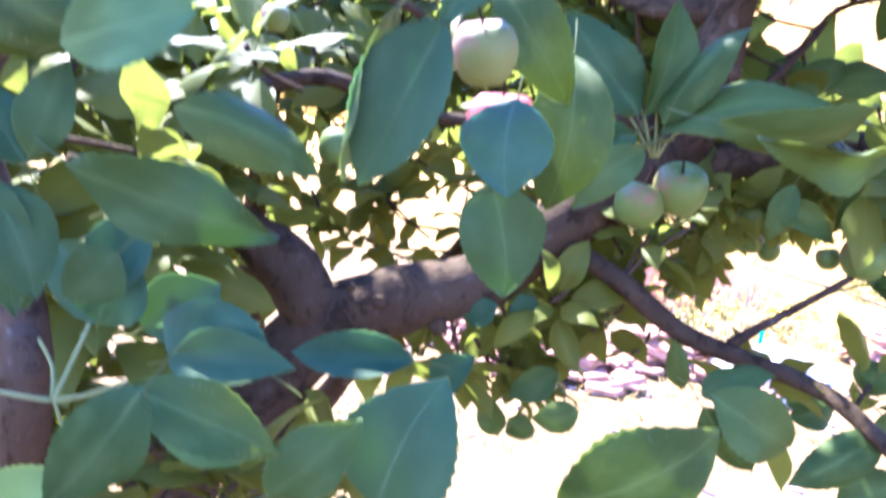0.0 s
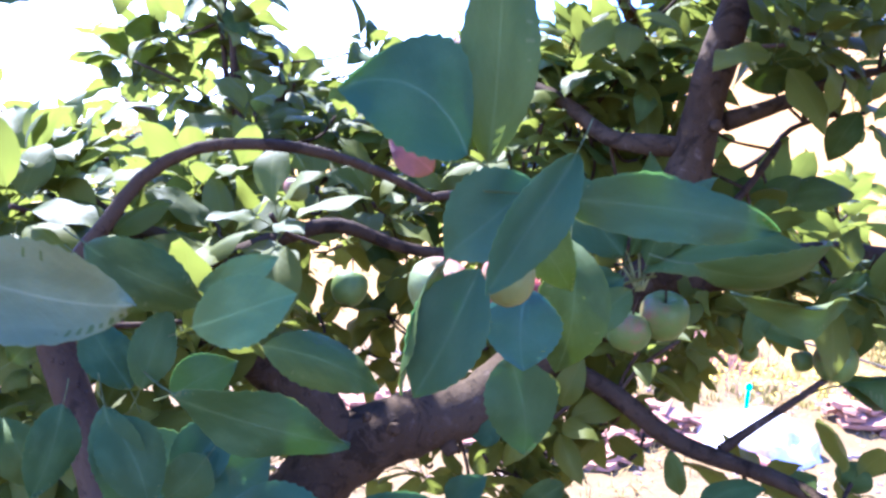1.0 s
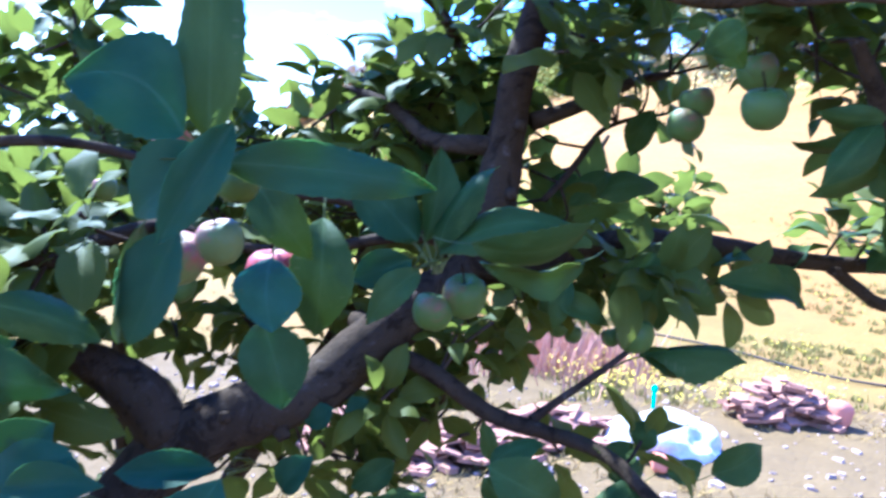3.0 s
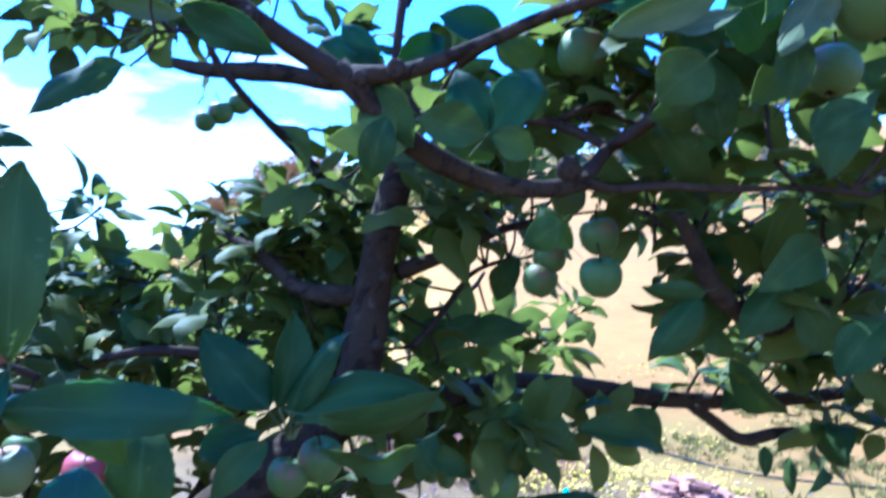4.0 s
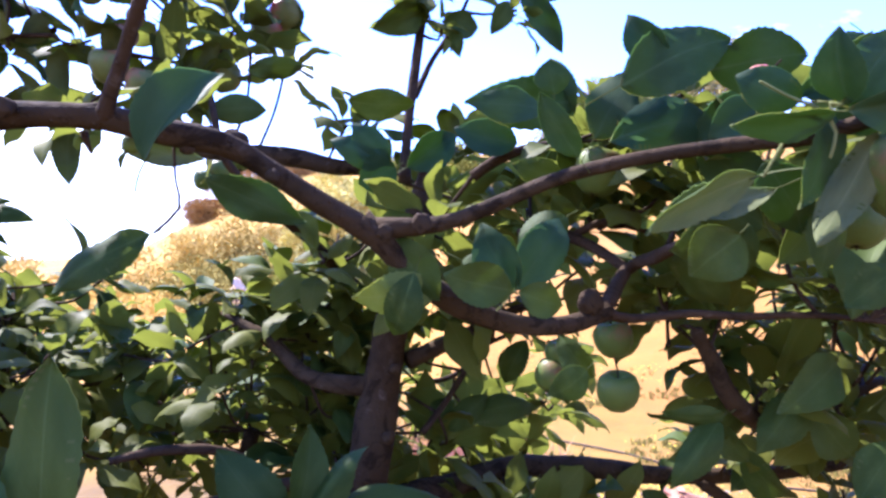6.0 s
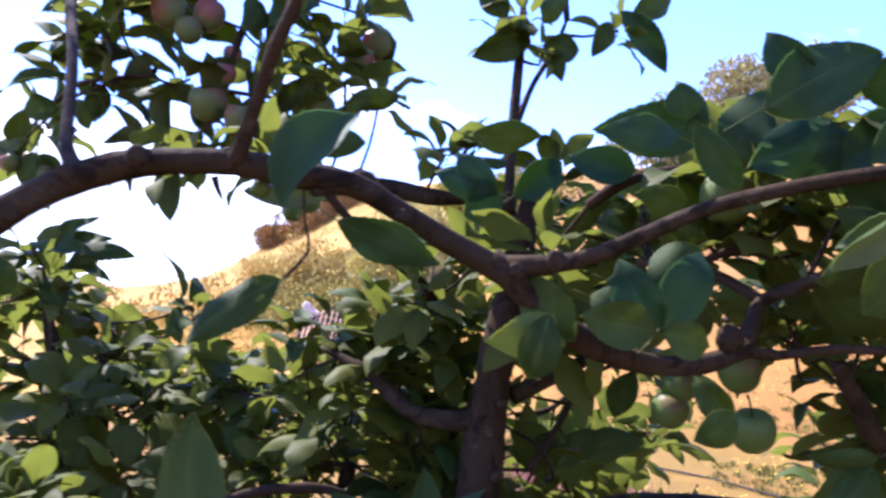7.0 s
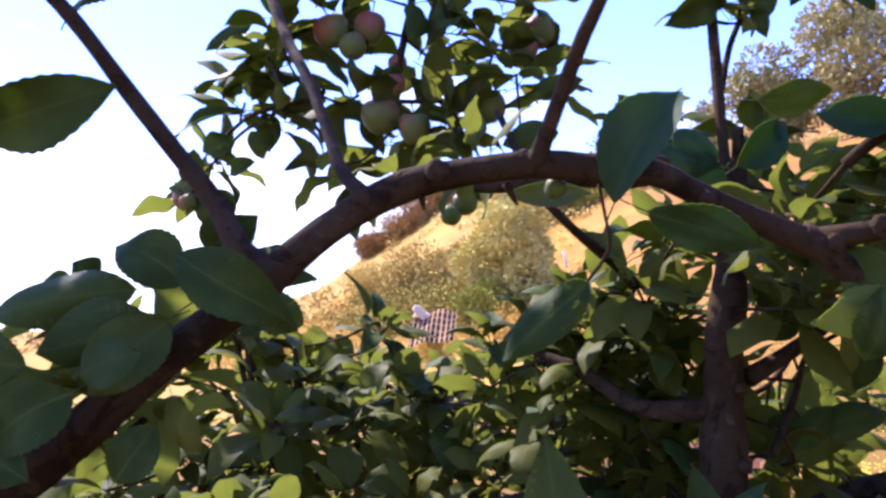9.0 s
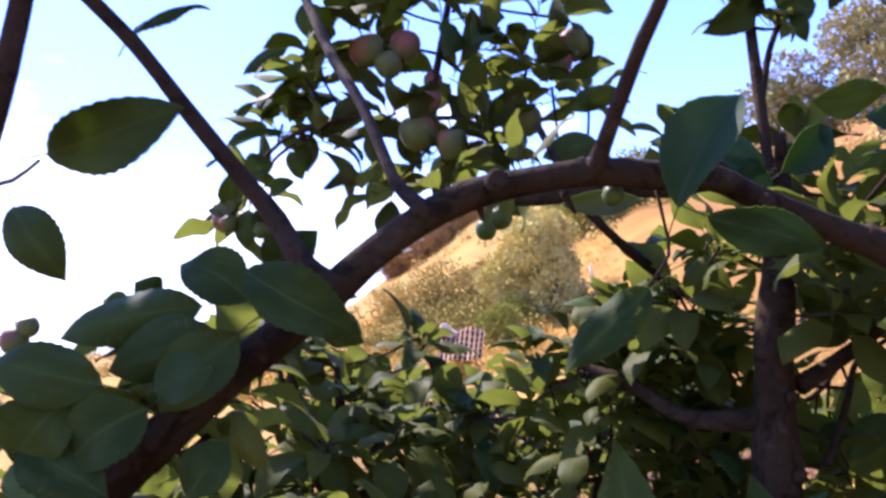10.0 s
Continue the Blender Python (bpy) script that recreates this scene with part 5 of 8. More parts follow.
spur(tree, 0.153, 1.000, 2.069, 9, 0.067)
spur(tree, 0.102, 1.000, 2.085, 9, 0.057)
spur(tree, 0.015, 0.800, 1.933, 9, 0.067)
spur(tree, -0.076, 0.800, 1.924, 8, 0.057)
spur(tree, 0.410, 0.620, 1.819, 9, 0.067)
spur(tree, 0.388, 0.800, 1.749, 9, 0.071)
spur(tree, 0.902, 1.600, 1.602, 15, 0.071)
spur(tree, 0.111, 1.100, 1.697, 11, 0.067)
spur(tree, 0.174, 1.000, 1.722, 8, 0.067)
spur(tree, 0.210, 0.900, 1.777, 8, 0.067)
spur(tree, 0.035, 1.100, 1.641, 11, 0.067)
spur(tree, -0.080, 1.200, 1.623, 11, 0.067)
spur(tree, 1.091, 1.200, 1.531, 11, 0.067)
spur(tree, 1.007, 1.200, 1.539, 9, 0.067)
spur(tree, 0.402, 0.900, 1.823, 10, 0.067)
spur(tree, 0.509, 0.900, 1.816, 11, 0.067)
spur(tree, 0.561, 0.800, 1.798, 11, 0.067)
spur(tree, 0.598, 0.700, 1.740, 11, 0.067)
spur(tree, 0.621, 0.600, 1.735, 11, 0.071)
spur(tree, 0.680, 0.600, 1.657, 11, 0.071)
spur(tree, 0.228, 0.900, 1.308, 10, 0.057)
spur(tree, 0.273, 0.900, 1.339, 11, 0.057)
spur(tree, 0.168, 0.900, 1.262, 11, 0.062)
spur(tree, 0.125, 0.900, 1.201, 11, 0.062)
spur(tree, 0.328, 0.900, 1.355, 10, 0.057)
spur(tree, 0.356, 0.800, 1.735, 9, 0.076)
spur(tree, 0.683, 1.200, 1.549, 11, 0.067)
spur(tree, 0.571, 1.000, 1.693, 11, 0.067)
spur(tree, 0.456, 0.900, 1.773, 10, 0.067)
spur(tree, 0.453, 0.800, 1.478, 10, 0.067)
spur(tree, 0.496, 0.800, 1.456, 9, 0.067)
spur(tree, 0.328, 0.850, 1.418, 9, 0.057)
spur(tree, 0.320, 0.900, 1.348, 8, 0.048)
spur(tree, 0.240, 0.900, 1.334, 8, 0.048)
spur(tree, 0.147, 0.800, 1.293, 9, 0.057)
spur(tree, 0.062, 0.850, 1.190, 10, 0.057)
spur(tree, 0.140, 0.900, 1.175, 10, 0.057)
spur(tree, 0.364, 0.750, 1.250, 9, 0.067)
spur(tree, 0.445, 0.700, 1.285, 8, 0.067)
spur(tree, 0.386, 0.900, 1.433, 11, 0.057)
spur(tree, 0.444, 0.900, 1.448, 10, 0.057)
spur(tree, 0.198, 0.950, 1.254, 10, 0.048)
spur(tree, 0.252, 0.950, 1.239, 9, 0.048)
spur(tree, 0.305, 0.950, 1.231, 8, 0.048)
spur(tree, 0.127, 0.900, 1.171, 11, 0.057)
spur(tree, 0.172, 0.900, 1.155, 9, 0.057)
spur(tree, 0.236, 0.800, 1.378, 9, 0.057)
spur(tree, 0.281, 0.800, 1.396, 8, 0.057)
spur(tree, 0.477, 0.650, 1.840, 11, 0.071)
spur(tree, 0.512, 0.600, 1.849, 12, 0.071)
spur(tree, 0.574, 0.600, 1.841, 12, 0.071)
spur(tree, 0.542, 0.500, 1.872, 11, 0.071)
spur(tree, 0.610, 0.700, 1.765, 10, 0.071)
spur(tree, 0.445, 0.750, 1.853, 10, 0.067)
spur(tree, 0.446, 0.900, 1.772, 10, 0.067)
spur(tree, 0.451, 0.550, 1.927, 11, 0.071)
spur(tree, 0.504, 0.500, 1.946, 12, 0.071)
spur(tree, 0.668, 0.500, 1.774, 12, 0.076)
spur(tree, 0.771, 0.500, 1.769, 12, 0.076)
spur(tree, 0.781, 0.550, 1.710, 12, 0.076)
spur(tree, 0.713, 0.400, 1.842, 11, 0.076)
spur(tree, 0.662, 0.350, 1.885, 11, 0.076)
spur(tree, 0.788, 0.600, 1.619, 12, 0.071)
spur(tree, 0.883, 0.600, 1.621, 12, 0.071)
spur(tree, -0.346, 0.600, 1.332, 11, 0.076)
spur(tree, -0.344, 0.600, 1.277, 12, 0.076)
spur(tree, -0.247, 0.600, 1.284, 12, 0.076)
spur(tree, -0.238, 0.700, 1.314, 10, 0.071)
spur(tree, -0.297, 0.600, 1.311, 11, 0.076)
spur(tree, -0.300, 0.600, 1.197, 11, 0.076)
spur(tree, -0.281, 0.650, 1.221, 11, 0.076)
spur(tree, -0.167, 0.600, 1.180, 11, 0.076)
spur(tree, -0.123, 0.600, 1.160, 11, 0.076)
spur(tree, -0.195, 0.550, 1.177, 11, 0.076)
spur(tree, -0.244, 0.950, 1.243, 11, 0.062)
spur(tree, -0.208, 1.000, 1.148, 11, 0.062)
spur(tree, -0.056, 1.000, 1.145, 11, 0.062)
spur(tree, 0.061, 1.000, 1.193, 11, 0.062)
spur(tree, 0.088, 1.100, 1.314, 11, 0.062)
spur(tree, -0.166, 1.100, 1.330, 11, 0.062)
spur(tree, 0.124, 1.000, 1.267, 11, 0.062)
spur(tree, 0.015, 1.000, 1.144, 11, 0.062)
spur(tree, -0.195, 1.000, 1.284, 11, 0.062)
spur(tree, 0.176, 1.000, 1.174, 11, 0.062)
spur(tree, 0.718, 0.650, 1.961, 10, 0.071)
spur(tree, 0.756, 0.600, 1.977, 10, 0.076)
spur(tree, 0.827, 0.600, 1.926, 10, 0.076)
spur(tree, 0.739, 0.550, 1.889, 10, 0.076)
spur(tree, 0.333, 1.100, 1.859, 10, 0.067)
spur(tree, 0.405, 1.100, 1.878, 10, 0.067)
spur(tree, 0.426, 1.050, 1.803, 10, 0.067)
spur(tree, 0.521, 1.050, 1.819, 10, 0.067)
spur(tree, 0.534, 1.000, 1.758, 10, 0.067)
spur(tree, 0.324, 1.100, 1.706, 10, 0.067)
spur(tree, 0.450, 1.000, 1.541, 10, 0.067)
spur(tree, 0.427, 0.700, 1.884, 10, 0.067)
spur(tree, 0.481, 0.700, 1.909, 10, 0.067)
spur(tree, 0.510, 0.650, 1.913, 10, 0.067)
spur(tree, 0.550, 0.600, 1.898, 10, 0.067)
spur(tree, 0.567, 0.650, 1.775, 10, 0.067)
spur(tree, 0.415, 0.750, 1.845, 10, 0.067)
spur(tree, -0.232, 0.480, 1.756, 8, 0.052)
spur(tree, -0.274, 0.460, 1.743, 8, 0.057)
spur(tree, -0.346, 0.440, 1.752, 8, 0.057)
spur(tree, -0.313, 0.460, 1.713, 8, 0.057)
spur(tree, -0.342, 0.440, 1.698, 8, 0.057)
spur(tree, -0.257, 0.500, 1.713, 8, 0.057)
spur(tree, 0.286, 0.800, 2.106, 8, 0.048)
spur(tree, 0.337, 0.800, 2.089, 7, 0.043)
spur(tree, 0.445, 0.820, 2.128, 8, 0.048)
spur(tree, 0.314, 0.800, 2.134, 7, 0.043)
spur(tree, 0.188, 1.100, 1.627, 10, 0.065)
spur(tree, 0.248, 1.050, 1.661, 10, 0.065)
spur(tree, 0.281, 1.000, 1.607, 10, 0.065)
spur(tree, 0.216, 1.050, 1.557, 10, 0.065)
spur(tree, 0.308, 1.000, 1.543, 10, 0.065)
spur(tree, 0.358, 1.000, 1.657, 10, 0.065)
spur(tree, 0.157, 1.150, 1.571, 10, 0.065)
spur(tree, 0.250, 1.000, 1.516, 10, 0.065)
spur(tree, 0.136, 1.150, 1.661, 10, 0.065)
spur(tree, 0.249, 1.100, 1.746, 10, 0.065)
spur(tree, 0.274, 1.050, 1.678, 10, 0.065)
spur(tree, 0.330, 1.050, 1.729, 10, 0.065)
spur(tree, 0.302, 1.000, 1.609, 10, 0.065)
spur(tree, 0.236, 1.050, 1.634, 10, 0.065)
spur(tree, 0.263, 1.000, 1.553, 10, 0.065)
spur(tree, 0.482, 1.000, 1.720, 10, 0.065)
spur(tree, 0.477, 1.000, 1.784, 10, 0.065)
spur(tree, 0.995, 0.501, 1.598, 10, 0.072)
spur(tree, 1.075, 0.570, 1.505, 10, 0.072)
spur(tree, 1.126, 0.876, 1.738, 10, 0.072)
spur(tree, 1.064, 0.795, 1.754, 10, 0.072)
spur(tree, 1.076, 0.799, 1.628, 10, 0.072)
spur(tree, 0.934, 1.073, 1.782, 10, 0.072)
spur(tree, 1.022, 0.900, 1.773, 10, 0.072)
spur(tree, 0.865, 0.733, 1.608, 10, 0.072)
spur(tree, 1.060, 0.642, 1.633, 10, 0.072)
spur(tree, 0.991, 0.614, 1.521, 10, 0.072)
spur(tree, 0.935, 0.728, 1.678, 10, 0.072)
spur(tree, 0.927, 0.530, 1.538, 10, 0.072)
spur(tree, 1.121, 1.032, 1.695, 10, 0.072)
spur(tree, 1.070, 0.881, 1.554, 10, 0.072)
spur(tree, -0.506, 0.717, 0.995, 9, 0.075)
spur(tree, -0.544, 1.172, 0.954, 9, 0.075)
spur(tree, -0.074, 0.987, 0.928, 9, 0.075)
spur(tree, -0.485, 0.753, 0.952, 9, 0.075)
spur(tree, -0.222, 0.983, 0.999, 9, 0.075)
spur(tree, -0.650, 1.277, 1.174, 9, 0.075)
spur(tree, -0.502, 0.701, 0.991, 9, 0.075)
spur(tree, -0.107, 1.156, 0.911, 9, 0.075)
spur(tree, -0.761, 1.321, 0.852, 9, 0.075)
spur(tree, -0.327, 1.117, 0.893, 9, 0.075)
spur(tree, -0.475, 1.304, 1.219, 9, 0.075)
spur(tree, -0.786, 0.722, 0.924, 9, 0.075)
spur(tree, -0.807, 1.350, 0.852, 9, 0.075)
spur(tree, -0.538, 1.300, 1.006, 9, 0.075)
spur(tree, -0.651, 0.744, 0.911, 9, 0.075)
spur(tree, -0.586, 1.293, 0.994, 9, 0.075)
spur(tree, -0.380, 0.884, 0.983, 9, 0.075)
spur(tree, -0.061, 0.780, 1.100, 9, 0.075)
spur(tree, -0.584, 0.993, 1.108, 9, 0.075)
spur(tree, -0.553, 1.042, 1.015, 9, 0.075)
spur(tree, -0.438, 0.752, 0.977, 9, 0.075)
spur(tree, -0.527, 0.994, 0.935, 9, 0.075)
spur(tree, -0.469, 1.219, 0.849, 9, 0.075)
spur(tree, -0.786, 1.075, 1.051, 9, 0.075)
spur(tree, -0.171, 0.723, 0.824, 9, 0.075)
spur(tree, -0.334, 0.851, 1.018, 9, 0.075)
spur(tree, -0.600, 0.761, 1.044, 9, 0.075)
spur(tree, -0.582, 1.041, 1.168, 9, 0.075)
spur(tree, -0.468, 1.290, 0.937, 9, 0.075)
spur(tree, -0.696, 0.982, 0.939, 9, 0.075)
spur(tree, -0.232, 0.785, 1.109, 9, 0.075)
spur(tree, -0.663, 0.986, 0.906, 9, 0.075)
spur(tree, -0.727, 0.797, 1.214, 9, 0.075)
spur(tree, -0.100, 0.825, 1.054, 9, 0.075)
spur(tree, -0.270, 0.914, 1.065, 9, 0.075)
spur(tree, -0.082, 0.991, 0.832, 9, 0.075)
spur(tree, -0.137, 0.949, 1.001, 9, 0.075)
spur(tree, -0.483, 0.766, 0.849, 9, 0.075)
spur(tree, -0.308, 1.322, 0.893, 9, 0.075)
spur(tree, -0.081, 0.928, 0.987, 9, 0.075)
spur(tree, -0.814, 0.705, 1.050, 9, 0.075)
spur(tree, -0.098, 1.145, 0.872, 9, 0.075)
spur(tree, -0.288, 0.791, 1.008, 9, 0.075)
spur(tree, -0.213, 0.971, 0.947, 9, 0.075)
spur(tree, -0.578, 0.904, 0.826, 9, 0.075)
spur(tree, -0.232, 0.974, 0.895, 9, 0.075)
spur(tree, -0.586, 0.729, 1.008, 9, 0.075)
spur(tree, -0.354, 1.135, 0.998, 9, 0.075)
spur(tree, -0.305, 0.510, 1.082, 9, 0.075)
spur(tree, -0.497, 0.615, 1.127, 9, 0.075)
spur(tree, -0.424, 0.656, 1.238, 9, 0.075)
spur(tree, -0.439, 0.619, 1.215, 9, 0.075)
spur(tree, -0.306, 0.515, 1.195, 9, 0.075)
spur(tree, -0.474, 0.755, 1.037, 9, 0.075)
spur(tree, -0.698, 0.557, 1.280, 9, 0.075)
spur(tree, -0.656, 0.464, 1.176, 9, 0.075)
spur(tree, -0.681, 0.725, 1.399, 9, 0.075)
spur(tree, -0.411, 0.677, 1.171, 9, 0.075)
spur(tree, -0.738, 0.624, 1.219, 9, 0.075)
spur(tree, -0.615, 0.613, 1.396, 9, 0.075)
spur(tree, -0.582, 0.555, 1.185, 9, 0.075)
spur(tree, -0.329, 0.467, 1.196, 9, 0.075)
spur(tree, -0.305, 0.662, 1.133, 9, 0.075)
spur(tree, -0.600, 0.727, 1.055, 9, 0.075)
spur(tree, -0.322, 0.727, 1.383, 9, 0.075)
spur(tree, -0.677, 0.457, 1.135, 9, 0.075)
spur(tree, -0.540, 0.661, 1.261, 9, 0.075)
spur(tree, -0.734, 0.825, 1.064, 9, 0.075)
spur(tree, -0.666, 0.501, 1.160, 9, 0.075)
spur(tree, -0.678, 0.736, 1.148, 9, 0.075)
spur(tree, -0.693, 0.597, 1.345, 9, 0.075)
spur(tree, -0.503, 0.477, 1.247, 9, 0.075)
spur(tree, -0.529, 0.658, 1.315, 9, 0.075)
spur(tree, -0.685, 0.729, 1.324, 9, 0.075)
spur(tree, -0.234, 0.704, 1.385, 10, 0.070)
spur(tree, -0.316, 0.949, 1.534, 10, 0.070)
spur(tree, -0.362, 0.678, 1.524, 10, 0.070)
spur(tree, -0.539, 0.807, 1.511, 10, 0.070)
spur(tree, -0.376, 0.847, 1.426, 10, 0.070)
spur(tree, -0.318, 0.636, 1.476, 10, 0.070)
spur(tree, -0.545, 0.620, 1.364, 10, 0.070)
spur(tree, -0.471, 0.552, 1.480, 10, 0.070)
spur(tree, -0.235, 0.885, 1.348, 10, 0.070)
spur(tree, -0.403, 0.603, 1.455, 10, 0.070)
spur(tree, -0.595, 0.931, 1.431, 10, 0.070)
spur(tree, -0.530, 0.716, 1.402, 10, 0.070)
spur(tree, -0.406, 0.715, 1.534, 10, 0.070)
spur(tree, -0.474, 0.576, 1.451, 10, 0.070)
spur(tree, -0.410, 0.693, 1.533, 10, 0.070)
spur(tree, -0.262, 0.714, 1.368, 10, 0.070)
spur(tree, -0.247, 0.871, 1.525, 10, 0.070)
spur(tree, -0.440, 0.644, 1.445, 10, 0.070)
spur(tree, -0.389, 0.844, 1.368, 10, 0.070)
spur(tree, -0.214, 0.765, 1.398, 10, 0.070)
spur(tree, -0.359, 0.577, 1.506, 10, 0.070)
spur(tree, -0.384, 0.631, 1.350, 10, 0.070)
spur(tree, -0.387, 0.869, 1.388, 10, 0.070)
spur(tree, -0.217, 0.794, 1.443, 10, 0.070)
spur(tree, -0.213, 0.692, 1.480, 10, 0.070)
spur(tree, -0.449, 0.690, 1.445, 10, 0.070)
spur(tree, -0.220, 0.589, 1.420, 10, 0.070)
spur(tree, -0.578, 0.715, 1.353, 10, 0.070)
spur(tree, -0.279, 0.822, 1.532, 10, 0.070)
spur(tree, -0.306, 0.689, 1.464, 10, 0.070)
spur(tree, -0.536, 0.724, 1.361, 10, 0.070)
spur(tree, -0.213, 0.817, 1.391, 10, 0.070)
spur(tree, -0.385, 0.706, 1.518, 10, 0.070)
spur(tree, -0.330, 0.832, 1.465, 10, 0.070)
spur(tree, 0.198, 1.135, 1.489, 9, 0.066)
spur(tree, 0.112, 1.134, 1.341, 9, 0.066)
spur(tree, 0.171, 1.282, 1.250, 9, 0.066)
spur(tree, 0.201, 0.925, 1.273, 9, 0.066)
spur(tree, 0.382, 1.033, 1.519, 9, 0.066)
spur(tree, 0.582, 0.979, 1.450, 9, 0.066)
spur(tree, 0.231, 1.005, 1.463, 9, 0.066)
spur(tree, 0.214, 1.335, 1.190, 9, 0.066)
spur(tree, 0.370, 0.917, 1.454, 9, 0.066)
spur(tree, 0.224, 0.987, 1.286, 9, 0.066)
spur(tree, 0.624, 0.869, 1.445, 9, 0.066)
spur(tree, 0.219, 0.865, 1.269, 9, 0.066)
spur(tree, 0.426, 1.176, 1.425, 9, 0.066)
spur(tree, 0.206, 1.206, 1.201, 9, 0.066)
spur(tree, 0.112, 1.153, 1.178, 9, 0.066)
limb(tree_behind, "branch", [(-0.286, 1.300, 1.336, 0.0172), (-0.280, 1.300, 1.448, 0.0144), (-0.277, 1.300, 1.543, 0.0125), (-0.278, 1.300, 1.620, 0.0107), (-0.278, 1.300, 1.716, 0.0058)])
limb(tree_behind, "twig", [(-0.277, 1.300, 1.524, 0.0072), (-0.320, 1.270, 1.585, 0.0066), (-0.344, 1.250, 1.659, 0.0056), (-0.351, 1.240, 1.761, 0.0042)])
limb(tree_behind, "twig", [(-0.279, 1.300, 1.486, 0.0096), (-0.199, 1.320, 1.523, 0.0079), (-0.121, 1.350, 1.562, 0.0066), (-0.038, 1.400, 1.610, 0.0053)])
limb(tree_behind, "branch", [(-0.078, 1.030, 2.025, 0.0057), (-0.062, 1.030, 2.115, 0.0053), (-0.040, 1.040, 2.193, 0.0054), (-0.018, 1.050, 2.283, 0.0042)])
limb(tree_behind, "twig", [(-0.074, 1.030, 2.066, 0.0037), (0.008, 1.040, 2.064, 0.0033), (0.069, 1.050, 2.078, 0.0029)])
limb(tree_behind, "twig", [(-0.172, 1.040, 2.083, 0.0033), (-0.244, 1.080, 2.084, 0.0034), (-0.310, 1.150, 2.086, 0.0036), (-0.398, 1.280, 2.066, 0.0040)])
limb(tree_behind, "twig", [(-0.394, 1.300, 1.809, 0.0043), (-0.382, 1.310, 1.737, 0.0048), (-0.370, 1.320, 1.653, 0.0049), (-0.344, 1.330, 1.587, 0.0055), (-0.316, 1.350, 1.407, 0.0061)])
apple(tree_behind, -0.154, 1.040, 2.179, 0.0282, .5)
apple(tree_behind, -0.099, 1.040, 2.179, 0.0249, .5)
apple(tree_behind, -0.125, 1.030, 2.151, 0.0214, .4)
apple(tree_behind, -0.074, 1.020, 2.088, 0.0211, .5)
apple(tree_behind, -0.063, 1.040, 2.123, 0.0149, .3)
apple(tree_behind, 0.151, 1.050, 2.160, 0.0268, .6)
apple(tree_behind, 0.122, 1.050, 2.135, 0.0251, .3)
apple(tree_behind, 0.066, 1.050, 2.052, 0.0266, .3)
apple(tree_behind, -0.092, 1.030, 2.047, 0.0293, .3)
apple(tree_behind, -0.046, 1.020, 2.023, 0.0242, .3)
apple(tree_behind, -0.449, 1.300, 1.993, 0.0241, .3)
apple(tree_behind, -0.410, 1.300, 1.984, 0.0261, .2)
apple(tree_behind, -0.725, 1.100, 1.812, 0.0219, .4)
apple(tree_behind, -0.703, 1.100, 1.831, 0.0169, .4)
apple(tree_behind, -0.029, 1.330, 1.536, 0.0219, .1)
apple(tree_behind, 0.003, 1.330, 1.552, 0.0201, .1)
apple(tree_behind, 0.053, 1.500, 1.972, 0.0279, .1)
apple(tree_behind, 0.090, 1.500, 1.995, 0.0258, .1)
apple(tree_behind, 0.022, 1.500, 1.950, 0.0231, .1)
leaf(tree_behind, (-0.303, 1.120, 2.094), (-0.428, 1.130, 2.052), 0.035, (0.10, -0.80, 0.60), "-")
leaf(tree_behind, (-0.303, 1.120, 2.121), (-0.341, 1.130, 2.149), 0.038, (-0.30, -0.90, 0.20), "-")
leaf(tree_behind, (-0.293, 1.120, 2.139), (-0.203, 1.130, 2.134), 0.046, (0.10, -0.85, 0.50), "-")
leaf(tree_behind, (-0.273, 1.120, 2.088), (-0.265, 1.130, 2.033), 0.038, (0.40, -0.90, -0.10), "-")
leaf(tree_behind, (-0.177, 1.120, 2.099), (-0.252, 1.130, 2.086), 0.041, (-0.10, -0.90, 0.40), "-")
leaf(tree_behind, (-0.156, 1.120, 2.078), (-0.232, 1.130, 2.057), 0.036, (0.00, -0.80, 0.55), "-")
leaf(tree_behind, (-0.370, 1.120, 2.033), (-0.322, 1.130, 2.047), 0.045, (0.20, -0.95, 0.20), "-")
leaf(tree_behind, (-0.295, 1.120, 2.061), (-0.280, 1.130, 2.017), 0.033, (-0.30, -0.90, 0.10), "-")
leaf(tree_behind, (-0.292, 1.120, 2.013), (-0.336, 1.130, 1.998), 0.029, (0.10, -0.90, 0.40), "-")
leaf(tree_behind, (-0.271, 1.120, 2.236), (-0.361, 1.130, 2.195), 0.041, (0.00, -0.85, 0.50), "-")
leaf(tree_behind, (-0.249, 1.120, 2.297), (-0.237, 1.130, 2.230), 0.057, (0.30, -0.90, 0.10), "-")
leaf(tree_behind, (-0.254, 1.120, 2.217), (-0.250, 1.130, 2.153), 0.054, (-0.20, -0.95, 0.10), "-")
leaf(tree_behind, (-0.108, 1.120, 2.269), (-0.140, 1.130, 2.229), 0.047, (0.20, -0.95, 0.20), "-")
leaf(tree_behind, (-0.424, 1.270, 2.018), (-0.474, 1.280, 2.009), 0.031, (0.10, 0.90, -0.35), "w")
leaf(tree_behind, (-0.401, 1.270, 2.002), (-0.415, 1.280, 1.935), 0.047, (-0.20, -0.95, 0.10), "-")
leaf(tree_behind, (-0.389, 1.270, 2.001), (-0.366, 1.280, 1.952), 0.041, (0.50, -0.80, 0.20), "-")
leaf(tree_behind, (-0.447, 1.290, 1.961), (-0.427, 1.300, 2.021), 0.031, (-0.50, -0.80, 0.20), "-")
apple(tree_behind, -0.438, 1.270, 1.982, 0.0165, .4)
apple(tree_behind, -0.382, 1.270, 1.964, 0.0165, .1)
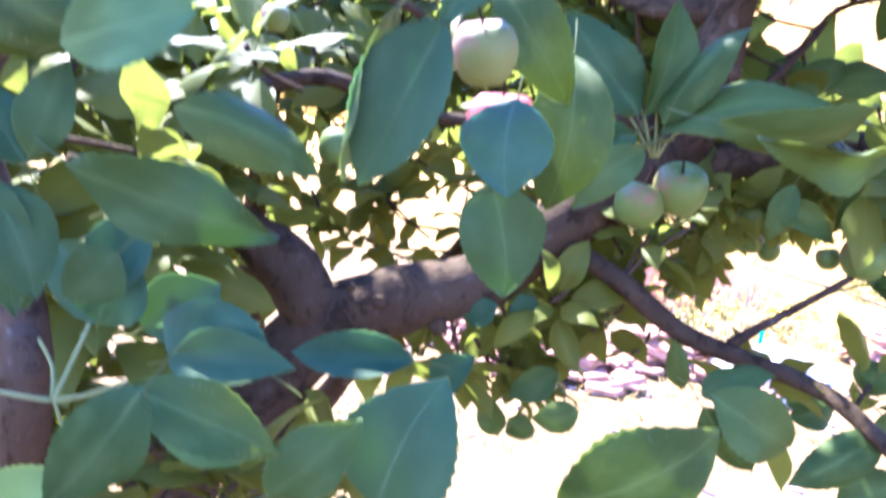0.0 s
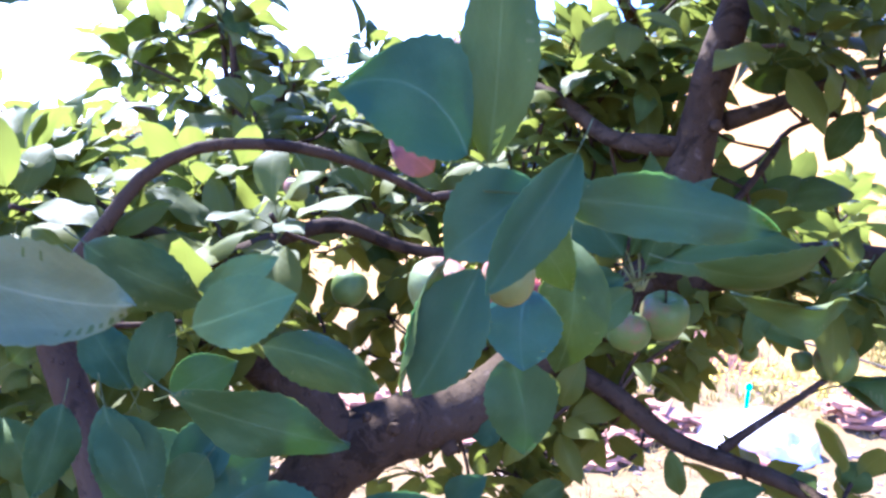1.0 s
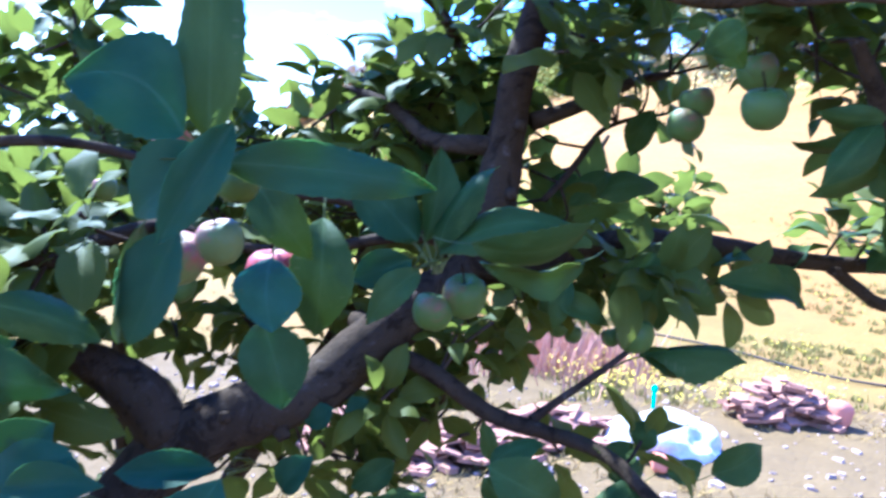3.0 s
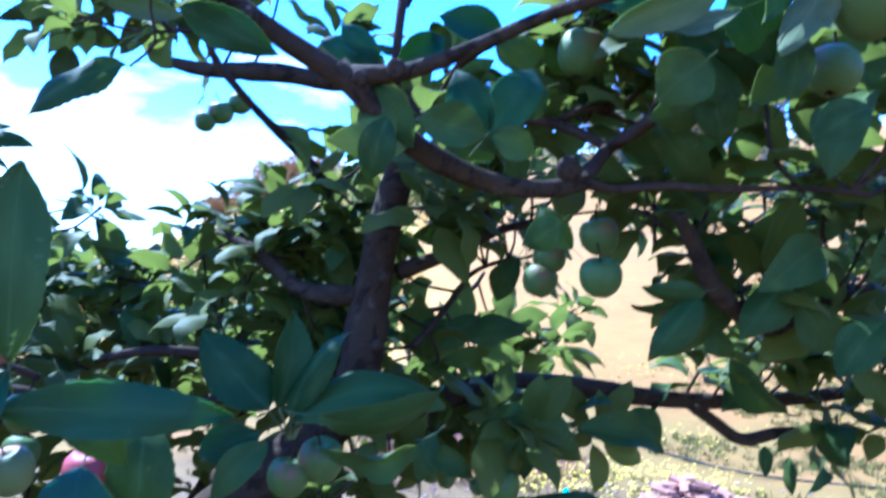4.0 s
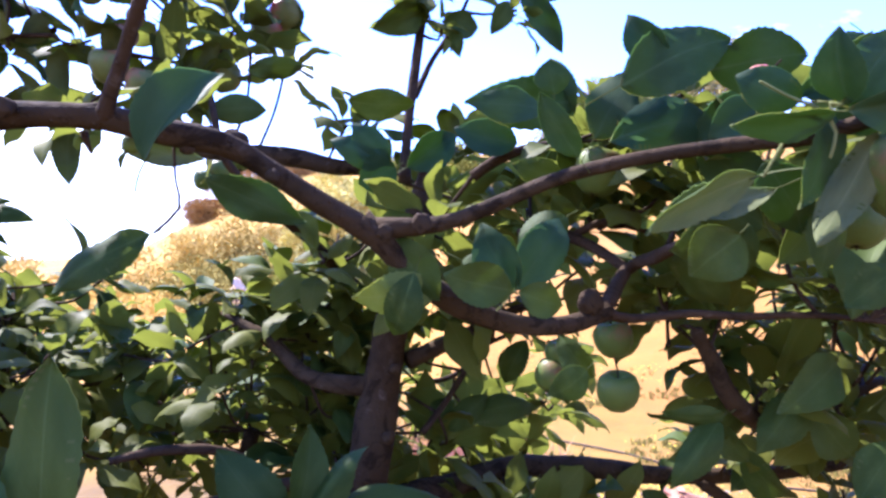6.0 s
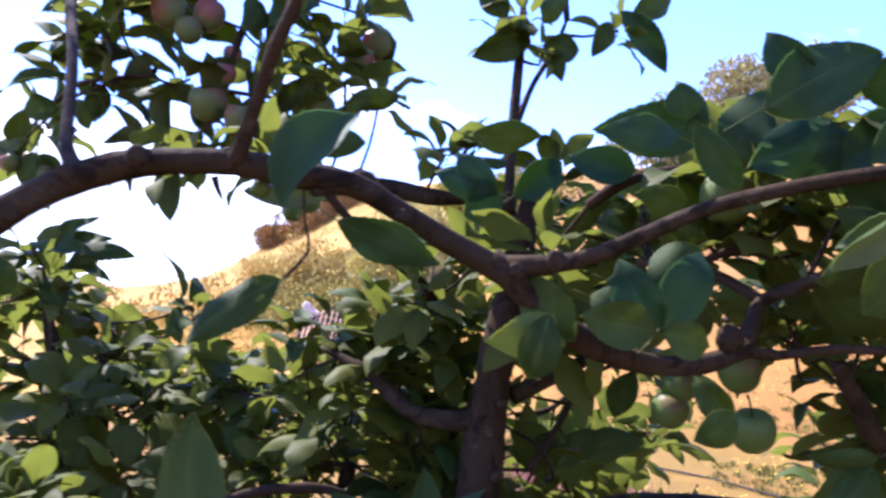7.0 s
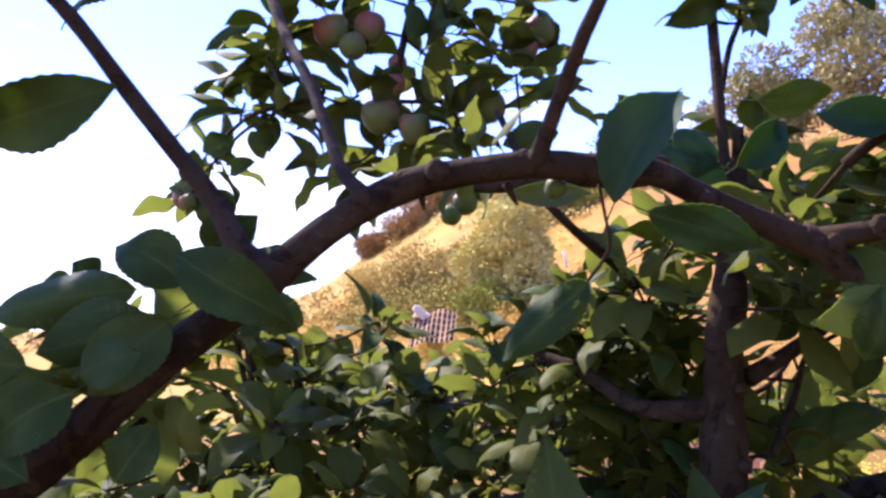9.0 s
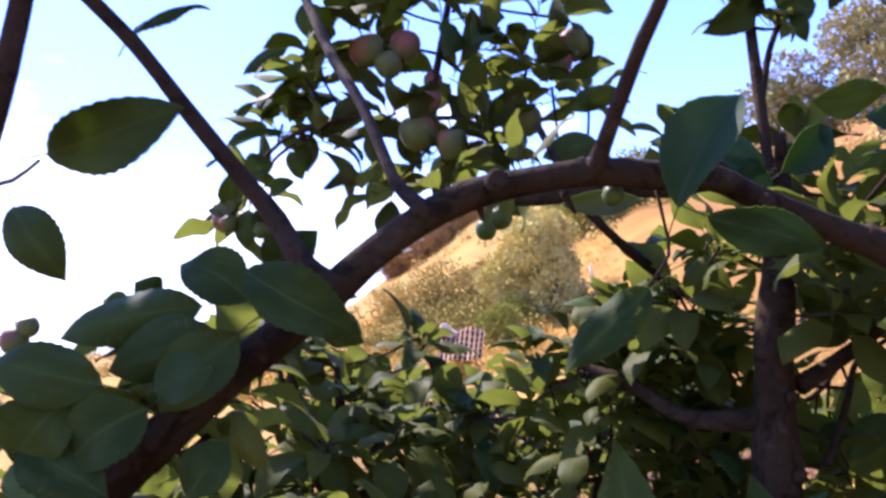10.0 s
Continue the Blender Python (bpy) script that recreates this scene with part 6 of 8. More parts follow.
limb(tree_behind, "twig", [(-0.173, 1.060, 2.097, 0.0040), (-0.221, 1.100, 2.093, 0.0036), (-0.298, 1.130, 2.069, 0.0032), (-0.347, 1.180, 2.050, 0.0026), (-0.411, 1.260, 2.023, 0.0018)])
limb(tree_behind, "leaf_stalk", [(-0.411, 1.260, 2.023, 0.0011), (-0.424, 1.265, 2.008, 0.0009), (-0.437, 1.270, 1.993, 0.0008)])
limb(tree_behind, "leaf_stalk", [(-0.411, 1.260, 2.023, 0.0011), (-0.406, 1.265, 2.009, 0.0009), (-0.401, 1.270, 1.994, 0.0008)])
limb(tree_behind, "leaf_stalk", [(-0.411, 1.260, 2.023, 0.0011), (-0.396, 1.265, 2.000, 0.0009), (-0.381, 1.270, 1.977, 0.0008)])
limb(tree_behind, "leaf_stalk", [(-0.411, 1.260, 2.023, 0.0011), (-0.435, 1.265, 2.018, 0.0009), (-0.459, 1.270, 2.012, 0.0008)])
spur(tree_behind, -0.135, 1.250, 1.750, 10, 0.062)
spur(tree_behind, -0.025, 1.200, 1.630, 10, 0.062)
spur(tree_behind, 0.049, 1.100, 1.713, 10, 0.060)
spur(tree_behind, 0.107, 1.080, 1.732, 10, 0.060)
spur(tree_behind, 0.173, 1.050, 1.774, 10, 0.060)
spur(tree_behind, 0.208, 1.050, 1.730, 10, 0.060)
spur(tree_behind, 0.263, 1.000, 1.721, 10, 0.060)
spur(tree_behind, -0.250, 1.400, 1.654, 10, 0.062)
spur(tree_behind, -0.355, 1.500, 1.612, 10, 0.060)
leaf(tree_behind, (-0.334, 1.250, 1.815), (-0.224, 1.230, 1.832), 0.045, (0.05, -0.75, 0.65), "-")
leaf(tree_behind, (-0.343, 1.250, 1.803), (-0.258, 1.230, 1.789), 0.039, (0.10, -0.70, 0.70), "-")
leaf(tree_behind, (-0.344, 1.250, 1.824), (-0.262, 1.230, 1.862), 0.039, (-0.10, -0.75, 0.65), "-")
leaf(tree_behind, (-0.351, 1.250, 1.833), (-0.286, 1.230, 1.895), 0.035, (-0.40, -0.85, 0.35), "-")
leaf(tree_behind, (-0.391, 1.250, 1.796), (-0.428, 1.230, 1.765), 0.043, (-0.10, -0.70, 0.70), "-")
leaf(tree_behind, (-0.393, 1.250, 1.814), (-0.435, 1.230, 1.827), 0.039, (0.10, -0.75, 0.60), "-")
leaf(tree_behind, (-0.362, 1.250, 1.789), (-0.326, 1.230, 1.740), 0.039, (0.20, -0.80, 0.50), "-")
limb(tree_behind, "twig", [(-0.373, 1.260, 1.809, 0.0028), (-0.354, 1.260, 1.726, 0.0034), (-0.314, 1.260, 1.595, 0.0045), (-0.289, 1.260, 1.483, 0.0060)])
spur(tree_behind, -0.255, 1.300, 1.674, 11, 0.082)
spur(tree_behind, -0.277, 1.350, 1.707, 11, 0.075)
spur(tree_behind, -0.117, 1.250, 1.739, 11, 0.060)
spur(tree_behind, -0.201, 1.300, 1.627, 11, 0.075)
spur(tree_behind, -0.050, 1.200, 1.612, 11, 0.066)
spur(tree_behind, -0.152, 1.050, 2.209, 12, 0.074)
spur(tree_behind, -0.230, 1.050, 2.191, 11, 0.074)
spur(tree_behind, -0.253, 1.070, 2.157, 10, 0.069)
spur(tree_behind, -0.122, 1.050, 2.085, 11, 0.074)
spur(tree_behind, -0.078, 1.050, 2.029, 12, 0.074)
spur(tree_behind, -0.019, 1.050, 2.040, 11, 0.069)
spur(tree_behind, 0.022, 1.050, 2.182, 12, 0.074)
spur(tree_behind, 0.077, 1.050, 2.141, 12, 0.069)
spur(tree_behind, 0.118, 1.050, 2.207, 11, 0.080)
spur(tree_behind, -0.017, 1.050, 2.134, 11, 0.069)
spur(tree_behind, -0.307, 1.150, 2.114, 11, 0.074)
spur(tree_behind, -0.389, 1.280, 2.055, 12, 0.064)
spur(tree_behind, -0.439, 1.300, 1.992, 10, 0.059)
spur(tree_behind, -0.237, 1.080, 2.071, 10, 0.074)
spur(tree_behind, -0.115, 1.050, 2.249, 11, 0.074)
spur(tree_behind, -0.023, 1.050, 2.230, 11, 0.074)
spur(tree_behind, -0.149, 1.050, 1.986, 9, 0.064)
spur(tree_behind, 0.028, 1.050, 2.010, 10, 0.064)
spur(tree_behind, -0.353, 1.250, 1.761, 10, 0.067)
spur(tree_behind, -0.372, 1.200, 1.836, 9, 0.071)
spur(tree_behind, -0.282, 1.500, 1.617, 11, 0.071)
spur(tree_behind, -0.377, 1.400, 1.615, 11, 0.071)
spur(tree_behind, -0.575, 1.600, 1.559, 12, 0.071)
spur(tree_behind, -0.709, 1.600, 1.546, 12, 0.071)
spur(tree_behind, -0.623, 1.500, 1.643, 8, 0.071)
spur(tree_behind, -0.196, 1.500, 1.589, 11, 0.071)
spur(tree_behind, -0.088, 1.400, 1.600, 11, 0.071)
spur(tree_behind, 0.086, 1.200, 1.651, 11, 0.071)
spur(tree_behind, 0.195, 1.100, 1.729, 9, 0.076)
spur(tree_behind, 0.208, 1.200, 1.651, 11, 0.071)
spur(tree_behind, 0.303, 1.200, 1.645, 11, 0.071)
spur(tree_behind, 0.318, 1.100, 1.721, 9, 0.071)
spur(tree_behind, 0.129, 1.400, 1.556, 11, 0.067)
spur(tree_behind, -0.127, 1.400, 1.513, 11, 0.071)
spur(tree_behind, -0.043, 1.300, 1.505, 11, 0.071)
spur(tree_behind, 0.067, 1.200, 1.497, 11, 0.076)
spur(tree_behind, 0.199, 1.200, 1.523, 12, 0.071)
spur(tree_behind, 0.229, 1.100, 1.471, 11, 0.071)
spur(tree_behind, -0.227, 1.300, 1.482, 11, 0.076)
spur(tree_behind, -0.339, 1.300, 1.510, 11, 0.076)
spur(tree_behind, -0.460, 1.300, 1.492, 11, 0.076)
spur(tree_behind, -0.545, 1.200, 1.522, 11, 0.076)
spur(tree_behind, 0.239, 1.000, 1.486, 10, 0.076)
spur(tree_behind, -0.210, 1.700, 1.649, 11, 0.076)
spur(tree_behind, -0.223, 1.600, 1.566, 11, 0.076)
spur(tree_behind, -0.112, 1.600, 1.527, 11, 0.071)
spur(tree_behind, 0.014, 1.400, 1.548, 10, 0.071)
spur(tree_behind, 0.110, 1.200, 1.568, 10, 0.071)
spur(tree_behind, -0.113, 1.300, 1.471, 11, 0.076)
spur(tree_behind, 0.215, 1.100, 1.652, 10, 0.071)
spur(tree_behind, 0.248, 1.000, 1.590, 9, 0.067)
spur(tree_behind, -0.486, 1.350, 1.752, 10, 0.067)
spur(tree_behind, -0.543, 1.350, 1.698, 9, 0.067)
spur(tree_behind, -0.442, 1.350, 1.668, 9, 0.067)
spur(tree_behind, -0.338, 1.350, 1.737, 9, 0.067)
spur(tree_behind, -0.371, 1.350, 1.792, 8, 0.067)
spur(tree_behind, -0.240, 1.200, 1.673, 10, 0.067)
spur(tree_behind, -0.279, 1.100, 1.619, 10, 0.067)
spur(tree_behind, -0.494, 1.000, 1.563, 10, 0.071)
spur(tree_behind, -0.496, 0.900, 1.532, 10, 0.071)
spur(tree_behind, -0.381, 0.900, 1.509, 11, 0.071)
spur(tree_behind, -0.279, 0.900, 1.518, 11, 0.071)
spur(tree_behind, -0.075, 1.200, 1.626, 11, 0.067)
spur(tree_behind, -0.168, 1.000, 1.525, 10, 0.067)
spur(tree_behind, -0.090, 1.000, 1.509, 10, 0.057)
spur(tree_behind, 0.129, 1.000, 1.636, 10, 0.057)
spur(tree_behind, 0.197, 1.000, 1.726, 10, 0.062)
spur(tree_behind, 0.162, 1.000, 1.693, 9, 0.062)
spur(tree_behind, 0.262, 1.000, 1.762, 10, 0.062)
spur(tree_behind, 0.087, 1.000, 1.594, 9, 0.057)
spur(tree_behind, -0.250, 0.900, 1.486, 10, 0.057)
spur(tree_behind, -0.099, 1.200, 1.253, 11, 0.057)
spur(tree_behind, -0.176, 1.200, 1.284, 10, 0.057)
spur(tree_behind, -0.057, 1.200, 1.314, 10, 0.057)
spur(tree_behind, -0.164, 0.650, 1.511, 8, 0.067)
spur(tree_behind, -0.040, 1.200, 1.241, 10, 0.057)
spur(tree_behind, -0.487, 1.100, 1.275, 11, 0.067)
spur(tree_behind, -0.490, 1.000, 1.189, 10, 0.076)
spur(tree_behind, -0.368, 1.100, 1.316, 10, 0.067)
spur(tree_behind, -0.372, 1.000, 1.214, 9, 0.067)
spur(tree_behind, -0.544, 1.916, 1.345, 9, 0.066)
spur(tree_behind, 0.499, 1.238, 1.531, 9, 0.066)
spur(tree_behind, -0.230, 1.458, 1.478, 9, 0.066)
spur(tree_behind, -0.590, 1.797, 1.332, 9, 0.066)
spur(tree_behind, -0.765, 1.608, 1.436, 9, 0.066)
spur(tree_behind, 0.042, 1.355, 1.549, 9, 0.066)
spur(tree_behind, -0.178, 1.635, 1.624, 9, 0.066)
spur(tree_behind, 0.427, 1.571, 1.562, 9, 0.066)
spur(tree_behind, 0.335, 1.171, 1.575, 9, 0.066)
spur(tree_behind, 0.432, 1.809, 1.481, 9, 0.066)
spur(tree_behind, -0.162, 1.114, 1.625, 9, 0.066)
spur(tree_behind, -0.165, 1.681, 1.379, 9, 0.066)
spur(tree_behind, -0.521, 1.061, 1.424, 9, 0.066)
spur(tree_behind, -0.490, 1.431, 1.436, 9, 0.066)
spur(tree_behind, 0.276, 1.852, 1.363, 9, 0.066)
spur(tree_behind, -0.315, 1.200, 1.539, 9, 0.066)
spur(tree_behind, -0.389, 1.203, 1.457, 9, 0.066)
spur(tree_behind, -0.537, 1.419, 1.461, 9, 0.066)
spur(tree_behind, -0.722, 1.127, 1.338, 9, 0.066)
spur(tree_behind, -0.147, 1.374, 1.591, 9, 0.066)
spur(tree_behind, -0.168, 1.687, 1.653, 9, 0.066)
spur(tree_behind, -0.765, 1.065, 1.351, 9, 0.066)
spur(tree_behind, -0.328, 1.566, 1.568, 9, 0.066)
spur(tree_behind, -0.376, 1.918, 1.301, 9, 0.066)
spur(tree_behind, 0.278, 1.239, 1.615, 9, 0.066)
spur(tree_behind, -0.033, 1.497, 1.470, 9, 0.066)
spur(tree_behind, -0.641, 1.160, 1.509, 9, 0.066)
spur(tree_behind, -0.239, 1.164, 1.458, 9, 0.066)
spur(tree_behind, 0.129, 1.694, 1.470, 9, 0.066)
spur(tree_behind, 0.129, 1.687, 1.520, 9, 0.066)
spur(tree_behind, -0.819, 1.378, 1.456, 9, 0.066)
spur(tree_behind, -0.172, 1.685, 1.372, 9, 0.066)
spur(tree_behind, 0.024, 1.056, 1.521, 9, 0.066)
spur(tree_behind, 0.377, 1.719, 1.634, 9, 0.066)
spur(tree_behind, 0.475, 1.251, 1.407, 9, 0.066)
spur(tree_behind, -0.111, 1.929, 1.433, 9, 0.066)
spur(tree_behind, 0.421, 1.815, 1.486, 9, 0.066)
spur(tree_behind, -0.006, 1.911, 1.582, 9, 0.066)
spur(tree_behind, -0.451, 1.811, 1.370, 9, 0.066)
spur(tree_behind, -0.351, 1.913, 1.605, 9, 0.066)
spur(tree_behind, 0.288, 1.666, 1.637, 9, 0.066)
spur(tree_behind, 0.133, 1.789, 1.518, 9, 0.066)
spur(tree_behind, -0.361, 1.435, 1.476, 9, 0.066)
spur(tree_behind, -0.136, 1.804, 1.397, 9, 0.066)
spur(tree_behind, -0.757, 1.710, 1.398, 9, 0.066)
spur(tree_behind, -0.283, 1.155, 1.599, 9, 0.066)
spur(tree_behind, -0.169, 1.300, 1.620, 9, 0.066)
spur(tree_behind, -0.294, 1.375, 1.648, 9, 0.066)
spur(tree_behind, 0.217, 1.723, 1.390, 9, 0.066)
spur(tree_behind, 0.248, 1.587, 1.599, 9, 0.066)
spur(tree_behind, -0.353, 1.753, 1.586, 9, 0.066)
spur(tree_behind, -0.326, 1.639, 1.581, 9, 0.066)
spur(tree_behind, 0.491, 1.878, 1.583, 9, 0.066)
spur(tree_behind, 0.372, 1.883, 1.333, 9, 0.066)
spur(tree_behind, -0.030, 1.829, 1.535, 9, 0.066)
spur(tree_behind, 0.310, 1.638, 1.432, 9, 0.066)
spur(tree_behind, 0.268, 1.783, 1.561, 9, 0.066)
spur(tree_behind, -0.040, 1.337, 1.407, 9, 0.066)
spur(tree_behind, -0.367, 1.344, 1.487, 9, 0.066)
spur(tree_behind, -0.634, 1.279, 1.440, 9, 0.066)
spur(tree_behind, -0.268, 1.754, 1.336, 9, 0.066)
spur(tree_behind, -0.549, 1.314, 1.364, 9, 0.066)
spur(tree_behind, -0.100, 1.713, 1.597, 9, 0.066)
spur(tree_behind, -0.095, 1.344, 1.617, 9, 0.066)
spur(tree_behind, 0.414, 1.948, 1.635, 9, 0.066)
spur(tree_behind, -0.671, 1.344, 1.447, 9, 0.066)
spur(tree_behind, -0.622, 1.736, 1.322, 9, 0.066)
spur(tree_behind, -0.290, 1.893, 1.508, 9, 0.066)
spur(tree_behind, 0.360, 1.880, 1.549, 9, 0.066)
spur(tree_behind, 0.478, 1.491, 1.432, 9, 0.066)
spur(tree_behind, 0.289, 1.525, 1.411, 9, 0.066)
spur(tree_behind, 0.068, 1.478, 1.346, 9, 0.066)
spur(tree_behind, 0.281, 1.500, 1.650, 9, 0.066)
spur(tree_behind, -0.130, 1.893, 1.404, 9, 0.066)
spur(tree_behind, -0.318, 1.081, 1.434, 9, 0.066)
spur(tree_behind, -0.011, 1.179, 1.548, 9, 0.066)
spur(tree_behind, -0.678, 1.918, 1.453, 9, 0.066)
spur(tree_behind, 0.001, 1.919, 1.339, 9, 0.066)
spur(tree_behind, 0.499, 1.086, 1.516, 9, 0.066)
spur(tree_behind, 0.036, 1.937, 1.429, 9, 0.066)
spur(tree_behind, 0.428, 1.635, 1.472, 9, 0.066)
spur(tree_behind, -0.621, 1.262, 1.431, 9, 0.066)
spur(tree_behind, -0.344, 1.616, 1.314, 9, 0.066)
spur(tree_behind, -0.427, 1.079, 1.384, 9, 0.066)
spur(tree_behind, -0.363, 1.380, 1.502, 9, 0.066)
spur(tree_behind, 0.207, 1.717, 1.510, 9, 0.066)
spur(tree_behind, -0.498, 1.807, 1.404, 9, 0.066)
spur(tree_behind, 0.311, 1.452, 1.527, 9, 0.066)
spur(tree_behind, -0.039, 1.461, 1.469, 9, 0.066)
spur(tree_behind, -0.332, 1.542, 1.555, 9, 0.066)
spur(tree_behind, -0.556, 1.622, 1.391, 9, 0.066)
spur(tree_behind, 0.340, 1.228, 1.342, 9, 0.066)
spur(tree_behind, -0.426, 1.929, 1.565, 9, 0.066)
spur(tree_behind, 0.146, 1.568, 1.531, 9, 0.066)
spur(tree_behind, -0.835, 1.781, 1.418, 9, 0.066)
spur(tree_behind, 0.304, 1.423, 1.628, 9, 0.066)
spur(tree_behind, -0.160, 1.483, 1.655, 9, 0.066)
spur(tree_behind, 0.118, 1.934, 1.626, 9, 0.066)
spur(tree_behind, -0.276, 1.183, 1.353, 9, 0.066)
spur(tree_behind, 0.108, 1.906, 1.539, 9, 0.066)
spur(tree_behind, -0.508, 1.675, 1.372, 9, 0.066)
spur(tree_behind, -0.813, 1.108, 1.476, 9, 0.066)
spur(tree_behind, 0.090, 1.253, 1.443, 9, 0.066)
spur(tree_behind, 0.086, 1.287, 1.488, 9, 0.066)
spur(tree_behind, -0.036, 1.415, 1.375, 9, 0.066)
spur(tree_behind, 0.085, 1.681, 1.368, 9, 0.066)
spur(tree_behind, 0.240, 1.640, 1.612, 9, 0.066)
spur(tree_behind, 0.203, 1.495, 1.558, 9, 0.066)
spur(tree_behind, -0.383, 1.505, 1.619, 9, 0.066)
spur(tree_behind, 0.073, 1.868, 1.613, 9, 0.066)
spur(tree_behind, -0.217, 1.249, 1.587, 9, 0.066)
spur(tree_behind, -0.026, 1.196, 1.386, 9, 0.066)
spur(tree_behind, -0.552, 1.700, 1.515, 9, 0.066)
spur(tree_behind, -0.579, 1.669, 1.503, 9, 0.066)
spur(tree_behind, -0.660, 1.263, 1.514, 9, 0.066)
spur(tree_behind, 0.284, 1.880, 1.444, 9, 0.066)
spur(tree_behind, 0.307, 1.649, 1.461, 9, 0.066)
spur(tree_behind, -0.042, 1.489, 1.497, 9, 0.066)
spur(tree_behind, 0.169, 1.900, 1.519, 9, 0.066)
spur(tree_behind, -0.174, 1.385, 1.474, 9, 0.066)
spur(tree_behind, -0.066, 1.600, 1.341, 9, 0.066)
spur(tree_behind, -0.961, 1.831, 1.428, 9, 0.070)
spur(tree_behind, -0.865, 1.585, 1.519, 9, 0.070)
spur(tree_behind, -0.543, 1.829, 1.769, 9, 0.070)
spur(tree_behind, -0.435, 1.678, 1.578, 9, 0.070)
spur(tree_behind, -0.768, 2.003, 1.461, 9, 0.070)
spur(tree_behind, -0.787, 1.383, 1.461, 9, 0.070)
spur(tree_behind, -0.545, 2.097, 1.536, 9, 0.070)
spur(tree_behind, -0.644, 1.829, 1.511, 9, 0.070)
spur(tree_behind, -0.973, 1.301, 1.447, 9, 0.070)
spur(tree_behind, -0.971, 1.685, 1.616, 9, 0.070)
spur(tree_behind, -0.606, 1.638, 1.692, 9, 0.070)
spur(tree_behind, -0.790, 1.568, 1.525, 9, 0.070)
spur(tree_behind, -1.026, 1.393, 1.585, 9, 0.070)
spur(tree_behind, -1.081, 1.326, 1.570, 9, 0.070)
spur(tree_behind, -0.627, 1.618, 1.448, 9, 0.070)
spur(tree_behind, -1.048, 1.382, 1.569, 9, 0.070)
spur(tree_behind, -0.457, 1.350, 1.764, 9, 0.070)
spur(tree_behind, -0.707, 2.057, 1.758, 9, 0.070)
spur(tree_behind, -0.890, 1.420, 1.748, 9, 0.070)
spur(tree_behind, -0.506, 1.359, 1.456, 9, 0.070)
spur(tree_behind, -0.792, 1.489, 1.428, 9, 0.070)
spur(tree_behind, -0.791, 1.697, 1.527, 9, 0.070)
spur(tree_behind, -0.588, 1.510, 1.772, 9, 0.070)
spur(tree_behind, -0.463, 1.779, 1.439, 9, 0.070)
spur(tree_behind, -0.802, 1.925, 1.779, 9, 0.070)
spur(tree_behind, -0.664, 1.745, 1.757, 9, 0.070)
spur(tree_behind, -1.063, 1.217, 1.674, 9, 0.070)
spur(tree_behind, -1.030, 1.337, 1.711, 9, 0.070)
spur(tree_behind, -0.636, 1.559, 1.431, 9, 0.070)
spur(tree_behind, -0.807, 1.392, 1.443, 9, 0.070)
spur(tree_behind, -0.815, 1.348, 1.502, 9, 0.070)
spur(tree_behind, -0.741, 1.963, 1.462, 9, 0.070)
spur(tree_behind, -0.410, 1.828, 1.515, 9, 0.070)
spur(tree_behind, -1.086, 1.471, 1.715, 9, 0.070)
spur(tree_behind, -0.731, 1.823, 1.705, 9, 0.070)
spur(tree_behind, -0.893, 1.341, 1.737, 9, 0.070)
spur(tree_behind, -0.595, 1.961, 1.450, 9, 0.070)
spur(tree_behind, -0.858, 2.169, 1.515, 9, 0.070)
spur(tree_behind, -0.405, 1.894, 1.688, 9, 0.070)
spur(tree_behind, -0.481, 1.827, 1.607, 9, 0.070)
spur(tree_behind, -0.523, 1.731, 1.764, 9, 0.070)
spur(tree, -0.332, 1.247, 1.002, 9, 0.075)
spur(tree, 0.405, 0.900, 1.429, 10, 0.057)
spur(tree, 0.409, 0.980, 1.519, 10, 0.065)
spur(tree, 0.454, 0.900, 1.448, 10, 0.057)
spur(tree, 0.495, 1.181, 1.493, 9, 0.066)
spur(tree, 0.501, 1.112, 1.431, 9, 0.066)
spur(tree, 0.532, 1.100, 1.462, 10, 0.067)
spur(tree, 0.536, 1.200, 1.515, 11, 0.067)
spur(tree, 0.557, 1.262, 1.414, 9, 0.066)
spur(tree, 0.580, 1.200, 1.568, 10, 0.067)
spur(tree, 0.625, 1.275, 1.445, 9, 0.066)
spur(tree, 0.688, 1.300, 1.506, 9, 0.067)
spur(tree, 0.870, 0.800, 1.562, 11, 0.067)
spur(tree, 1.048, 0.800, 1.471, 10, 0.062)
spur(tree_behind, -0.065, 1.178, 1.323, 9, 0.066)
spur(tree_behind, -0.069, 1.713, 1.430, 9, 0.066)
spur(tree_behind, -0.144, 1.200, 1.584, 11, 0.067)
spur(tree_behind, -0.176, 1.638, 1.423, 9, 0.066)
spur(tree_behind, -0.300, 1.862, 1.436, 9, 0.066)
spur(tree_behind, -0.318, 1.375, 1.381, 9, 0.066)
spur(tree_behind, -0.383, 1.588, 1.536, 9, 0.066)
spur(tree_behind, -0.425, 1.638, 1.330, 9, 0.066)
spur(tree_behind, -0.429, 1.311, 1.521, 9, 0.066)
spur(tree_behind, -0.534, 1.068, 1.396, 9, 0.066)
spur(tree_behind, -0.583, 1.185, 1.490, 9, 0.066)
spur(tree_behind, -0.583, 1.452, 1.339, 9, 0.066)
spur(tree_behind, -0.686, 2.102, 1.484, 9, 0.070)
spur(tree_behind, -0.696, 1.699, 1.425, 9, 0.066)
spur(tree_behind, -0.744, 1.601, 1.571, 9, 0.070)
spur(tree_behind, -0.801, 1.697, 1.376, 9, 0.066)
spur(tree_behind, -0.849, 1.932, 1.335, 9, 0.066)
spur(tree_behind, 0.102, 1.127, 1.389, 9, 0.066)
spur(tree_behind, 0.144, 1.481, 1.503, 9, 0.066)
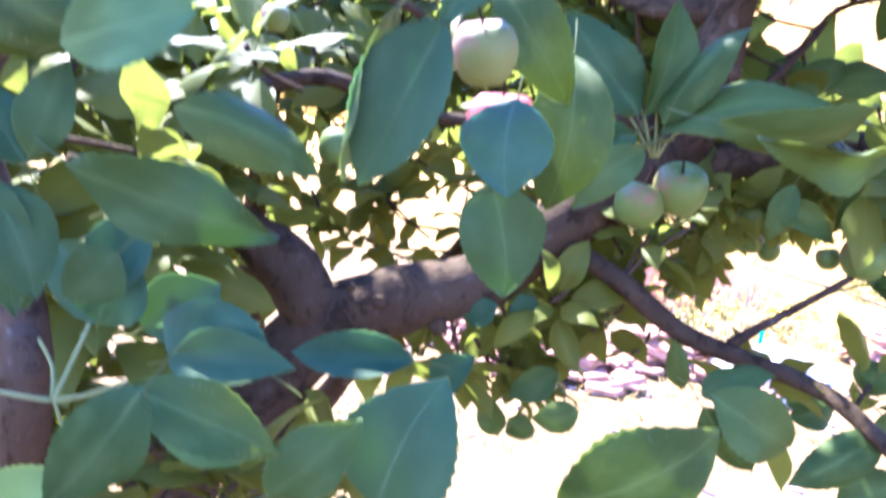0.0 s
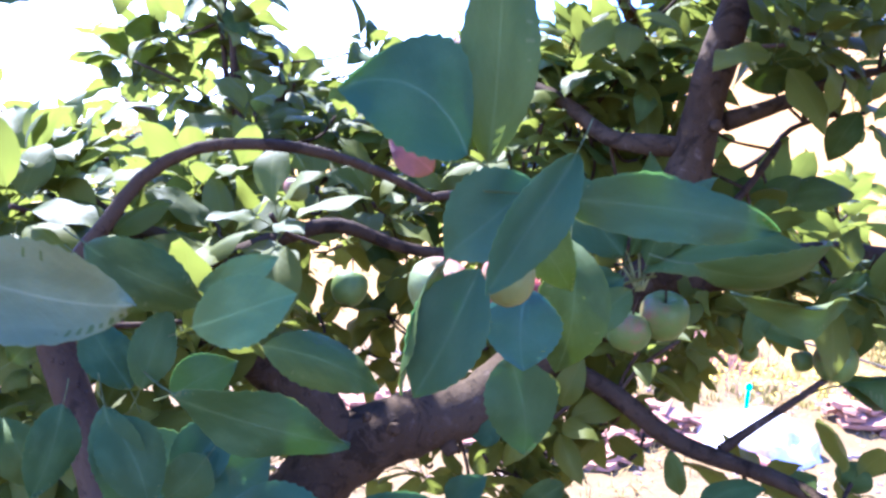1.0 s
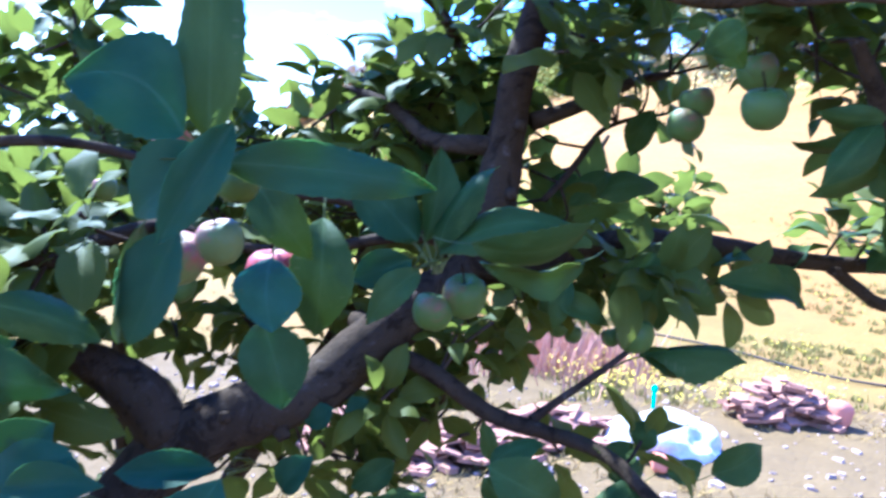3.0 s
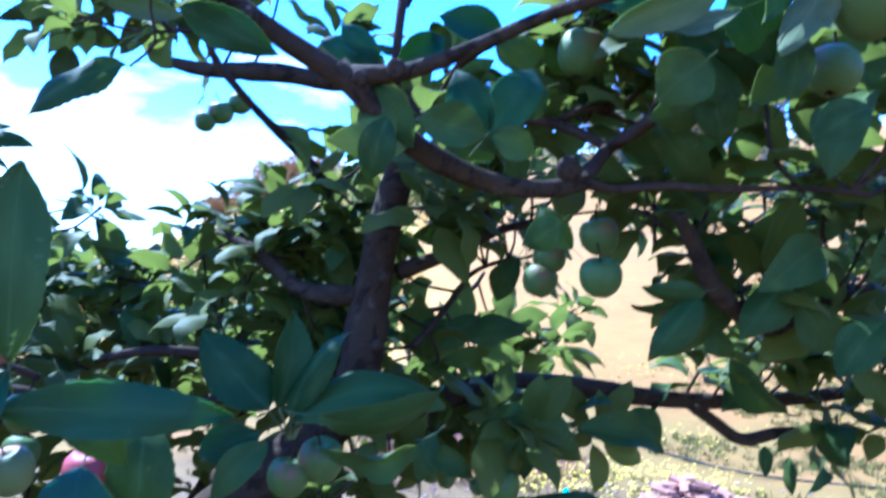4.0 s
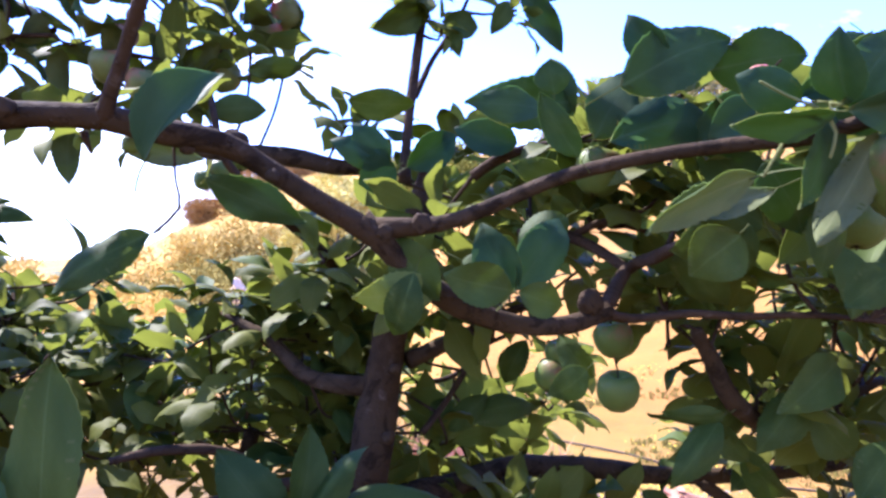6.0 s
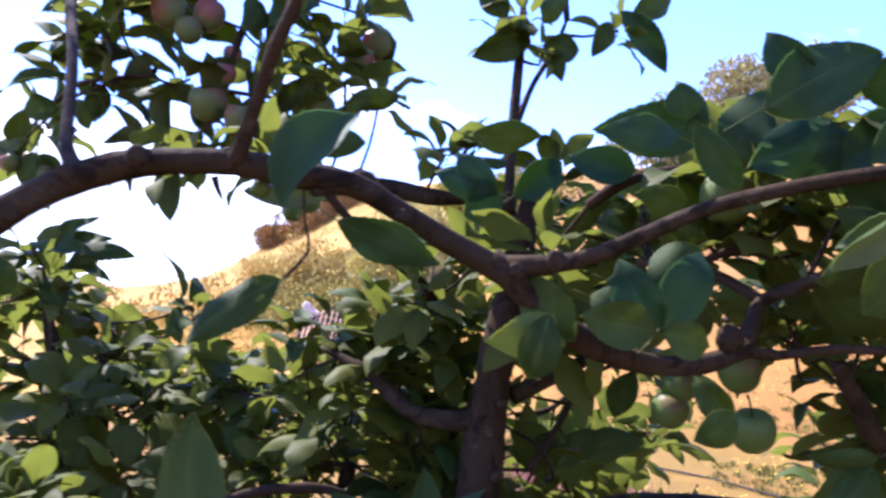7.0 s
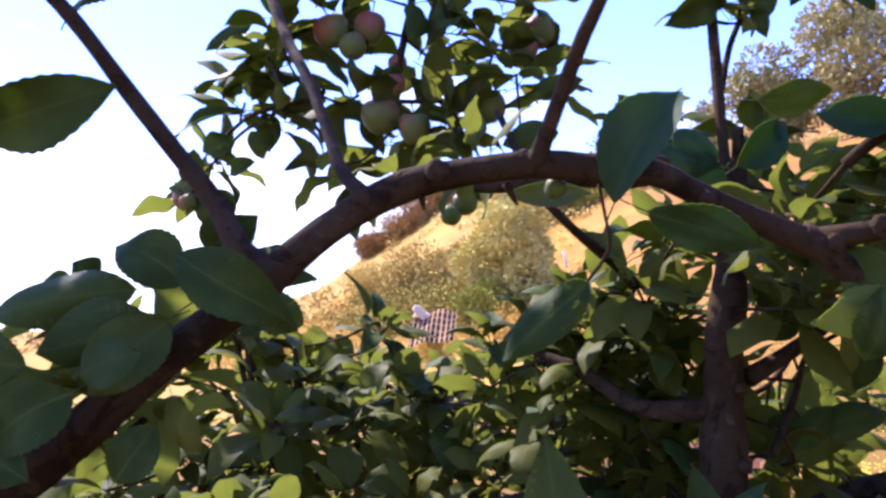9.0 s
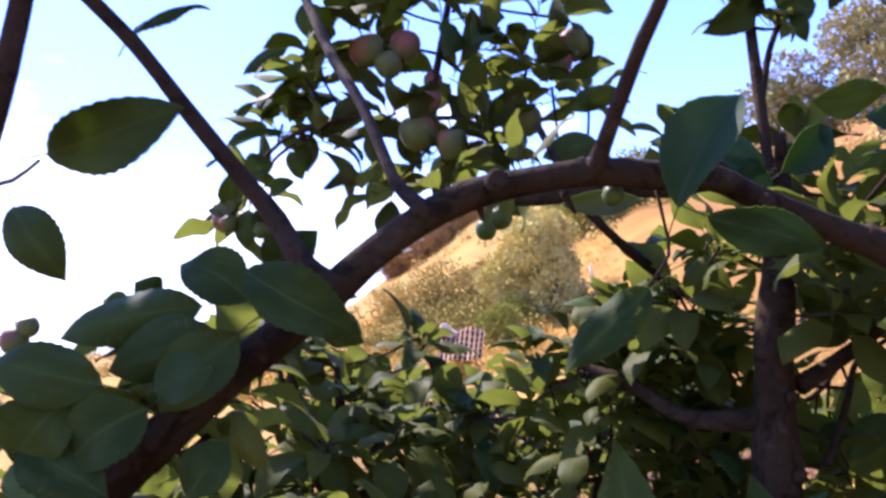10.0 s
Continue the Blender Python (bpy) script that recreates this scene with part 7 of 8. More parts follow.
spur(tree_behind, 0.264, 1.633, 1.345, 9, 0.066)
spur(tree_behind, 0.285, 1.100, 1.517, 12, 0.071)
spur(tree_behind, 0.343, 1.928, 1.372, 9, 0.066)
spur(tree_behind, 0.427, 1.490, 1.370, 9, 0.066)
spur(tree_behind, 0.459, 1.447, 1.330, 9, 0.066)
spur(tree_behind, 0.460, 1.606, 1.522, 9, 0.066)
spur(tree, 0.671, 0.660, 1.642, 9, 0.068)
spur(tree, 0.759, 0.700, 1.668, 9, 0.068)
spur(tree, 0.868, 0.750, 1.654, 9, 0.068)
spur(tree, 0.718, 0.700, 1.721, 9, 0.068)
spur(tree, 0.812, 0.720, 1.721, 9, 0.068)
spur(tree, 0.829, 0.800, 1.585, 9, 0.068)
spur(tree, 0.910, 0.800, 1.571, 9, 0.068)
spur(tree, 0.681, 0.740, 1.752, 9, 0.068)
spur(tree, 0.837, 0.700, 1.769, 9, 0.068)
spur(tree, 0.660, 0.800, 1.790, 9, 0.068)
spur(tree, 0.631, 0.850, 1.758, 9, 0.068)
spur(tree, 0.799, 0.750, 1.790, 9, 0.068)
rng = random.Random(77)
# unseen crown overhead, behind and to the sides, added to shade the leaves below
limb(tree, "branch", [(0.502, 0.26, 1.875, 0.009), (0.62, 0.22, 1.93, 0.0095), (0.74, 0.12, 2.08, 0.009), (0.72, -0.12, 2.32, 0.0085), (0.45, -0.45, 2.48, 0.008), (0.15, -0.80, 2.50, 0.006), (-0.10, -1.20, 2.42, 0.004)])
limb(tree, "branch", [(0.72, -0.12, 2.32, 0.008), (0.95, -0.35, 2.48, 0.007), (1.05, -0.75, 2.50, 0.006), (1.00, -1.10, 2.38, 0.004)])
limb(tree, "branch", [(0.45, -0.45, 2.48, 0.007), (0.15, -0.35, 2.55, 0.006), (-0.15, -0.45, 2.50, 0.005), (-0.40, -0.70, 2.40, 0.003)])
limb(tree, "branch", [(-0.327, 0.420, 2.045, 0.0060), (-0.42, 0.52, 2.25, 0.0056), (-0.52, 0.68, 2.45, 0.0050), (-0.66, 0.90, 2.62, 0.0036)])
limb(tree, "branch", [(0.74, 0.12, 2.08, 0.008), (1.00, 0.10, 2.10, 0.007), (1.22, 0.05, 1.90, 0.005), (1.30, 0.05, 1.55, 0.003)])
limb(tree, "branch", [(0.388, 0.860, 2.153, 0.0045), (0.41, 0.98, 2.36, 0.0045), (0.43, 1.20, 2.58, 0.0042), (0.46, 1.55, 2.70, 0.003)])
for _ in range(38):
    spur(tree, rng.uniform(-0.5, 1.3), rng.uniform(-1.3, 0.25), rng.uniform(2.15, 2.8), 9, 0.085)
for _ in range(16):
    spur(tree, rng.uniform(0.75, 1.5), rng.uniform(-0.4, 0.5), rng.uniform(1.3, 2.2), 9, 0.085)
for _ in range(14):
    spur(tree, rng.uniform(-0.60, 0.05), rng.uniform(-0.60, 0.02), rng.uniform(2.05, 2.35), 9, 0.080)
for _ in range(18):
    spur(tree, rng.uniform(-0.85, -0.40), rng.uniform(0.6, 1.1), rng.uniform(2.42, 2.75), 9, 0.085)
for _ in range(24):
    spur(tree, rng.uniform(0.05, 0.85), rng.uniform(1.20, 1.65), rng.uniform(2.60, 2.82), 9, 0.085)
finish(tree)
finish(tree_behind)


# ---- stones and clutter on the ground ----
def stone_bm(seed, sx, sy, sz, cuts=2, rough=0.16, square=0.62):
    bm = bmesh.new()
    bmesh.ops.create_icosphere(bm, subdivisions=cuts + 1, radius=1.0)
    for v in bm.verts:
        d = 1 + rough * noise.noise(v.co * 1.3 + Vector((seed * 5.3, 0, 0))) * 2 + rough * 0.6 * noise.noise(v.co * 4.0 + Vector((0, seed * 3.3, 0)))
        flat = [math.copysign(abs(c) ** square, c) for c in v.co]
        v.co = Vector((flat[0] * sx, flat[1] * sy, flat[2] * sz)) * d
    return bm


rock = part("boulder", stone_bm(1, 0.45, 0.34, 0.235, 4, 0.15, 1.0), STONE_WHITE)
rock.matrix_basis = pose(2.20, 4.50, -0.03, 0, 3, 20)
tagged(rock, "rounded chalk-white boulder lying on dusty ground", "rock")

SLABS = []
for s in range(6):
    b = bmesh.new()
    bmesh.ops.create_cube(b, size=1.0)
    bmesh.ops.subdivide_edges(b, edges=b.edges, cuts=1, use_grid_fill=True)
    for v in b.verts:
        v.co += 0.10 * Vector((noise.noise(v.co * 2 + Vector((s, 0, 0))), noise.noise(v.co * 2 + Vector((0, s, 5))), 0.6 * noise.noise(v.co * 3 + Vector((0, 9, s)))))
    me = bpy.data.meshes.new("stone_slab")
    b.to_mesh(me)
    b.free()
    me.materials.append(SLAB)
    SLABS.append(me)


def stone_pile(x, y, wide, deep, high, n, seed, label):
    rng = random.Random(seed)
    pile = tagged(thing("stone_pile", x, y, 0), label, "stone pile", "stone piles")
    for i in range(n):
        u = rng.uniform(-0.5, 0.5)
        level = rng.random() ** 1.2
        ob = new("stone_slab", rng.choice(SLABS))
        ob.parent = pile
        w, d, h = rng.uniform(0.08, 0.21), rng.uniform(0.05, 0.13), rng.uniform(0.014, 0.036)
        ob.matrix_basis = pose(u * wide, rng.uniform(-0.5, 0.5) * deep * (1.2 - level), 0.015 + level * high * (1 - abs(u) * 0.9), rng.gauss(0, 9), rng.gauss(0, 9), rng.uniform(0, 360)) @ Matrix.Diagonal((w, d, h, 1))
    return pile


stone_pile(3.42, 5.12, 0.72, 0.50, 0.30, 110, 3, "loose heap of flat pinkish stones on the ground")
stone_pile(1.50, 4.62, 0.75, 0.50, 0.20, 95, 5, "low spread of flat reddish stones")
stone_pile(0.80, 4.25, 0.95, 0.60, 0.14, 110, 7, "scattered flat reddish stones and splinters")
stone_pile(0.10, 4.60, 1.0, 0.60, 0.12, 90, 8, "scattered flat reddish stones and splinters")
block = part("clay_block", stone_bm(9, 0.11, 0.08, 0.10, 2, 0.05), BRICK)
block.matrix_basis = pose(3.78, 4.98, 0.10, 5, 8, 30)
tagged(block, "broken orange clay block beside the stone heap", "block")
chip = part("clay_shard", stone_bm(12, 0.075, 0.06, 0.055, 2, 0.1), BRICK)
chip.matrix_basis = pose(2.02, 4.06, 0.05, 5, 8, 70)
tagged(chip, "small orange clay shard on the dust", "shard")

rng = random.Random(17)
bits_v, bits_f = [], []
for _ in range(900):
    x, y = rng.uniform(-1.5, 6.5), rng.uniform(2.6, 6.2)
    r, lie = rng.uniform(0.012, 0.05) * (0.6 if rng.random() < 0.7 else 1.2), rng.uniform(0, 3.14)
    c, w, o = Vector((x, y, height(x, y))), rng.uniform(0.25, 0.8), len(bits_v)
    a, b = Vector((math.cos(lie), math.sin(lie), 0)) * r, Vector((-math.sin(lie), math.cos(lie), 0)) * r * w
    for k in range(5):
        ang = 2 * math.pi * k / 5 + rng.uniform(-0.3, 0.3)
        bits_v += [tuple(c + a * math.cos(ang) + b * math.sin(ang) - Vector((0, 0, 0.01))), tuple(c + a * 0.75 * math.cos(ang) + b * 0.75 * math.sin(ang) + Vector((0, 0, r * rng.uniform(0.25, 0.5))))]
    bits_f += [(o + 2 * k, o + (2 * k + 2) % 10, o + (2 * k + 3) % 10, o + 2 * k + 1) for k in range(5)] + [(o + 1, o + 3, o + 5, o + 7, o + 9)]
tagged(mesh_part("stone_litter", bits_v, bits_f, RUBBLE, smooth=False), "small stones and splinters strewn over the dust", "stones", kind="stuff")

peg = thing("garden_peg", 2.46, 5.22, 0)
tagged(peg, "short bright green plastic peg in the weeds", "peg")
v, f = tube_data([np.array(q) for q in ((0, 0, -0.05, 0.014), (0, 0, 0.12, 0.013), (0, 0, 0.17, 0.012))], 8)
mesh_part("post", v, f, PLASTIC_GREEN, peg)
v, f = tube_data([np.array(q) for q in ((0, 0, 0.17, 0.022), (0, 0, 0.20, 0.022), (0, 0, 0.215, 0.012))], 10)
mesh_part("cap", v, f, PLASTIC_GREEN, peg)

pts = glide([(3.7, 8.6, height(3.7, 8.6) + 0.02, 0.012), (4.32, 7.68, 0.03, 0.012), (4.76, 6.60, 0.02, 0.012), (5.38, 6.11, 0.02, 0.012), (6.6, 5.6, 0.02, 0.012)], 0.15)
v, f = tube_data(pts, 8)
tagged(mesh_part("irrigation_pipe", v, f, PLASTIC_BLACK), "thin black irrigation pipe lying across the ground", "pipe")


# ---- weeds, flowers and dry grass ----
def blades(name, spots, mat, tall, wide, per, label, category, lean=0.5, seed=1):
    rng = random.Random(seed)
    verts, faces = [], []
    for x, y in spots:
        z = height(x, y) - 0.01
        for _ in range(per):
            a, h = rng.uniform(0, 6.28), tall * rng.uniform(0.45, 1.1)
            w = wide * rng.uniform(0.6, 1.3)
            bx, by = x + rng.gauss(0, tall * 0.35), y + rng.gauss(0, tall * 0.35)
            dx, dy = lean * h * math.cos(a) * rng.random(), lean * h * math.sin(a) * rng.random()
            px, py = -math.sin(a + 0.8) * w, math.cos(a + 0.8) * w
            o = len(verts)
            verts += [(bx - px, by - py, z), (bx + px, by + py, z), (bx + dx * 0.4 + px * 0.8, by + dy * 0.4 + py * 0.8, z + h * 0.55), (bx + dx * 0.4 - px * 0.8, by + dy * 0.4 - py * 0.8, z + h * 0.55), (bx + dx, by + dy, z + h)]
            faces += [(o, o + 1, o + 2, o + 3), (o + 3, o + 2, o + 4)]
    return tagged(mesh_part(name, verts, faces, mat, smooth=False), label, category, kind="stuff")


rng = random.Random(11)


def belt(n, x0, x1, y0, y1, keep):
    out = []
    while len(out) < n:
        x, y = rng.uniform(x0, x1), rng.uniform(y0, y1)
        if noise.noise(Vector((x, y, 2)) * 0.6) > keep:
            out.append((x, y))
    return out


green = belt(900, 1.2, 8.5, 5.4, 10.5, -0.05)
blades("weeds", green, GRASS, 0.085, 0.007, 14, "low green weeds on stony ground", "weeds", seed=2)
blades("dry_grass", belt(600, -6.0, 11.0, 6.0, 15.0, -0.05), STRAW, 0.07, 0.005, 9, "dry straw-coloured grass tufts", "grass", 0.9, seed=3)
blades("dry_stalks", [(rng.gauss(2.1, 0.45), rng.gauss(6.7, 0.3)) for _ in range(160)], RUST, 0.42, 0.006, 8, "rust-red dry stalks", "stalks", 0.5, seed=4)
blades("straw_litter", belt(500, -1.0, 5.0, 3.0, 5.6, -0.3), STRAW, 0.07, 0.004, 6, "bits of straw on the dust", "straw", 2.5, seed=8)

verts, faces = [], []
for x, y in belt(260, 2.0, 4.2, 5.3, 6.6, -0.1) + belt(900, 3.0, 13.0, 7.0, 19.0, -0.05):
    for _ in range(3):
        px, py, r = x + rng.gauss(0, 0.12), y + rng.gauss(0, 0.12), rng.uniform(0.007, 0.0125)
        z, o = height(px, py) + rng.uniform(0.08, 0.20), len(verts)
        verts += [(px + r * math.cos(k), py + r * math.sin(k), z + rng.uniform(-0.4, 0.4) * r) for k in np.arange(6) * math.pi / 3]
        verts.append((px, py, z + r * 0.7))
        faces += [(o + k, o + (k + 1) % 6, o + 6) for k in range(6)]
tagged(mesh_part("yellow_flowers", verts, faces, PETAL), "small yellow wild flowers among weeds", "flowers", kind="stuff")


# ---- shrubs and trees on the hill ----
def clump(centres, mat_name_leaf, leaf_len, count, seed, parent, name="crown"):
    """A crown of many small leaves round the given (x, y, z, r) clumps."""
    rng = random.Random(seed)
    verts, faces = [], []
    total = sum(c[3] ** 2 for c in centres)
    for cx, cy, cz, r in centres:
        for _ in range(int(count * r * r / total)):
            d = Vector((rng.gauss(0, 1), rng.gauss(0, 1), rng.gauss(0, 1))).normalized() * r * (0.55 + 0.5 * rng.random()) 
            c = Vector((cx, cy, cz)) + d
            a = (d.normalized() + Vector((rng.gauss(0, 0.6), rng.gauss(0, 0.6), rng.gauss(0.2, 0.6)))).normalized()
            b = a.orthogonal().normalized()
            b = Matrix.Rotation(rng.uniform(0, 6.28), 3, a) @ b
            L, o = leaf_len * rng.uniform(0.6, 1.4), len(verts)
            verts += [tuple(c), tuple(c + a * L * 0.5 + b * L * 0.22), tuple(c + a * L), tuple(c + a * L * 0.5 - b * L * 0.22)]
            faces.append((o, o + 1, o + 2, o + 3))
    return mesh_part(name, verts, faces, mat_name_leaf, parent, smooth=False)


def tree_on_hill(name, az, dist, tall, wide, mat, label, category, seed, stems=1, leaf_len=0.25, count=5000, bare=0.35):
    rng = random.Random(seed)
    x, y = dist * math.sin(radians(az)), dist * math.cos(radians(az))
    t = tagged(thing(name, x, y, height(x, y) - 0.1), label, category)
    centres = []
    for i in range(26):
        a, h = rng.uniform(0, 6.28), rng.uniform(bare, 0.95)
        spread = wide * 0.5 * math.sin(math.pi * min(1, max(0.15, (h - bare) / (1.02 - bare) * 0.8 + 0.15))) * rng.uniform(0.2, 0.85)
        centres.append((spread * math.cos(a), spread * math.sin(a), tall * h, wide * rng.uniform(0.10, 0.20)))
    for s in range(stems):
        lean = rng.uniform(-0.1, 0.1) * tall
        v, f = tube_data(glide([(s * 0.3, 0, -0.3, 0.025 * tall), (s * 0.3 + lean * 0.4, 0, tall * 0.4, 0.018 * tall), (lean, lean * 0.5, tall * 0.85, 0.006 * tall)], tall * 0.1), 8, 0.1)
        mesh_part("trunk", v, f, WOOD_FAR, t)
    for c in centres[:12]:
        v, f = tube_data(glide([(0, 0, tall * bare * 0.8, 0.010 * tall), (c[0] * 0.5, c[1] * 0.5, (c[2] + tall * bare) * 0.5, 0.006 * tall), (c[0], c[1], c[2], 0.002 * tall)], tall * 0.1), 5)
        mesh_part("limb", v, f, WOOD_FAR, t)
    clump(centres, mat, leaf_len, count, seed, t)
    return t


tree_on_hill("olive_bush", 7.5, 34.0, 4.6, 5.2, OLIVE, "rounded silvery olive bush on the golden slope", "bush", 21, 3, 0.19, 30000, 0.05)
tree_on_hill("hill_tree", 26.3, 62.0, 7.6, 8.0, FAR_LEAF, "loose-crowned tree standing on the skyline", "tree", 22, 1, 0.40, 7500, 0.22)
tree_on_hill("hill_tree", 31.0, 60.0, 9.2, 8.0, FAR_LEAF, "tall loose-crowned tree standing on the skyline", "tree", 23, 1, 0.40, 7500, 0.22)
tree_on_hill("hill_tree", 22.3, 64.0, 5.0, 3.6, FAR_LEAF, "slender thin-leaved tree on the skyline", "tree", 24, 1, 0.32, 2200, 0.20)
tree_on_hill("hill_tree", 36.0, 58.0, 10.0, 8.5, FAR_LEAF, "tall loose-crowned tree standing on the skyline", "tree", 25, 1, 0.40, 7500, 0.22)
tree_on_hill("scrub_bush", 0.2, 49.0, 1.7, 6.5, SCRUB, "greenish scrub bush on the slope", "bush", 26, 2, 0.24, 5000, 0.03)
tree_on_hill("scrub_bush", -2.9, 55.0, 1.3, 6.2, SCRUB, "low greenish scrub bush on the slope", "bush", 27, 2, 0.24, 4500, 0.03)
tree_on_hill("scrub_bush", 4.2, 30.0, 1.1, 2.6, GREENERY, "low yellow-green shrub below the olive bush", "bush", 28, 2, 0.14, 4500, 0.03)
tree_on_hill("scrub_bush", 11.5, 58.0, 3.2, 8.0, GREENERY, "yellow-green scrub along the slope", "bush", 29, 2, 0.30, 7000, 0.03)
tree_on_hill("scrub_bush", 16.0, 62.0, 3.4, 9.0, GREENERY, "yellow-green scrub along the slope", "bush", 30, 2, 0.30, 7000, 0.03)
for az, dist, tall, wide, seed in ((-2.6, 106.0, 1.3, 9.0, 41), (-0.6, 104.0, 1.9, 11.0, 42), (1.6, 104.0, 2.2, 12.0, 43), (3.6, 106.0, 1.8, 11.0, 44)):
    tree_on_hill("heath_bush", az, dist, tall, wide, HEATH, "brown heath bush along the crest of the hill", "bush", seed, 1, 0.30, 11000, 0.02)
tree_on_hill("scrub_bush", 5.2, 32.5, 1.0, 2.2, GREENERY, "low yellow-green shrub at the foot of the olive bush", "bush", 46, 2, 0.14, 3000, 0.02)

# a pale stake on the bare slope, where the line of sight meets the ground
reach = next(d for d in np.arange(20.0, 100.0, 0.25) if height(d * math.sin(radians(11.25)), d * math.cos(radians(11.25))) > 1.76 + d * math.tan(radians(1.80)))
x, y = reach * math.sin(radians(11.25)), reach * math.cos(radians(11.25))
v, f = tube_data([np.array(q) for q in ((x, y, height(x, y) - 0.2, 0.07), (x - 0.05, y, height(x, y) + 0.4, 0.065), (x - 0.12, y, height(x, y) + 0.85, 0.05))], 8, 0.2)
tagged(mesh_part("stake", v, f, WOOD_PALE), "pale weathered wooden stake on the bare slope", "stake")

verts, faces, gold_v, gold_f = [], [], [], []
rng = random.Random(31)
for _ in range(330):
    az, d = rng.uniform(-28, 50), rng.uniform(48, 112)
    x, y = d * math.sin(radians(az)), d * math.cos(radians(az))
    r = rng.uniform(0.3, 1.3)
    z = height(x, y)
    for _ in range(60):
        c = Vector((x + rng.gauss(0, r * 0.5), y + rng.gauss(0, r * 0.5), z + abs(rng.gauss(0, r * 0.45))))
        a = Vector((rng.gauss(0, 1), rng.gauss(0, 1), rng.gauss(0.3, 1))).normalized()
        b, o, L = a.orthogonal().normalized(), len(verts), r * rng.uniform(0.25, 0.45)
        verts += [tuple(c), tuple(c + a * L * 0.5 + b * L * 0.3), tuple(c + a * L), tuple(c + a * L * 0.5 - b * L * 0.3)]
        faces.append((o, o + 1, o + 2, o + 3))
for _ in range(2400):
    az, d = rng.uniform(-16, 13), 24 + 40 * rng.random() ** 1.3
    x, y = d * math.sin(radians(az)), d * math.cos(radians(az))
    if noise.noise(Vector((x, y, 5)) * 0.09) < -0.38:
        continue
    r, z = rng.uniform(0.15, 0.5), height(x, y)
    for _ in range(40):
        c = Vector((x + rng.gauss(0, r * 0.7), y + rng.gauss(0, r * 0.7), z + abs(rng.gauss(0, r * 0.25))))
        a = Vector((rng.gauss(0, 1), rng.gauss(0, 1), rng.gauss(0.5, 0.8))).normalized()
        b, o, L = a.orthogonal().normalized(), len(gold_v), r * rng.uniform(0.14, 0.30)
        gold_v += [tuple(c), tuple(c + a * L * 0.5 + b * L * 0.3), tuple(c + a * L), tuple(c + a * L * 0.5 - b * L * 0.3)]
        gold_f.append((o, o + 1, o + 2, o + 3))
soft_v, soft_f = [], []
for _ in range(520):
    az, d = rng.gauss(0.6, 3.2), rng.uniform(29, 58)
    x, y = d * math.sin(radians(az)), d * math.cos(radians(az))
    r, z = rng.uniform(0.35, 0.9), height(x, y)
    for _ in range(70):
        c = Vector((x + rng.gauss(0, r * 0.6), y + rng.gauss(0, r * 0.6), z + abs(rng.gauss(0, r * 0.45))))
        a = Vector((rng.gauss(0, 0.7), rng.gauss(0, 0.7), rng.gauss(0.6, 0.7))).normalized()
        b, o, L = a.orthogonal().normalized(), len(soft_v), rng.uniform(0.08, 0.20)
        soft_v += [tuple(c), tuple(c + a * L * 0.5 + b * L * 0.3), tuple(c + a * L), tuple(c + a * L * 0.5 - b * L * 0.3)]
        soft_f.append((o, o + 1, o + 2, o + 3))
tagged(mesh_part("slope_scrub", soft_v, soft_f, DRY_SCRUB, smooth=False), "soft olive and straw-coloured scrub over the slope", "scrub", kind="stuff")
tagged(mesh_part("golden_grass", gold_v, gold_f, MEADOW, smooth=False), "tufts of golden grass and low scrub on the slope", "grass", kind="stuff")
tagged(mesh_part("hill_scrub", verts, faces, SCRUB, smooth=False), "scattered scrub over the far hillside", "scrub", kind="stuff")


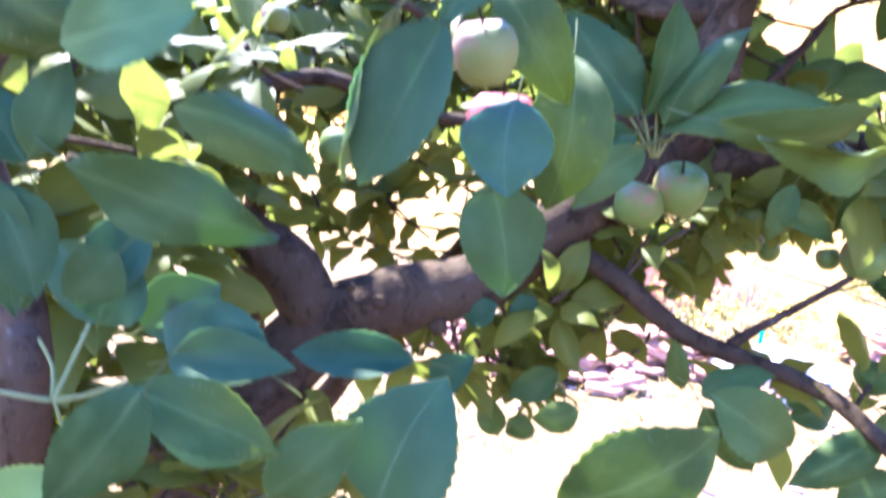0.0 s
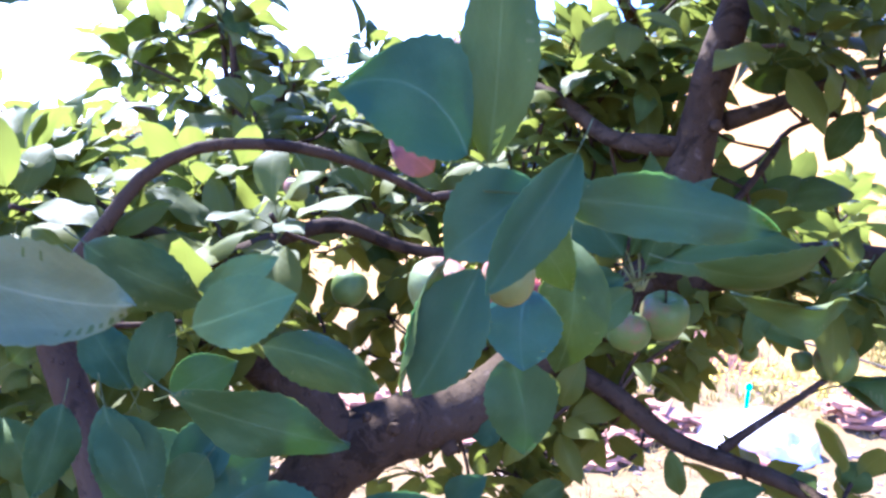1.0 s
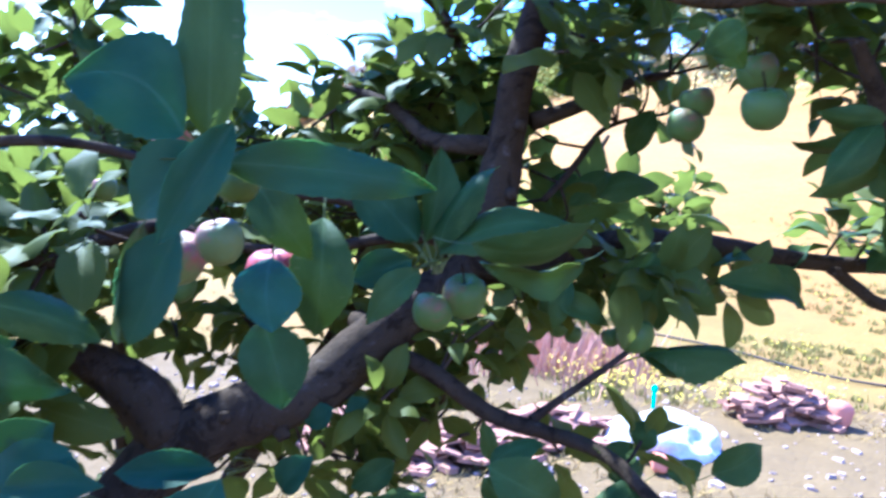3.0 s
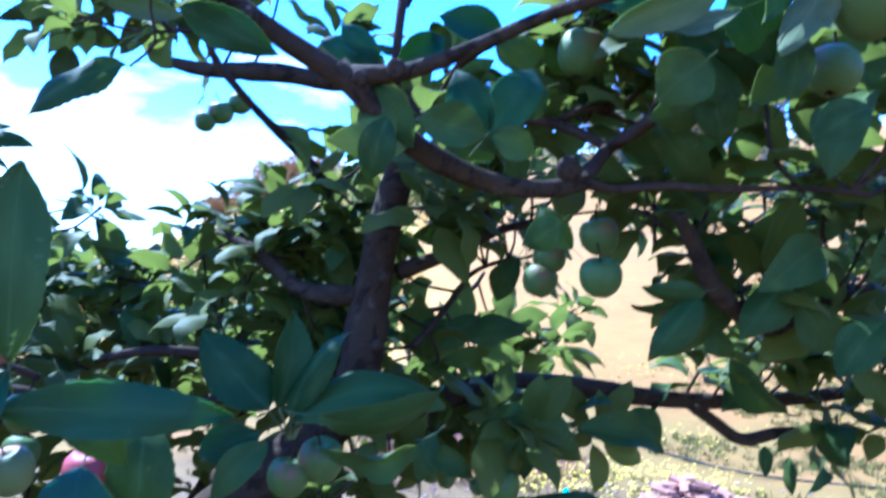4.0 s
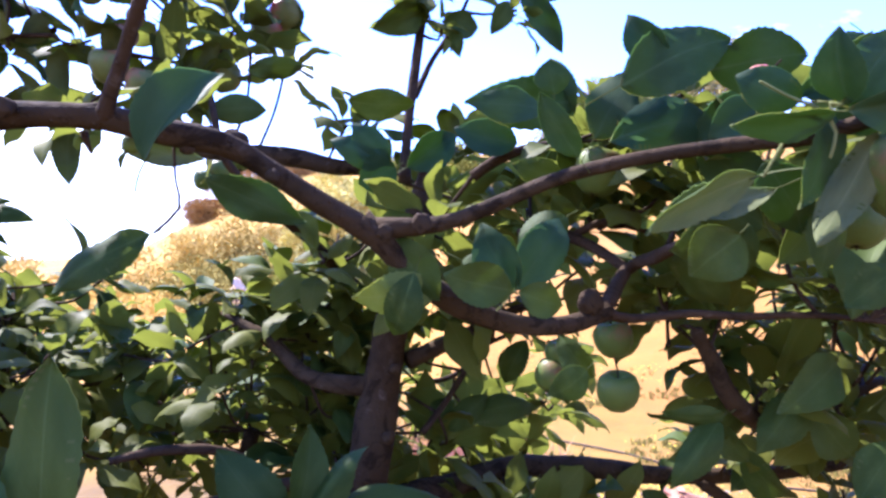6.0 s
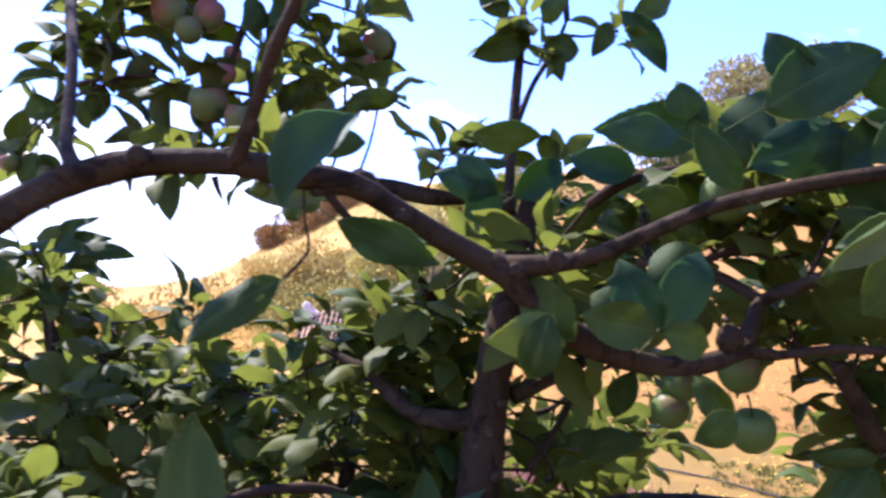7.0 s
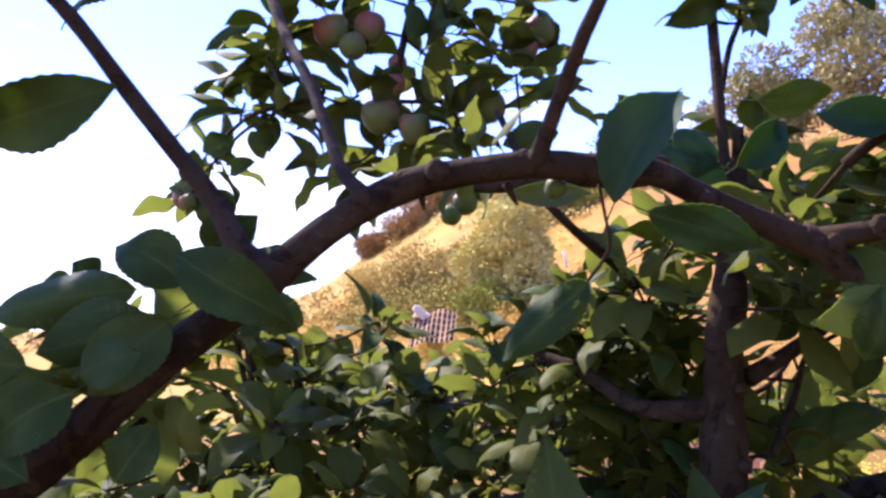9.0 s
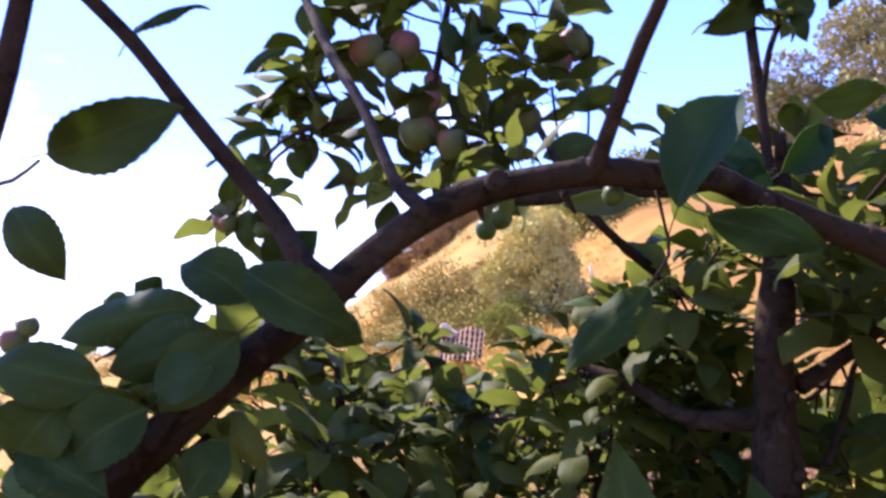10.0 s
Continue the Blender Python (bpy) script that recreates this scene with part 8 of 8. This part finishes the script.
# ---- the checked cloth drying on a shrub ----
def checked_cloth():
    m, t, p = material("checked_cloth")
    uv = t.nodes.new("ShaderNodeUVMap")
    s = t.nodes.new("ShaderNodeSeparateXYZ")
    wire(t, uv.outputs["UV"], s.inputs["Vector"])
    down = maths(t, "GREATER_THAN", maths(t, "SINE", maths(t, "MULTIPLY", s.outputs["X"], 58.0)), 0.62)
    over = maths(t, "GREATER_THAN", maths(t, "SINE", maths(t, "MULTIPLY", s.outputs["Y"], 44.0)), 0.70)
    col = mix(t, maths(t, "MULTIPLY", over, 0.75), (0.030, 0.019, 0.013), (0.24, 0.115, 0.06))
    col = mix(t, maths(t, "MULTIPLY", down, 0.85), col, (0.46, 0.31, 0.15))
    wire(t, col, p.inputs["Base Color"])
    p.inputs["Roughness"].default_value = 0.95
    p.inputs["Specular IOR Level"].default_value = 0.05
    return m


CLOTH = checked_cloth()
cx, cy = 22.0 * math.sin(radians(1.3)), 22.0 * math.cos(radians(1.3))
cz = height(cx, cy)
tree_on_hill("scrub_bush", 1.3, 22.35, 1.15, 1.2, SCRUB, "low shrub under a drying cloth", "bush", 33, 2, 0.10, 2500, 0.05)
n = 14
verts, faces, uvs = [], [], []
for i in range(n + 1):
    for j in range(n + 1):
        u, v = i / n, j / n
        hang = (v - 0.25) * 0.95
        z = 1.12 - abs(hang) * (1.15 if hang > 0 else 0.4) + 0.04 * math.sin(u * 11 + v * 4) - 0.30 * (u - 0.55) ** 2
        verts.append((cx - 0.08 + (u - 0.5) * 1.22 - 0.30 * (v - 0.5), cy - 0.30 + 1.5 * (0.3 - v) + 0.05 * math.sin(u * 14), cz + z + 0.46))
        uvs.append((u, v))
for i in range(n):
    for j in range(n):
        a = i * (n + 1) + j
        faces.append((a, a + n + 1, a + n + 2, a + 1))
tagged(mesh_part("cloth", verts, faces, CLOTH, None, uvs), "dark checked cloth spread over a shrub to dry", "cloth")
rag = part("white_cloth", stone_bm(15, 0.20, 0.10, 0.15, 3, 0.45), plain("cream_cloth", (0.46, 0.36, 0.21), (0.60, 0.48, 0.30), 9.0))
rag.matrix_basis = pose(cx - 0.40, cy - 0.36, cz + 1.50, -30, 35, 0)
tagged(rag, "crumpled white cloth on the checked one", "cloth")
